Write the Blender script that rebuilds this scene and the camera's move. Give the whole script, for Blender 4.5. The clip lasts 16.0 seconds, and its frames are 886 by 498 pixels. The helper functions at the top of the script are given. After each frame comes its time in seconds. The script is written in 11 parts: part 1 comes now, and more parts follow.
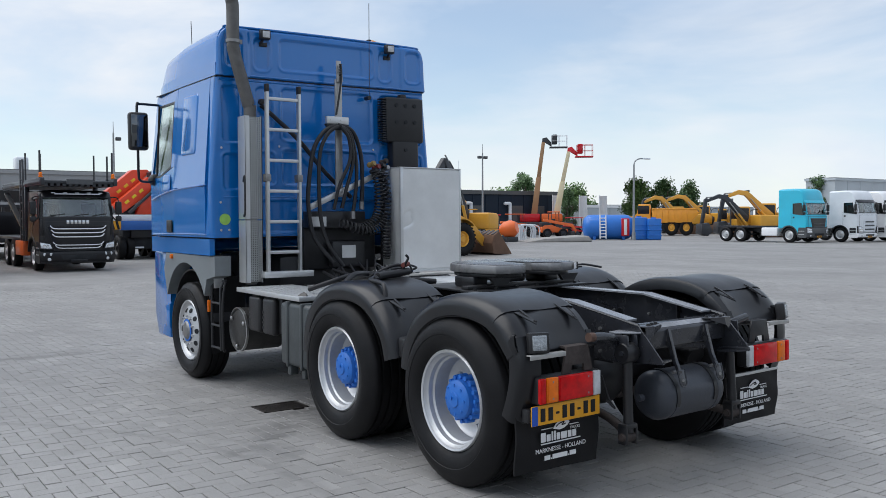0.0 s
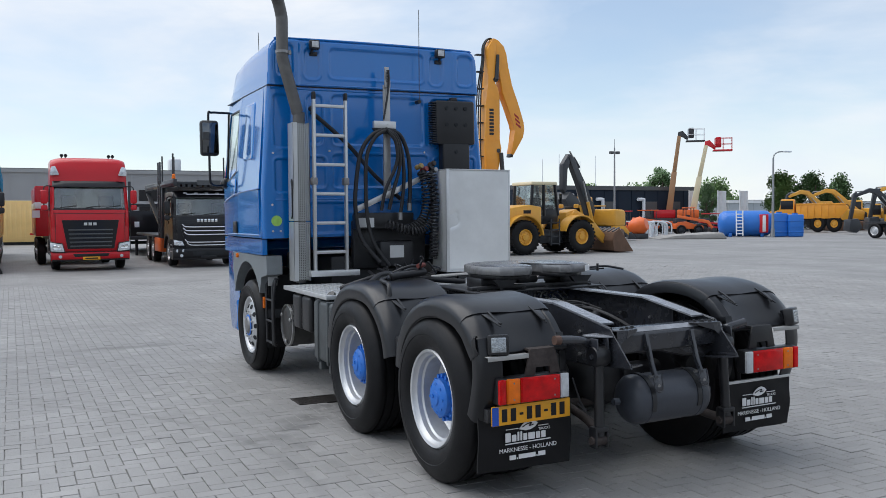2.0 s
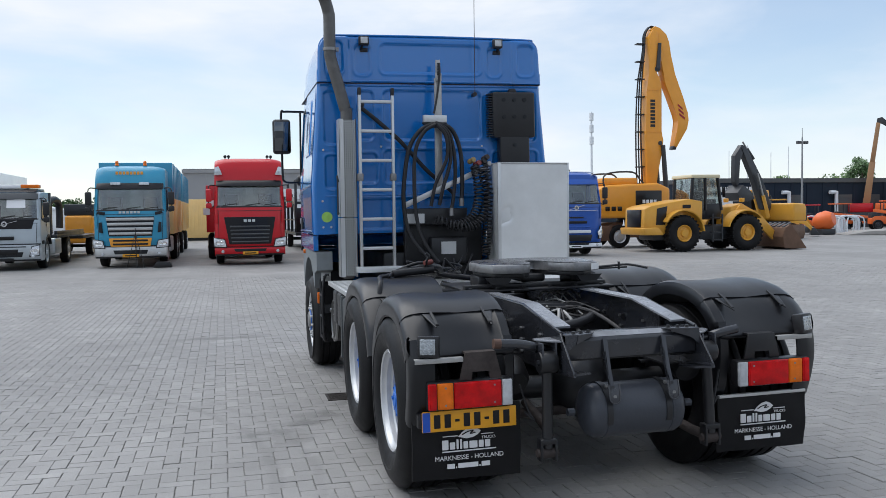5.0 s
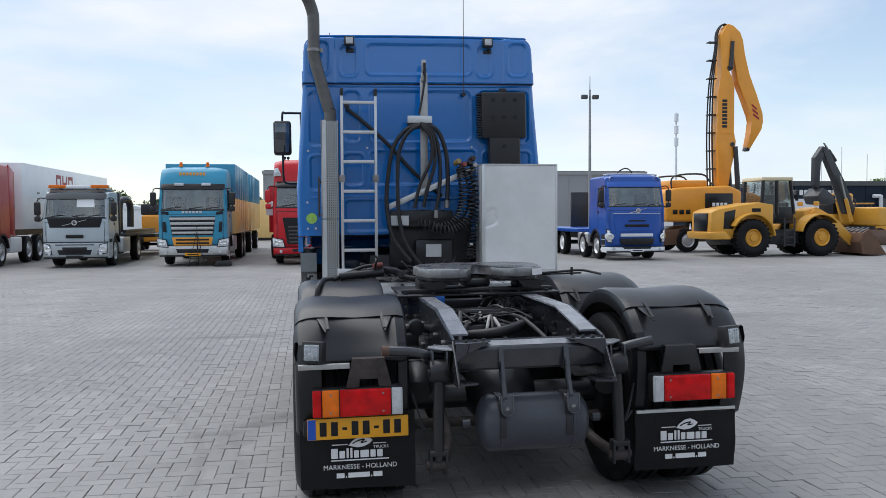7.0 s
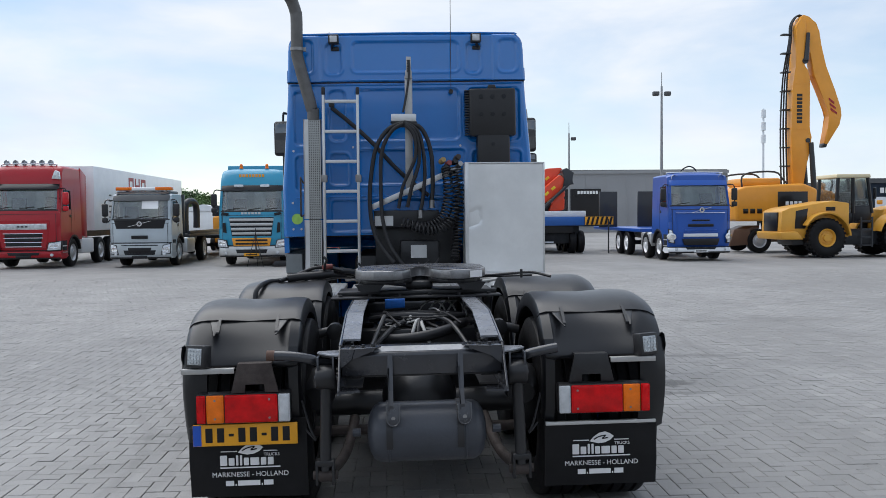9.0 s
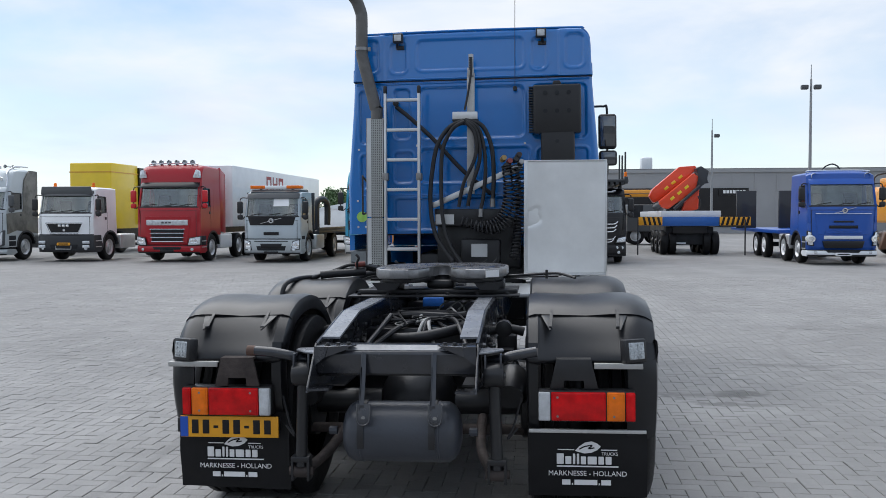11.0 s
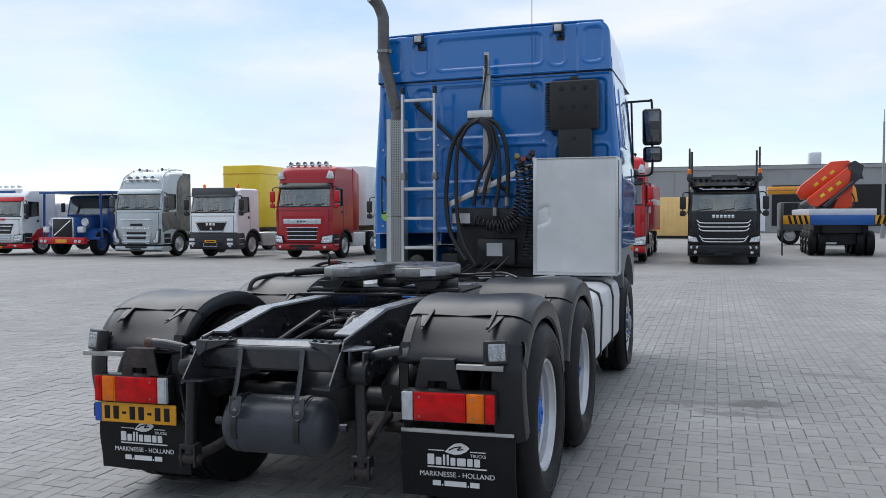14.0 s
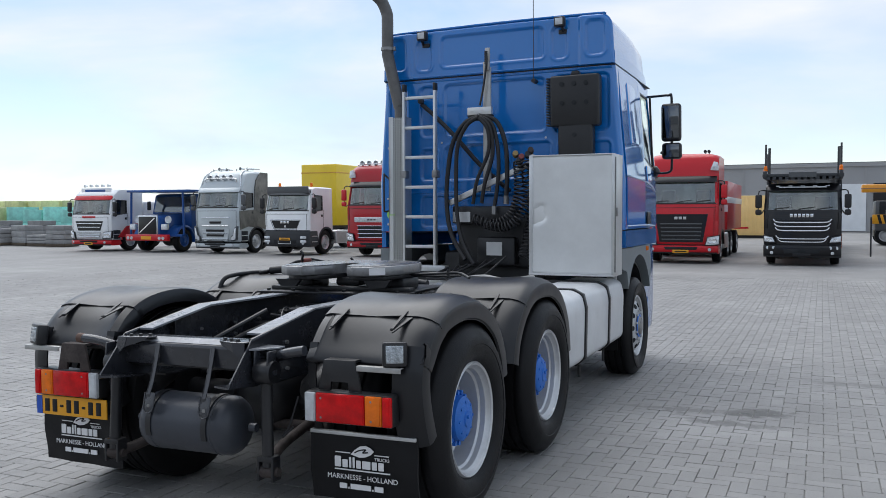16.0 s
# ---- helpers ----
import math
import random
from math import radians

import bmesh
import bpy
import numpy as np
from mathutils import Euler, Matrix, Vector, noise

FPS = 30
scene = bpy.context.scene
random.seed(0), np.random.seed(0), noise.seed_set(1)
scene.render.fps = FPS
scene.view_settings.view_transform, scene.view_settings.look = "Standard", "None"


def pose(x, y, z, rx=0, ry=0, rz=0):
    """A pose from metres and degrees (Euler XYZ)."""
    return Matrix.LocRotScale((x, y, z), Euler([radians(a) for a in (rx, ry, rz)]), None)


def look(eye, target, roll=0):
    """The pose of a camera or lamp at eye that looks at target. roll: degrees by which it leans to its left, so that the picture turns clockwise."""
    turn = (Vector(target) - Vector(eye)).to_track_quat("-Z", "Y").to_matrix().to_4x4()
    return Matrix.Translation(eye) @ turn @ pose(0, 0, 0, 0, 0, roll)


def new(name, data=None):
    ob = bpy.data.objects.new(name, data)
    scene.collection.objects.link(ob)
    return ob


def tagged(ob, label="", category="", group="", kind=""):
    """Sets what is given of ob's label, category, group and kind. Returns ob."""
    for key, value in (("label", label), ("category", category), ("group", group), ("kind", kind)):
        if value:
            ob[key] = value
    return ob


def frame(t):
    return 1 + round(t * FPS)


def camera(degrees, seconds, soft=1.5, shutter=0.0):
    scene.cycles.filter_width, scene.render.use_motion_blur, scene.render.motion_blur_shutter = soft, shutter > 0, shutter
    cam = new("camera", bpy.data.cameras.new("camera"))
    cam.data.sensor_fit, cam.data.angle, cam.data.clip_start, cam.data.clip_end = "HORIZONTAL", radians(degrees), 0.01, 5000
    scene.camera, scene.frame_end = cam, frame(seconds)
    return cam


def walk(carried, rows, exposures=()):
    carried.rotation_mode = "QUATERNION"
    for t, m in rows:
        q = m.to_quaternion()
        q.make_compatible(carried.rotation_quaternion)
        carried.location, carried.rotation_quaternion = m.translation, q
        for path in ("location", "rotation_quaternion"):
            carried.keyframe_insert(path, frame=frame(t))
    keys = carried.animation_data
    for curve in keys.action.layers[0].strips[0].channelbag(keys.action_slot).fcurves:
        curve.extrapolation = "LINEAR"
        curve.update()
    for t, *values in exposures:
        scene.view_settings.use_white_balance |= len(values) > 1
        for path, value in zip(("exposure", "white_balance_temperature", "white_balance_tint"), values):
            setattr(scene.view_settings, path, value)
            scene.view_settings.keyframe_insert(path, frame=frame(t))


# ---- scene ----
cam = camera(54.2, 16.0, soft=0.6)
PATH = [
    (0, (-4.362, -3.477, 1.650), (-3.192, -1.856, 1.580), -0.2),
    (0.5, (-4.199, -3.671, 1.653), (-3.12, -1.989, 1.584), -0.2),
    (1, (-4.027, -3.876, 1.689), (-3.022, -2.149, 1.616), -0.3),
    (1.5, (-3.802, -4.009, 1.696), (-2.847, -2.254, 1.620), -0.3),
    (2, (-3.596, -4.136, 1.693), (-2.704, -2.348, 1.616), -0.4),
    (2.5, (-3.418, -4.265, 1.687), (-2.592, -2.445, 1.610), -0.3),
    (3, (-3.16, -4.375, 1.693), (-2.458, -2.504, 1.613), -0.3),
    (3.5, (-2.898, -4.412, 1.687), (-2.29, -2.508, 1.609), -0.3),
    (4, (-2.672, -4.408, 1.680), (-2.088, -2.497, 1.600), -0.3),
    (6.3, (-1.541, -4.442, 1.673), (-1.195, -2.474, 1.595), -0.6),
    (6.5, (-1.434, -4.461, 1.663), (-1.1, -2.491, 1.586), -0.4),
    (7, (-1.153, -4.471, 1.673), (-0.853, -2.495, 1.596), -0.3),
    (7.5, (-0.908, -4.41, 1.655), (-0.645, -2.428, 1.582), -0.4),
    (8, (-0.678, -4.383, 1.661), (-0.452, -2.397, 1.587), -0.3),
    (8.2, (-0.561, -4.389, 1.656), (-0.355, -2.401, 1.583), -0.4),
    (10.3, (0.43, -4.313, 1.681), (0.32, -2.317, 1.602), -0.2),
    (10.5, (0.509, -4.307, 1.675), (0.362, -2.314, 1.598), -0.2),
    (11, (0.715, -4.264, 1.658), (0.487, -2.279, 1.582), -0.1),
    (11.5, (0.938, -4.216, 1.685), (0.608, -2.245, 1.607), -0.1),
    (12, (1.201, -4.209, 1.683), (0.78, -2.255, 1.605), -0.0),
    (12.5, (1.461, -4.162, 1.676), (0.963, -2.226, 1.599), -0.0),
    (13, (1.696, -4.089, 1.656), (1.169, -2.161, 1.579), -0.1),
    (13.5, (1.92, -4.025, 1.662), (1.372, -2.103, 1.583), -0.1),
    (14, (2.178, -3.985, 1.657), (1.578, -2.078, 1.579), -0.2),
    (14.5, (2.376, -3.915, 1.657), (1.725, -2.026, 1.577), -0.1),
    (15, (2.571, -3.797, 1.652), (1.876, -1.923, 1.571), -0.1),
    (15.5, (2.776, -3.694, 1.652), (2.027, -1.841, 1.571), -0.1),
    (16, (3.011, -3.567, 1.655), (2.21, -1.736, 1.574), -0.1),
]
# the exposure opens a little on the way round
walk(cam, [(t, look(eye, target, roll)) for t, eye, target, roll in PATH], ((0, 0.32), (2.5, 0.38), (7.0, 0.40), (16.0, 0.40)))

# ---- sky and sun: bright, thinly overcast afternoon ----
SUN_ELEV, SUN_AZ = 60.0, 308.0
world = bpy.data.worlds.new("sky")
scene.world = world
world.use_nodes = True
wn, wl = world.node_tree.nodes, world.node_tree.links
wn.clear()
w_out = wn.new("ShaderNodeOutputWorld")
w_sky = wn.new("ShaderNodeTexSky")
w_sky.sky_type = "NISHITA"
w_sky.sun_disc = False
w_sky.sun_elevation, w_sky.sun_rotation = radians(SUN_ELEV), radians(SUN_AZ)
w_sky.air_density, w_sky.dust_density = 1.0, 0.0
w_blue = wn.new("ShaderNodeBackground")
w_blue.inputs["Strength"].default_value = 0.11
wl.new(w_sky.outputs["Color"], w_blue.inputs["Color"])
w_cloud = wn.new("ShaderNodeBackground")
w_cloud.inputs["Strength"].default_value = 0.87
w_co = wn.new("ShaderNodeTexCoord")
w_map = wn.new("ShaderNodeMapping")
w_map.inputs["Scale"].default_value = (1.0, 1.0, 3.2)
wl.new(w_co.outputs["Generated"], w_map.inputs["Vector"])


def sky_noise(scale, detail, rough, distort):
    n = wn.new("ShaderNodeTexNoise")
    n.inputs["Scale"].default_value, n.inputs["Detail"].default_value = scale, detail
    n.inputs["Roughness"].default_value, n.inputs["Distortion"].default_value = rough, distort
    wl.new(w_map.outputs["Vector"], n.inputs["Vector"])
    return n


w_n1 = sky_noise(2.3, 6.0, 0.55, 0.4)
w_r1 = wn.new("ShaderNodeValToRGB")
w_r1.color_ramp.elements[0].position, w_r1.color_ramp.elements[0].color = 0.36, (0.30, 0.30, 0.30, 1)
w_r1.color_ramp.elements[1].position, w_r1.color_ramp.elements[1].color = 0.62, (1, 1, 1, 1)
wl.new(w_n1.outputs["Fac"], w_r1.inputs["Fac"])
w_n2 = sky_noise(4.5, 5.0, 0.5, 0.2)
w_r2 = wn.new("ShaderNodeValToRGB")
w_r2.color_ramp.elements[0].position, w_r2.color_ramp.elements[0].color = 0.35, (0.63, 0.73, 0.87, 1)
w_r2.color_ramp.elements[1].position, w_r2.color_ramp.elements[1].color = 0.66, (0.80, 0.835, 0.89, 1)
wl.new(w_n2.outputs["Fac"], w_r2.inputs["Fac"])
wl.new(w_r2.outputs["Color"], w_cloud.inputs["Color"])
w_mix = wn.new("ShaderNodeMixShader")
wl.new(w_r1.outputs["Color"], w_mix.inputs["Fac"])
wl.new(w_blue.outputs["Background"], w_mix.inputs[1])
wl.new(w_cloud.outputs["Background"], w_mix.inputs[2])
wl.new(w_mix.outputs["Shader"], w_out.inputs["Surface"])

sun = new("sun", bpy.data.lights.new("sun", "SUN"))
sun.data.energy, sun.data.angle, sun.data.color = 1.9, radians(70), (1.0, 0.985, 0.965)
_e, _a = radians(SUN_ELEV), radians(SUN_AZ)
sun.matrix_world = look((0, 0, 30), (-math.sin(_a) * math.cos(_e) * 10, -math.cos(_a) * math.cos(_e) * 10, 30 - math.sin(_e) * 10))

# ---- materials ----
def mat(name, col, rough=0.5, metal=0.0, var=0.12, scale=6.0, bump=0.0, bscale=60.0, coat=0.0, dirt=0.0, dirtcol=(0.10, 0.09, 0.08), rand=0.0, space="Object", dscale=2.0, spec=0.5):
    """A painted, plastic or metal surface: two scales of variation, an optional film of dirt in patches, fine bump."""
    m = bpy.data.materials.new(name)
    m.use_nodes = True
    n, l = m.node_tree.nodes, m.node_tree.links
    b = n["Principled BSDF"]
    co = n.new("ShaderNodeTexCoord")
    src = co.outputs[space]
    n1 = n.new("ShaderNodeTexNoise")
    n1.inputs["Scale"].default_value, n1.inputs["Detail"].default_value, n1.inputs["Roughness"].default_value = scale, 8.0, 0.6
    l.new(src, n1.inputs["Vector"])
    ramp = n.new("ShaderNodeMapRange")
    ramp.inputs["From Min"].default_value, ramp.inputs["From Max"].default_value = 0.3, 0.7
    ramp.inputs["To Min"].default_value, ramp.inputs["To Max"].default_value = 1.0 - var, 1.0 + var
    l.new(n1.outputs["Fac"], ramp.inputs["Value"])
    mul = n.new("ShaderNodeMix")
    mul.data_type, mul.blend_type = "RGBA", "MULTIPLY"
    mul.inputs[0].default_value = 1.0
    mul.inputs[6].default_value = (*col, 1)
    l.new(ramp.outputs["Result"], mul.inputs[7])
    out = mul.outputs[2]
    if rand:
        oi = n.new("ShaderNodeObjectInfo")
        rr = n.new("ShaderNodeMapRange")
        rr.inputs["To Min"].default_value, rr.inputs["To Max"].default_value = 1.0 - rand, 1.0 + rand
        l.new(oi.outputs["Random"], rr.inputs["Value"])
        m2 = n.new("ShaderNodeMix")
        m2.data_type, m2.blend_type = "RGBA", "MULTIPLY"
        m2.inputs[0].default_value = 1.0
        l.new(out, m2.inputs[6]), l.new(rr.outputs["Result"], m2.inputs[7])
        out = m2.outputs[2]
    rsock = None
    if dirt:
        n2 = n.new("ShaderNodeTexNoise")
        n2.inputs["Scale"].default_value, n2.inputs["Detail"].default_value, n2.inputs["Roughness"].default_value = dscale, 10.0, 0.7
        l.new(src, n2.inputs["Vector"])
        dr = n.new("ShaderNodeMapRange")
        dr.inputs["From Min"].default_value, dr.inputs["From Max"].default_value = 0.45, 0.75
        dr.inputs["To Min"].default_value, dr.inputs["To Max"].default_value = 0.0, dirt
        l.new(n2.outputs["Fac"], dr.inputs["Value"])
        m3 = n.new("ShaderNodeMix")
        m3.data_type = "RGBA"
        l.new(dr.outputs["Result"], m3.inputs[0]), l.new(out, m3.inputs[6])
        m3.inputs[7].default_value = (*dirtcol, 1)
        out = m3.outputs[2]
        ra = n.new("ShaderNodeMapRange")
        ra.inputs["To Min"].default_value, ra.inputs["To Max"].default_value = rough, min(1.0, rough + 0.4)
        l.new(dr.outputs["Result"], ra.inputs["Value"])
        rsock = ra.outputs["Result"]
    l.new(out, b.inputs["Base Color"])
    if rsock:
        l.new(rsock, b.inputs["Roughness"])
    else:
        rv = n.new("ShaderNodeMapRange")
        rv.inputs["To Min"].default_value, rv.inputs["To Max"].default_value = max(0.02, rough * 0.75), min(1.0, rough * 1.25)
        l.new(n1.outputs["Fac"], rv.inputs["Value"])
        l.new(rv.outputs["Result"], b.inputs["Roughness"])
    b.inputs["Metallic"].default_value = metal
    b.inputs["Specular IOR Level"].default_value = spec
    b.inputs["Coat Weight"].default_value = coat
    b.inputs["Coat Roughness"].default_value = 0.06
    if bump:
        n3 = n.new("ShaderNodeTexNoise")
        n3.inputs["Scale"].default_value, n3.inputs["Detail"].default_value = bscale, 4.0
        l.new(src, n3.inputs["Vector"])
        bm_ = n.new("ShaderNodeBump")
        bm_.inputs["Strength"].default_value, bm_.inputs["Distance"].default_value = bump, 0.01
        l.new(n3.outputs["Fac"], bm_.inputs["Height"])
        l.new(bm_.outputs["Normal"], b.inputs["Normal"])
    return m


def glass(name, tint, rough=0.03, ior=1.45):
    m = bpy.data.materials.new(name)
    m.use_nodes = True
    b = m.node_tree.nodes["Principled BSDF"]
    b.inputs["Base Color"].default_value = (*tint, 1)
    b.inputs["Roughness"].default_value, b.inputs["IOR"].default_value = rough, ior
    b.inputs["Transmission Weight"].default_value = 1.0
    return m


BLUE = mat("cab_blue_paint", (0.004, 0.158, 0.505), 0.17, 0.0, 0.05, 2.0, 0.03, 12, coat=0.8, dirt=0.10, dirtcol=(0.05, 0.08, 0.16))
BLUE_HUB = mat("hub_blue_paint", (0.014, 0.15, 0.56), 0.5, 0.0, 0.12, 14.0, 0.2, 60, dirt=0.25, dscale=8)
CAB_GREY = mat("grey_plastic_skirt", (0.17, 0.19, 0.20), 0.55, 0, 0.1, 8, 0.1, 150)
BLACK = mat("black_chassis_paint", (0.010, 0.0105, 0.0125), 0.36, 0, 0.3, 6, 0.06, 60, dirt=0.45, dirtcol=(0.026, 0.0255, 0.025), dscale=4, spec=0.5)
BEAM = mat("satin_black_beam_paint", (0.024, 0.026, 0.032), 0.20, 0, 0.25, 7, 0.06, 40, dirt=0.40, dirtcol=(0.032, 0.032, 0.033), dscale=5, spec=0.7)
DUSTY_RED = mat("dusty_red_coupling", (0.16, 0.035, 0.028), 0.6, 0, 0.2, 20)
FENDER = mat("black_fender_plastic", (0.0065, 0.0070, 0.0088), 0.31, 0, 0.25, 5, 0.16, 5, dirt=0.28, dirtcol=(0.018, 0.0205, 0.026), dscale=2.6, spec=0.45)
RUBBER = mat("tyre_rubber", (0.007, 0.007, 0.008), 0.46, 0, 0.25, 9, 0.14, 120, dirt=0.45, dirtcol=(0.015, 0.0145, 0.014), dscale=6, spec=0.2)
HOSE = mat("black_hose_rubber", (0.020, 0.020, 0.022), 0.38, 0, 0.2, 20, 0.1, 120, spec=0.3)
# sky sheen on black upper faces put into a paler paint, with patchy dirt
FLANGE = mat("dusty_flange_sheen_paint", (0.21, 0.22, 0.24), 0.26, 0, 0.25, 9, 0.05, 60, dirt=0.5, dirtcol=(0.07, 0.07, 0.072), dscale=5, spec=0.6)
FLAP = mat("mudflap_rubber", (0.011, 0.011, 0.012), 0.5, 0, 0.2, 7, 0.08, 60, spec=0.2)
RIM = mat("silver_wheel_paint", (0.55, 0.56, 0.57), 0.38, 0.55, 0.08, 8, 0.05, 60, dirt=0.22, dirtcol=(0.22, 0.21, 0.20), dscale=6)
ALU = mat("brushed_aluminium", (0.60, 0.61, 0.61), 0.40, 0.75, 0.06, 5, 0.05, 90, dirt=0.2, dirtcol=(0.32, 0.32, 0.31))
BOXALU = mat("dull_aluminium_sheet", (0.74, 0.75, 0.745), 0.34, 0.5, 0.08, 2.5, 0.16, 3, dirt=0.30, dirtcol=(0.56, 0.56, 0.55), dscale=1.6)
WHITE_TANK = mat("whitish_tank_metal", (0.66, 0.67, 0.68), 0.42, 0.25, 0.06, 3, 0.05, 8, dirt=0.25, dirtcol=(0.4, 0.39, 0.37))
GALV = mat("galvanised_steel", (0.42, 0.42, 0.41), 0.42, 0.6, 0.12, 8, 0.08, 60, dirt=0.35, dirtcol=(0.20, 0.18, 0.16), dscale=5)
STEEL = mat("dull_steel", (0.28, 0.28, 0.28), 0.45, 0.8, 0.15, 10, 0.1, 90, dirt=0.4, dirtcol=(0.12, 0.10, 0.09), dscale=6)
SILENCER = mat("dirty_silencer_steel", (0.07, 0.069, 0.067), 0.45, 0.5, 0.2, 8, 0.1, 60, dirt=0.5, dirtcol=(0.05, 0.047, 0.045), dscale=5)
EXHAUST = mat("exhaust_pipe_steel", (0.125, 0.122, 0.118), 0.50, 0.35, 0.2, 8, 0.1, 60, dirt=0.5, dirtcol=(0.04, 0.037, 0.035), dscale=5)
PERF = mat("perforated_shield_steel", (0.40, 0.41, 0.40), 0.36, 0.7, 0.08, 8, 0.05, 60)
RUST = mat("rusty_steel", (0.055, 0.045, 0.042), 0.6, 0.1, 0.35, 12, 0.3, 60, dirt=0.6, dirtcol=(0.03, 0.028, 0.027), dscale=8, spec=0.2)
RUSTY_END = mat("bare_rusty_tube", (0.09, 0.05, 0.036), 0.7, 0.1, 0.3, 20, 0.2, 60)
GREASE_TOP = mat("grease_streaked_steel", (0.13, 0.13, 0.135), 0.22, 0.5, 0.4, 7, 0.2, 24, dirt=0.95, dirtcol=(0.022, 0.021, 0.021), dscale=7)
TANK_GREY = mat("grey_air_tank_paint", (0.045, 0.050, 0.061), 0.33, 0, 0.12, 6, 0.1, 60, dirt=0.3, dirtcol=(0.035, 0.035, 0.036), spec=0.35)
PLASTIC = mat("black_moulded_plastic", (0.017, 0.017, 0.0185), 0.38, 0, 0.15, 8, 0.12, 120, spec=0.4)
GREASE = mat("greasy_steel_plate", (0.30, 0.30, 0.305), 0.30, 0.6, 0.35, 5, 0.14, 30, dirt=0.95, dirtcol=(0.035, 0.033, 0.032), dscale=5)
LENS_RED = mat("red_lamp_lens", (0.55, 0.004, 0.006), 0.12, 0, 0.35, 14, 0.08, 60, spec=0.3)
LENS_ORANGE = mat("orange_lamp_lens", (0.80, 0.17, 0.01), 0.12, 0, 0.2, 14, 0.08, 60, spec=0.3)
WORK_LENS = mat("work_lamp_lens", (0.36, 0.39, 0.41), 0.10, 0.5, 0.35, 40, 0.5, 120, coat=1.0)
LENS_WHITE = mat("white_lamp_lens", (0.52, 0.54, 0.56), 0.18, 0, 0.15, 25, 0.3, 180, coat=0.5)
PLATE = mat("yellow_plate", (0.80, 0.36, 0.012), 0.4, 0, 0.05, 10)
PLATE_BLUE = mat("blue_plate_band", (0.01, 0.08, 0.45), 0.4, 0, 0.05, 10)
INK = mat("black_plate_ink", (0.01, 0.01, 0.012), 0.5, 0, 0.05, 10, spec=0.3)
WHITE = mat("white_print", (0.78, 0.78, 0.78), 0.5, 0, 0.05, 10)
CABLE_GREY = mat("grey_cable", (0.35, 0.35, 0.34), 0.5, 0, 0.1, 20)
GREEN = mat("green_sticker", (0.33, 0.62, 0.12), 0.5, 0, 0.15, 25)
RED_CAP = mat("red_coupling", (0.20, 0.035, 0.03), 0.4, 0, 0.1, 20)
YELLOW_CAP = mat("yellow_coupling", (0.26, 0.18, 0.06), 0.4, 0, 0.1, 20)
GLASS = glass("green_tinted_glass", (0.86, 0.95, 0.92))
SCREEN = glass("windscreen_glass", (0.84, 0.92, 0.88), 0.03, 1.95)
CABIN = mat("grey_cabin_lining", (0.50, 0.57, 0.54), 0.8, 0, 0.3, 2)
SIDE_GLASS = mat("dark_door_glass", (0.010, 0.012, 0.012), 0.05, 0, 0.1, 2, spec=0.6)
DARK_IN = mat("dark_interior", (0.03, 0.032, 0.035), 0.7, 0, 0.3, 3, spec=0.1)
MIRROR = mat("mirror_glass", (0.14, 0.15, 0.16), 0.03, 1.0, 0.0, 3)
LAMP_GLASS = mat("headlamp_glass", (0.60, 0.63, 0.66), 0.12, 0.3, 0.3, 12, 0.2, 30, coat=1.0)
SIDE_TANK = mat("dark_slate_tank_paint", (0.048, 0.056, 0.059), 0.42, 0, 0.15, 6, 0.08, 60, dirt=0.4, dirtcol=(0.04, 0.04, 0.04), dscale=4)
STUD = mat("bright_steel_stud", (0.40, 0.40, 0.395), 0.30, 0.8, 0.1, 20)
CHROME = mat("chrome_trim", (0.72, 0.73, 0.74), 0.18, 0.9, 0.05, 8)


def far_paint(name, col, rough=0.32, dirt=0.12, metal=0.0):
    return mat(name, col, rough, metal, 0.06, 1.2, 0.02, 8, coat=0.25, dirt=dirt, spec=0.4, dirtcol=tuple(c * 0.7 + 0.01 for c in col), dscale=1.5)


P_RED = far_paint("red_truck_paint", (0.52, 0.004, 0.012))
P_DRED = far_paint("dark_red_truck_paint", (0.36, 0.006, 0.014))
P_TEAL = far_paint("teal_truck_paint", (0.03, 0.28, 0.45))
P_BLACK = mat("black_truck_paint", (0.006, 0.006, 0.008), 0.3, 0, 0.1, 1.2, 0.02, 8, coat=0.2, spec=0.35)
P_WHITE = far_paint("white_truck_paint", (0.82, 0.83, 0.84))
P_SILVER = far_paint("silver_truck_paint", (0.46, 0.50, 0.52), metal=0.3)
P_GREYBLUE = far_paint("grey_truck_paint", (0.46, 0.52, 0.56), metal=0.2)
P_OLIVE = mat("airbrushed_olive_paint", (0.13, 0.125, 0.105), 0.3, 0, 0.5, 1.6, 0.02, 8, dirt=0.9, dirtcol=(0.02, 0.02, 0.018), dscale=1.8, coat=0.3)
P_VBLUE = far_paint("violet_blue_truck_paint", (0.015, 0.085, 0.38))
P_NBLUE = far_paint("old_blue_truck_paint", (0.012, 0.075, 0.28))
P_CYAN = far_paint("cyan_truck_paint", (0.03, 0.48, 0.66))
P_YELLOW = far_paint("yellow_body_paint", (0.78, 0.55, 0.02))
P_PYELLOW = far_paint("pale_yellow_container_paint", (0.85, 0.58, 0.23))
P_AMBER = far_paint("machine_yellow_paint", (0.68, 0.34, 0.04), 0.45, 0.35)
P_LIEB = far_paint("machine_amber_paint", (0.80, 0.33, 0.03), 0.4, 0.2)
P_ORANGE = far_paint("orange_machine_paint", (0.72, 0.13, 0.02), 0.45, 0.2)
P_CRANE = far_paint("red_crane_paint", (0.72, 0.06, 0.015), 0.4, 0.15)
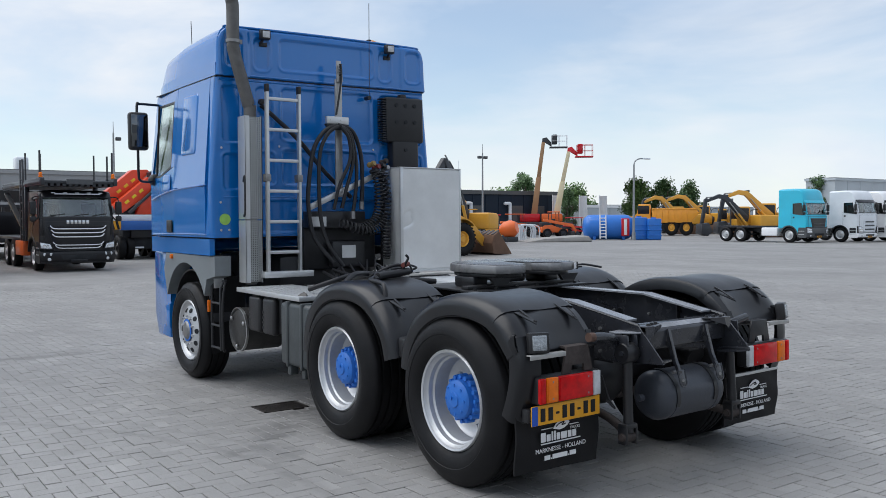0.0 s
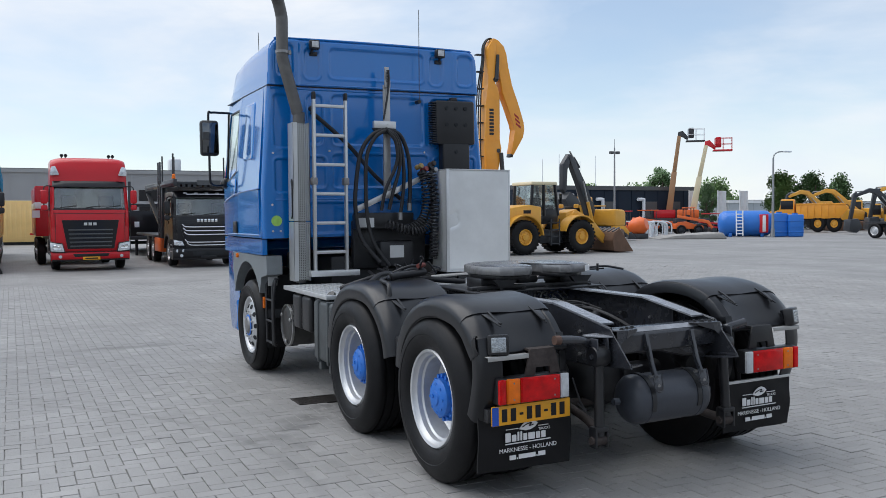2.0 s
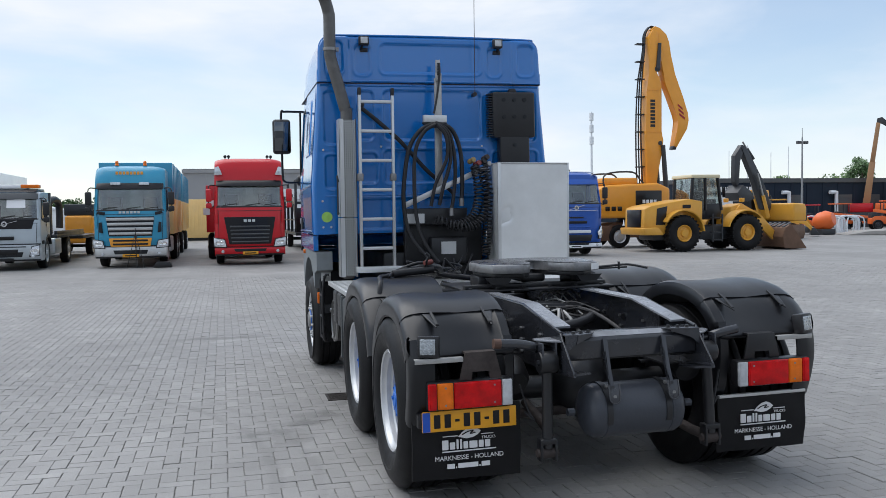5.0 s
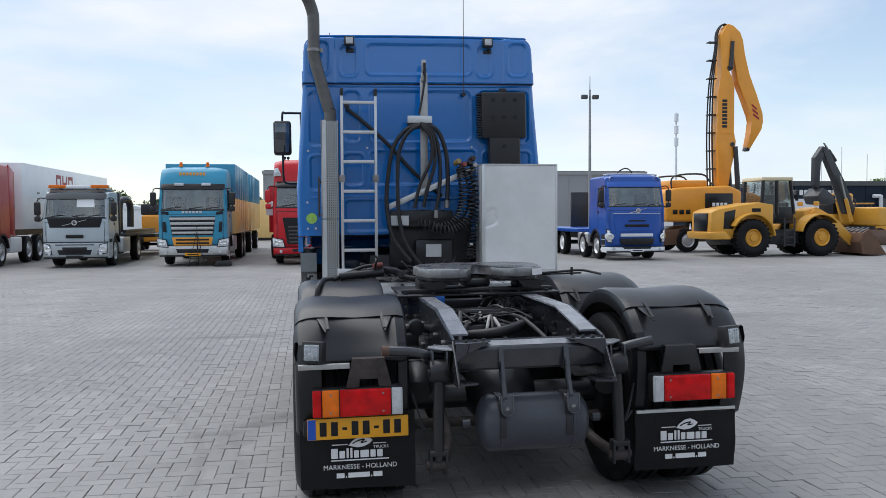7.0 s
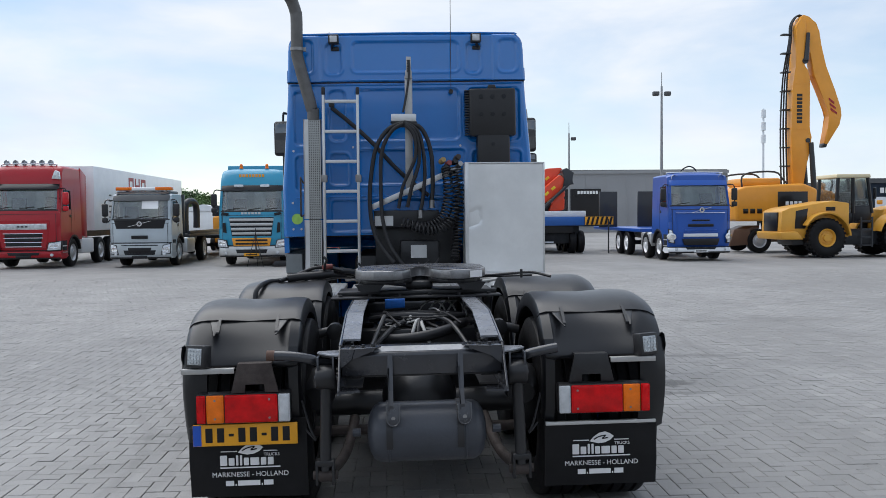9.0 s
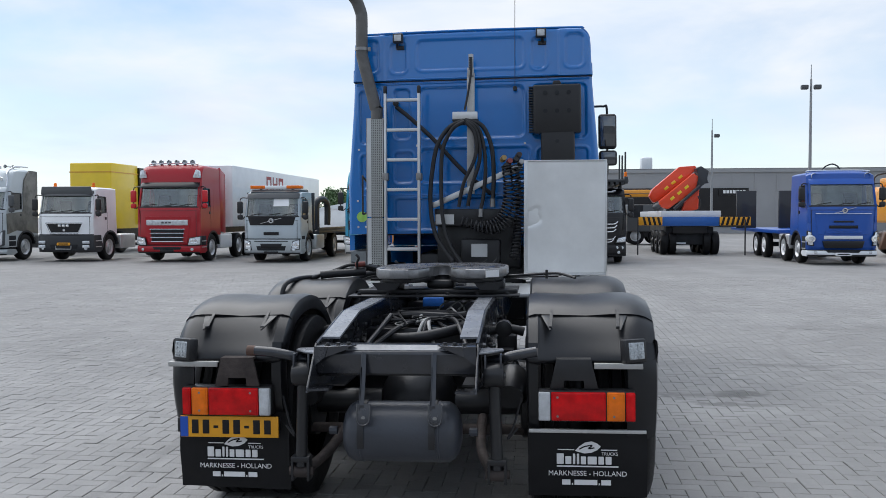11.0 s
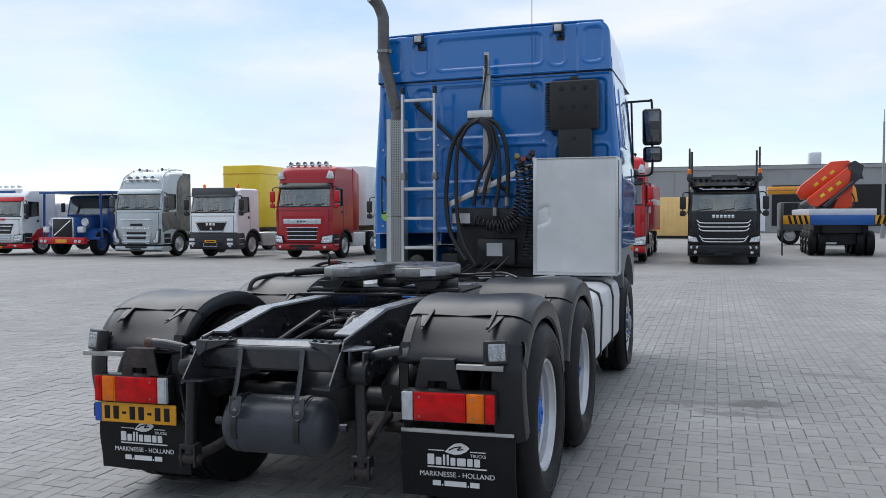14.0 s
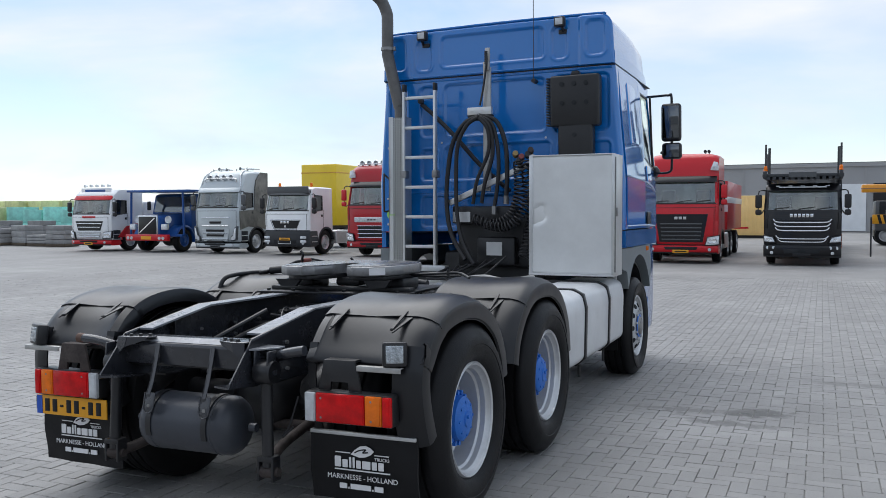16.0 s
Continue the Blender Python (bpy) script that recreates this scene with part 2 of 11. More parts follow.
P_TRAILBLUE = far_paint("trailer_blue_paint", (0.02, 0.12, 0.42), 0.45, 0.2)
P_GREY = far_paint("dark_grey_plastic", (0.07, 0.075, 0.08), 0.55, 0.3)
P_LGREY = far_paint("light_grey_body", (0.72, 0.75, 0.78), 0.45, 0.15)
P_TANKBLUE = far_paint("blue_tank_paint", (0.02, 0.16, 0.55), 0.4, 0.15)
P_CREAM = far_paint("cream_boom_paint", (0.66, 0.58, 0.38), 0.45, 0.2)
P_TAN = far_paint("worn_orange_boom_paint", (0.34, 0.19, 0.09), 0.5, 0.3)
P_DIRT = far_paint("worn_bucket_steel", (0.15, 0.085, 0.055), 0.6, 0.6, 0.4)
P_STEEL = far_paint("dark_machine_steel", (0.024, 0.027, 0.032), 0.5, 0.4)
SIDING_GREY = mat("grey_building_cladding", (0.31, 0.315, 0.325), 0.6, 0.0, 0.05, 0.3, dirt=0.15, dirtcol=(0.18, 0.18, 0.19), dscale=0.2)
SIDING_DARK = mat("dark_blue_cladding", (0.014, 0.024, 0.040), 0.6, 0.0, 0.08, 0.3, spec=0.2)
SIDING_WHITE = mat("pale_building_cladding", (0.46, 0.50, 0.53), 0.6, 0.0, 0.05, 0.3)
LEAF = mat("tree_leaves", (0.10, 0.17, 0.05), 0.6, 0, 0.45, 0.8, rand=0.2)
LEAF2 = mat("darker_tree_leaves", (0.075, 0.14, 0.05), 0.6, 0, 0.45, 0.8, rand=0.2)
BARK = mat("tree_bark", (0.09, 0.07, 0.05), 0.9, 0, 0.3, 4, 0.4, 20)
CONCRETE = mat("weathered_concrete", (0.30, 0.29, 0.275), 0.85, 0, 0.2, 1.5, 0.3, 20, dirt=0.4, dirtcol=(0.16, 0.15, 0.14), dscale=0.8)
STACK_GREY = mat("grey_paver_stacks", (0.27, 0.27, 0.27), 0.85, 0, 0.25, 2, 0.3, 20, rand=0.2)
STACK_BROWN = mat("brownish_paver_stack", (0.27, 0.21, 0.17), 0.85, 0, 0.25, 2, 0.3, 20, rand=0.15)
WRAP_TEAL = mat("teal_wrapped_pallets", (0.26, 0.66, 0.58), 0.5, 0, 0.25, 2, 0.2, 10, rand=0.15)
WRAP_YELLOW = mat("yellowish_wrapped_pallets", (0.60, 0.64, 0.32), 0.5, 0, 0.25, 2, 0.2, 10, rand=0.15)
WHITE_WRAP = mat("white_sheeting", (0.68, 0.69, 0.70), 0.6, 0, 0.1, 2, 0.2, 6)
POLE = mat("galvanised_pole", (0.30, 0.31, 0.32), 0.5, 0.6, 0.1, 3)


def paver_material(name, island):
    """Grey concrete pavers: each its own shade, fine grain, tyre-polished and stained patches of the whole yard."""
    m = bpy.data.materials.new(name)
    m.use_nodes = True
    n, l = m.node_tree.nodes, m.node_tree.links
    b = n["Principled BSDF"]
    geo = n.new("ShaderNodeNewGeometry")
    rnd = geo.outputs["Random Per Island"]
    if not island:
        rnd = n.new("ShaderNodeObjectInfo").outputs["Random"]
    ramp = n.new("ShaderNodeValToRGB")
    e = ramp.color_ramp.elements
    e[0].position, e[0].color = 0.0, (0.252, 0.248, 0.242, 1)
    e[1].position, e[1].color = 1.0, (0.303, 0.297, 0.289, 1)
    mid = e.new(0.88)
    mid.color = (0.276, 0.271, 0.265, 1)
    l.new(rnd, ramp.inputs["Fac"])
    col = ramp.outputs["Color"]

    def noise_of(scale, detail, rough, lo, hi, to0, to1, sx=1.0, sy=1.0):
        mp = n.new("ShaderNodeMapping")
        mp.inputs["Scale"].default_value = (sx, sy, 1)
        l.new(geo.outputs["Position"], mp.inputs["Vector"])
        t = n.new("ShaderNodeTexNoise")
        t.inputs["Scale"].default_value, t.inputs["Detail"].default_value, t.inputs["Roughness"].default_value = scale, detail, rough
        l.new(mp.outputs["Vector"], t.inputs["Vector"])
        r = n.new("ShaderNodeMapRange")
        r.inputs["From Min"].default_value, r.inputs["From Max"].default_value = lo, hi
        r.inputs["To Min"].default_value, r.inputs["To Max"].default_value = to0, to1
        l.new(t.outputs["Fac"], r.inputs["Value"])
        return r.outputs["Result"], t.outputs["Fac"]

    def times(a, f):
        x = n.new("ShaderNodeMix")
        x.data_type, x.blend_type = "RGBA", "MULTIPLY"
        x.inputs[0].default_value = 1.0
        l.new(a, x.inputs[6]), l.new(f, x.inputs[7])
        return x.outputs[2]

    big, _ = noise_of(0.22, 6, 0.6, 0.3, 0.7, 0.82, 1.14)
    mid_, _ = noise_of(1.1, 8, 0.65, 0.35, 0.7, 1.07, 0.88)
    fine, grain = noise_of(160, 3, 0.6, 0.3, 0.7, 0.86, 1.14)
    spots, _ = noise_of(0.75, 10, 0.75, 0.66, 0.78, 1.0, 0.45)
    streak, _ = noise_of(0.8, 6, 0.6, 0.4, 0.65, 0.94, 1.06, 1.0, 0.15)
    for f in (big, mid_, fine, spots, streak):
        col = times(col, f)
    sep = n.new("ShaderNodeSeparateXYZ")
    l.new(geo.outputs["Position"], sep.inputs["Vector"])

    def calc(op, a, b_=0.0, c_=0.0):
        q = n.new("ShaderNodeMath")
        q.operation = op
        for k, v in enumerate((a, b_, c_)):
            if isinstance(v, (int, float)):
                q.inputs[k].default_value = v
            else:
                l.new(v, q.inputs[k])
        return q.outputs["Value"]

    wob, _ = noise_of(2.6, 6, 0.7, 0.3, 0.7, -0.16, 0.16)
    # oil stains and scuffs: centre, half lengths, shade
    for sx, sy, rx, ry, shade in ((-1.05, 3.20, 0.24, 0.14, 0.62), (-1.30, 2.82, 0.22, 0.09, 0.74), (-1.60, 2.58, 0.20, 0.08, 0.78), (-1.88, 2.33, 0.22, 0.08, 0.80), (2.53, 3.97, 0.24, 0.13, 0.50), (2.35, 3.55, 0.42, 0.10, 0.62), (2.0, 3.9, 0.55, 0.08, 0.70), (3.4, 5.6, 0.5, 0.12, 0.72), (-1.5, 2.75, 0.22, 0.20, 0.78), (-1.75, 2.1, 0.16, 0.22, 0.82), (-2.2, 7.8, 0.75, 0.13, 0.70), (2.0, 3.3, 1.0, 0.45, 1.13), (-3.6, 9.3, 1.4, 0.3, 1.10), (5.2, 9.0, 1.6, 0.4, 0.86)):
        ex = calc("DIVIDE", calc("SUBTRACT", calc("ADD", sep.outputs["X"], wob), sx), rx)
        ey = calc("DIVIDE", calc("SUBTRACT", calc("ADD", sep.outputs["Y"], wob), sy), ry)
        d2 = calc("ADD", calc("MULTIPLY", ex, ex), calc("MULTIPLY", ey, ey))
        fade = n.new("ShaderNodeMapRange")
        fade.interpolation_type = "SMOOTHSTEP"
        fade.inputs["From Min"].default_value, fade.inputs["From Max"].default_value = 0.2, 1.6
        fade.inputs["To Min"].default_value, fade.inputs["To Max"].default_value = shade, 1.0
        l.new(d2, fade.inputs["Value"])
        col = times(col, fade.outputs["Result"])
    # curved tyre marks: centre of turn, radius, half width, shade
    for sx, sy, rad, hw_, shade in ((-6.2, 1.2, 4.3, 0.06, 0.88), (-6.2, 1.2, 4.55, 0.05, 0.92), (9.5, 6.0, 5.9, 0.08, 0.90)):
        ex, ey = calc("SUBTRACT", sep.outputs["X"], sx), calc("SUBTRACT", sep.outputs["Y"], sy)
        d1 = calc("ABSOLUTE", calc("SUBTRACT", calc("SQRT", calc("ADD", calc("MULTIPLY", ex, ex), calc("MULTIPLY", ey, ey))), calc("ADD", calc("MULTIPLY", wob, 0.3), rad)))
        fade = n.new("ShaderNodeMapRange")
        fade.interpolation_type = "SMOOTHSTEP"
        fade.inputs["From Min"].default_value, fade.inputs["From Max"].default_value = hw_ * 0.3, hw_
        fade.inputs["To Min"].default_value, fade.inputs["To Max"].default_value = shade, 1.0
        l.new(d1, fade.inputs["Value"])
        col = times(col, fade.outputs["Result"])
    l.new(col, b.inputs["Base Color"])
    b.inputs["Roughness"].default_value = 0.72
    b.inputs["Specular IOR Level"].default_value = 0.35
    bp = n.new("ShaderNodeBump")
    bp.inputs["Strength"].default_value, bp.inputs["Distance"].default_value = 0.35, 0.003
    l.new(grain, bp.inputs["Height"])
    l.new(bp.outputs["Normal"], b.inputs["Normal"])
    return m


def yard_material():
    """The far yard: the same pavers, too small to tell apart, with their joints as a faint pattern."""
    m = paver_material("far_paving", True)
    n, l = m.node_tree.nodes, m.node_tree.links
    b = n["Principled BSDF"]
    old = b.inputs["Base Color"].links[0].from_socket
    geo = n.new("ShaderNodeNewGeometry")
    br = n.new("ShaderNodeTexBrick")
    br.inputs["Color1"].default_value, br.inputs["Color2"].default_value = (1.01, 1.01, 1.01, 1), (0.96, 0.96, 0.96, 1)
    br.inputs["Mortar"].default_value = (0.80, 0.80, 0.80, 1)
    br.inputs["Scale"].default_value = 1.0
    br.inputs["Mortar Size"].default_value = 0.006
    br.inputs["Brick Width"].default_value, br.inputs["Row Height"].default_value = 0.21, 0.105
    l.new(geo.outputs["Position"], br.inputs["Vector"])
    x = n.new("ShaderNodeMix")
    x.data_type, x.blend_type = "RGBA", "MULTIPLY"
    x.inputs[0].default_value = 1.0
    l.new(old, x.inputs[6]), l.new(br.outputs["Color"], x.inputs[7])
    l.new(x.outputs[2], b.inputs["Base Color"])
    return m


PAVER = paver_material("concrete_paver", True)
PAVER_ONE = paver_material("single_concrete_paver", False)
FAR_YARD = yard_material()
PAVER_EDGE = mat("dirty_paver_edge", (0.258, 0.253, 0.245), 0.9, 0, 0.3, 30, 0.2, 200, spec=0.2)
JOINT = mat("joint_sand", (0.225, 0.22, 0.212), 0.95, 0, 0.3, 20, 0.2, 200)
GRATE = mat("rusty_drain_grate", (0.035, 0.030, 0.027), 0.7, 0.4, 0.3, 20, 0.2, 90)


# ---- building helpers ----
def part(name, bm, material, parent=None, label="", smooth=38, m=None):
    me = bpy.data.meshes.new(name)
    bmesh.ops.recalc_face_normals(bm, faces=bm.faces)
    bm.to_mesh(me)
    bm.free()
    me.materials.append(material)
    if smooth:
        me.shade_smooth()
        me.set_sharp_from_angle(angle=radians(smooth))
    ob = new(name, me)
    if parent is not None:
        ob.parent = parent
    if m is not None:
        ob.matrix_basis = m
    if label:
        ob["label"] = label
    return ob


def again(ob, m=None, parent=None):
    """A sibling that shares the mesh of a part."""
    o = new(ob.name.split(".")[0], ob.data)
    o.parent = parent if parent is not None else ob.parent
    o.matrix_basis = m if m is not None else ob.matrix_basis.copy()
    if "label" in ob:
        o["label"] = ob["label"]
    return o


def thing(name, label, category, m=None, group="", kind=""):
    e = new(name)
    e.empty_display_size = 0.2
    if m is not None:
        e.matrix_basis = m
    return tagged(e, label, category, group, kind)


def B():
    return bmesh.new()


def box(bm, x0, x1, y0, y1, z0, z1, bev=0.0, seg=2, m=None):
    vs = [bm.verts.new((x, y, z)) for x in (x0, x1) for y in (y0, y1) for z in (z0, z1)]
    fs = [bm.faces.new([vs[i] for i in q]) for q in ((0, 1, 3, 2), (4, 6, 7, 5), (0, 4, 5, 1), (2, 3, 7, 6), (0, 2, 6, 4), (1, 5, 7, 3))]
    if bev:
        es = list({e for f in fs for e in f.edges})
        r = bmesh.ops.bevel(bm, geom=es, offset=bev, segments=seg, profile=0.5, affect="EDGES")
        vs = [v for v in set(vs) | set(r["verts"]) if v.is_valid]
    if m is not None:
        bmesh.ops.transform(bm, matrix=m, verts=vs)
    return bm


def prism(bm, pts, a0, a1, axis="x", bev=0.0, seg=2):
    """A polygon pushed along an axis. pts: (y, z) for x, (x, z) for y, (x, y) for z."""
    def at(p, a):
        return {"x": (a, p[0], p[1]), "y": (p[0], a, p[1]), "z": (p[0], p[1], a)}[axis]
    lo, hi = [bm.verts.new(at(p, a0)) for p in pts], [bm.verts.new(at(p, a1)) for p in pts]
    n = len(pts)
    fs = [bm.faces.new(lo), bm.faces.new(hi[::-1])]
    fs += [bm.faces.new((lo[i], lo[(i + 1) % n], hi[(i + 1) % n], hi[i])) for i in range(n)]
    if bev:
        es = list({e for f in fs[:2] for e in f.edges}) + [e for e in {e for f in fs[2:] for e in f.edges} if e not in set(fs[0].edges) | set(fs[1].edges)]
        bmesh.ops.bevel(bm, geom=es, offset=bev, segments=seg, profile=0.5, affect="EDGES", clamp_overlap=True)
    return bm


def frame_of(p0, p1):
    d = (Vector(p1) - Vector(p0))
    q = d.to_track_quat("Z", "Y").to_matrix()
    return d.length, q


def cyl(bm, p0, p1, r, r2=None, seg=16, cap=True):
    r2 = r if r2 is None else r2
    ln, q = frame_of(p0, p1)
    a, b = [], []
    for i in range(seg):
        t = 2 * math.pi * i / seg
        c = Vector((math.cos(t), math.sin(t), 0))
        a.append(bm.verts.new(Vector(p0) + q @ (c * r)))
        b.append(bm.verts.new(Vector(p1) + q @ (c * r2)))
    for i in range(seg):
        j = (i + 1) % seg
        bm.faces.new((a[i], a[j], b[j], b[i]))
    if cap:
        bm.faces.new(a[::-1]), bm.faces.new(b)
    return bm


def lathe(bm, profile, origin, way=(1, 0, 0), seg=32, close=False):
    """Turns (radius, offset) about the line through origin along way."""
    q = Vector(way).to_track_quat("Z", "Y").to_matrix()
    o = Vector(origin)
    rings = []
    for r, h in profile:
        if r < 1e-5:
            rings.append([bm.verts.new(o + q @ Vector((0, 0, h)))])
        else:
            rings.append([bm.verts.new(o + q @ Vector((r * math.cos(2 * math.pi * i / seg), r * math.sin(2 * math.pi * i / seg), h))) for i in range(seg)])
    pairs = list(zip(rings, rings[1:]))
    if close:
        pairs.append((rings[-1], rings[0]))
    for a, b in pairs:
        for i in range(seg):
            j = (i + 1) % seg
            if len(a) == 1:
                bm.faces.new((a[0], b[i], b[j]))
            elif len(b) == 1:
                bm.faces.new((a[i], a[j], b[0]))
            else:
                bm.faces.new((a[i], a[j], b[j], b[i]))
    return bm


def curve_points(pts, n=6):
    pts = [Vector(p) for p in pts]
    if n <= 1 or len(pts) < 3:
        return pts
    out = []
    for i in range(len(pts) - 1):
        p0, p1, p2, p3 = pts[max(i - 1, 0)], pts[i], pts[i + 1], pts[min(i + 2, len(pts) - 1)]
        for k in range(n):
            t = k / n
            out.append(0.5 * ((2 * p1) + (p2 - p0) * t + (2 * p0 - 5 * p1 + 4 * p2 - p3) * t * t + (3 * p1 - p0 - 3 * p2 + p3) * t ** 3))
    out.append(pts[-1])
    return out


def tube(bm, pts, r, seg=8, n=6, cap=True):
    ps = curve_points(pts, n)
    up = Vector((0, 0, 1))
    rings, last = [], None
    for i, p in enumerate(ps):
        d = (ps[min(i + 1, len(ps) - 1)] - ps[max(i - 1, 0)]).normalized()
        if last is None:
            s = d.cross(up if abs(d.z) < 0.9 else Vector((1, 0, 0))).normalized()
        else:
            s = (last - d * last.dot(d)).normalized()
        last = s
        u = d.cross(s)
        rings.append([bm.verts.new(p + (s * math.cos(2 * math.pi * k / seg) + u * math.sin(2 * math.pi * k / seg)) * r) for k in range(seg)])
    for a, b in zip(rings, rings[1:]):
        for k in range(seg):
            j = (k + 1) % seg
            bm.faces.new((a[k], a[j], b[j], b[k]))
    if cap:
        bm.faces.new(rings[0][::-1]), bm.faces.new(rings[-1])
    return bm


def slab(bm, quad, th):
    """A plate on four corners, thickened against its normal."""
    q = [Vector(p) for p in quad]
    nrm = (q[1] - q[0]).cross(q[3] - q[0]).normalized() * th
    a, b = [bm.verts.new(p) for p in q], [bm.verts.new(p - nrm) for p in q]
    bm.faces.new(a), bm.faces.new(b[::-1])
    for i in range(4):
        j = (i + 1) % 4
        bm.faces.new((a[i], b[i], b[j], a[j]))
    return bm


def arc_sweep(bm, section, cy, cz, a0, a1, n=20):
    """Sweeps a closed (x, radius) section about the x-line through (cy, cz), from angle a0 to a1 (degrees, 0 is +y, 90 is up)."""
    rings = []
    for i in range(n + 1):
        t = radians(a0 + (a1 - a0) * i / n)
        rings.append([bm.verts.new((x, cy + r * math.cos(t), cz + r * math.sin(t))) for x, r in section])
    k = len(section)
    for a, b in zip(rings, rings[1:]):
        for i in range(k):
            j = (i + 1) % k
            bm.faces.new((a[i], a[j], b[j], b[i]))
    bm.faces.new(rings[0][::-1]), bm.faces.new(rings[-1])
    return bm


def round_panel(bm, x0, x1, z0, z1, y, d, r=0.04, inset=0.02, seg=5, axis="y", sign=-1):
    """A pressed panel with rounded corners, standing d proud of the plane at y (or x) towards sign."""
    def loop(i, off):
        pts = []
        for cx, cz, a in ((x1 - r, z1 - r, 0), (x0 + r, z1 - r, 90), (x0 + r, z0 + r, 180), (x1 - r, z0 + r, 270)):
            for k in range(seg + 1):
                t = radians(a + 90 * k / seg)
                u, w = cx + (r - i) * math.cos(t), cz + (r - i) * math.sin(t)
                pts.append(bm.verts.new((u, y + sign * off, w) if axis == "y" else (y + sign * off, u, w)))
        return pts
    loops = [loop(0, 0.0), loop(inset * 0.45, d * 0.8), loop(inset, d)]
    n = len(loops[0])
    for a, b in zip(loops, loops[1:]):
        for i in range(n):
            bm.faces.new((a[i], a[(i + 1) % n], b[(i + 1) % n], b[i]))
    bm.faces.new(loops[-1])
    return bm


def pressed_sheet(rows, y, panels, limit, depth=0.016, edge=0.05, step=0.008, bulge=None, crown=0.0):
    """A sheet-metal wall that faces -y, from z rows[0] to rows[1]: rounded-rectangle panels are pressed into it behind a low bead, and its sides roll away over edge.
    limit(z) gives the half width; beyond bulge the corner sections stand forward."""
    bm = B()
    nz, nx = int((rows[1] - rows[0]) / step), int(2 * limit(rows[0]) / step)
    grid = []
    for j in range(nz + 1):
        z = rows[0] + (rows[1] - rows[0]) * j / nz
        w = limit(z)
        line = []
        for i in range(nx + 1):
            x = -w + 2 * w * i / nx
            off = 0.0
            for x0, x1, z0, z1, r in panels:
                qx, qz = abs(x - (x0 + x1) / 2) - (x1 - x0) / 2 + r, abs(z - (z0 + z1) / 2) - (z1 - z0) / 2 + r
                d = math.hypot(max(qx, 0), max(qz, 0)) + min(max(qx, qz), 0) - r
                if d < 0.04:
                    k = min(1.0, max(0.0, -d / 0.022))
                    off += depth * k * k * (3 - 2 * k) - 0.0035 * math.exp(-((d - 0.010) / 0.008) ** 2)
            e = min(w - abs(x), (rows[1] - z) if crown else 1.0)
            if e < edge:
                off += edge * (1 - math.sqrt(max(0.0, 1 - (1 - e / edge) ** 2)))
            if bulge:
                k = min(1.0, max(0.0, (abs(x) - bulge) / 0.035))
                off -= 0.014 * k * k * (3 - 2 * k)
            line.append(bm.verts.new((x, y + off, z + crown * (1 - (x / w) ** 2) * j / nz)))
        grid.append(line)
    for a, b in zip(grid, grid[1:]):
        for i in range(nx):
            bm.faces.new((a[i], a[i + 1], b[i + 1], b[i]))
    return bm


def lettering(text, size, material, parent, m, name="lettering", depth=0.001, bold=0.0):
    cu = bpy.data.curves.new(name, "FONT")
    cu.body, cu.size, cu.align_x, cu.align_y, cu.extrude, cu.offset = text, size, "CENTER", "CENTER", depth, bold
    tmp = bpy.data.objects.new(name, cu)
    scene.collection.objects.link(tmp)
    me = bpy.data.meshes.new_from_object(tmp.evaluated_get(bpy.context.evaluated_depsgraph_get()))
    bpy.data.objects.remove(tmp)
    bpy.data.curves.remove(cu)
    me.name = name
    me.materials.clear()
    me.materials.append(material)
    ob = new(name, me)
    ob.parent, ob.matrix_basis = parent, m
    return ob


# ---- ground ----
def quad_sheet(name, x0, x1, y0, y1, z, material, label, category, parts=1):
    bm = B()
    bmesh.ops.create_grid(bm, x_segments=parts, y_segments=parts, size=0.5, matrix=Matrix.Translation(((x0 + x1) / 2, (y0 + y1) / 2, z)) @ Matrix.Diagonal((x1 - x0, y1 - y0, 1, 1)))
    ob = part(name, bm, material, smooth=0)
    return tagged(ob, label, category, kind="structure")


ground = quad_sheet("ground", -900, 900, -700, 1500, -0.016, FAR_YARD, "large flat yard paved with grey concrete blocks", "ground", 4)
quad_sheet("paving_bed", -15.9, 15.9, -6.6, 20.1, -0.010, JOINT, "dark sandy joints between the grey paving blocks", "ground")

# ---- main tractor truck: frame of reference; the body leans a little on its springs ----
LEAN_DEG = 0.7
RIDE = 0.03
# ---- the blue six-wheel tractor ----
TRUCK = thing("tractor_truck", "blue sleeper-cab tractor unit with black rear fenders and blue wheel hubs", "truck", pose(0, 0, RIDE, 0, -LEAN_DEG, 0))
FRONT_Y, AX1_Y, AX2_Y = 5.38, 2.22, 0.80
CX = 0.025


def side_z(s):
    """Brings the wheels back to the ground under the leaning body."""
    return -s * 1.08 * math.sin(radians(LEAN_DEG)) - RIDE


def tyre_mesh(r, w, rim_r):
    bm = B()
    g = 0.014
    prof = [(rim_r - 0.012, -0.045), (rim_r + 0.010, -0.016), (rim_r + 0.035, 0.004), (rim_r + 0.085, 0.018), (rim_r + 0.098, 0.018), (rim_r + 0.102, 0.022), (rim_r + 0.125, 0.021), (r - 0.060, 0.008), (r - 0.03, -0.012), (r - 0.008, -0.030), (r, -0.048)]
    for h in (0.28, 0.5, 0.72):
        c = -w * h
        prof += [(r, c + 0.010), (r - g, c + 0.006), (r - g, c - 0.006), (r, c - 0.010)]
    prof += [(r, -w + 0.048), (r - 0.008, -w + 0.030), (r - 0.055, -w + 0.006), (rim_r + 0.1, -w), (rim_r, -w + 0.03)]
    lathe(bm, prof, (0, 0, 0), (1, 0, 0), 56, close=False)
    return bm


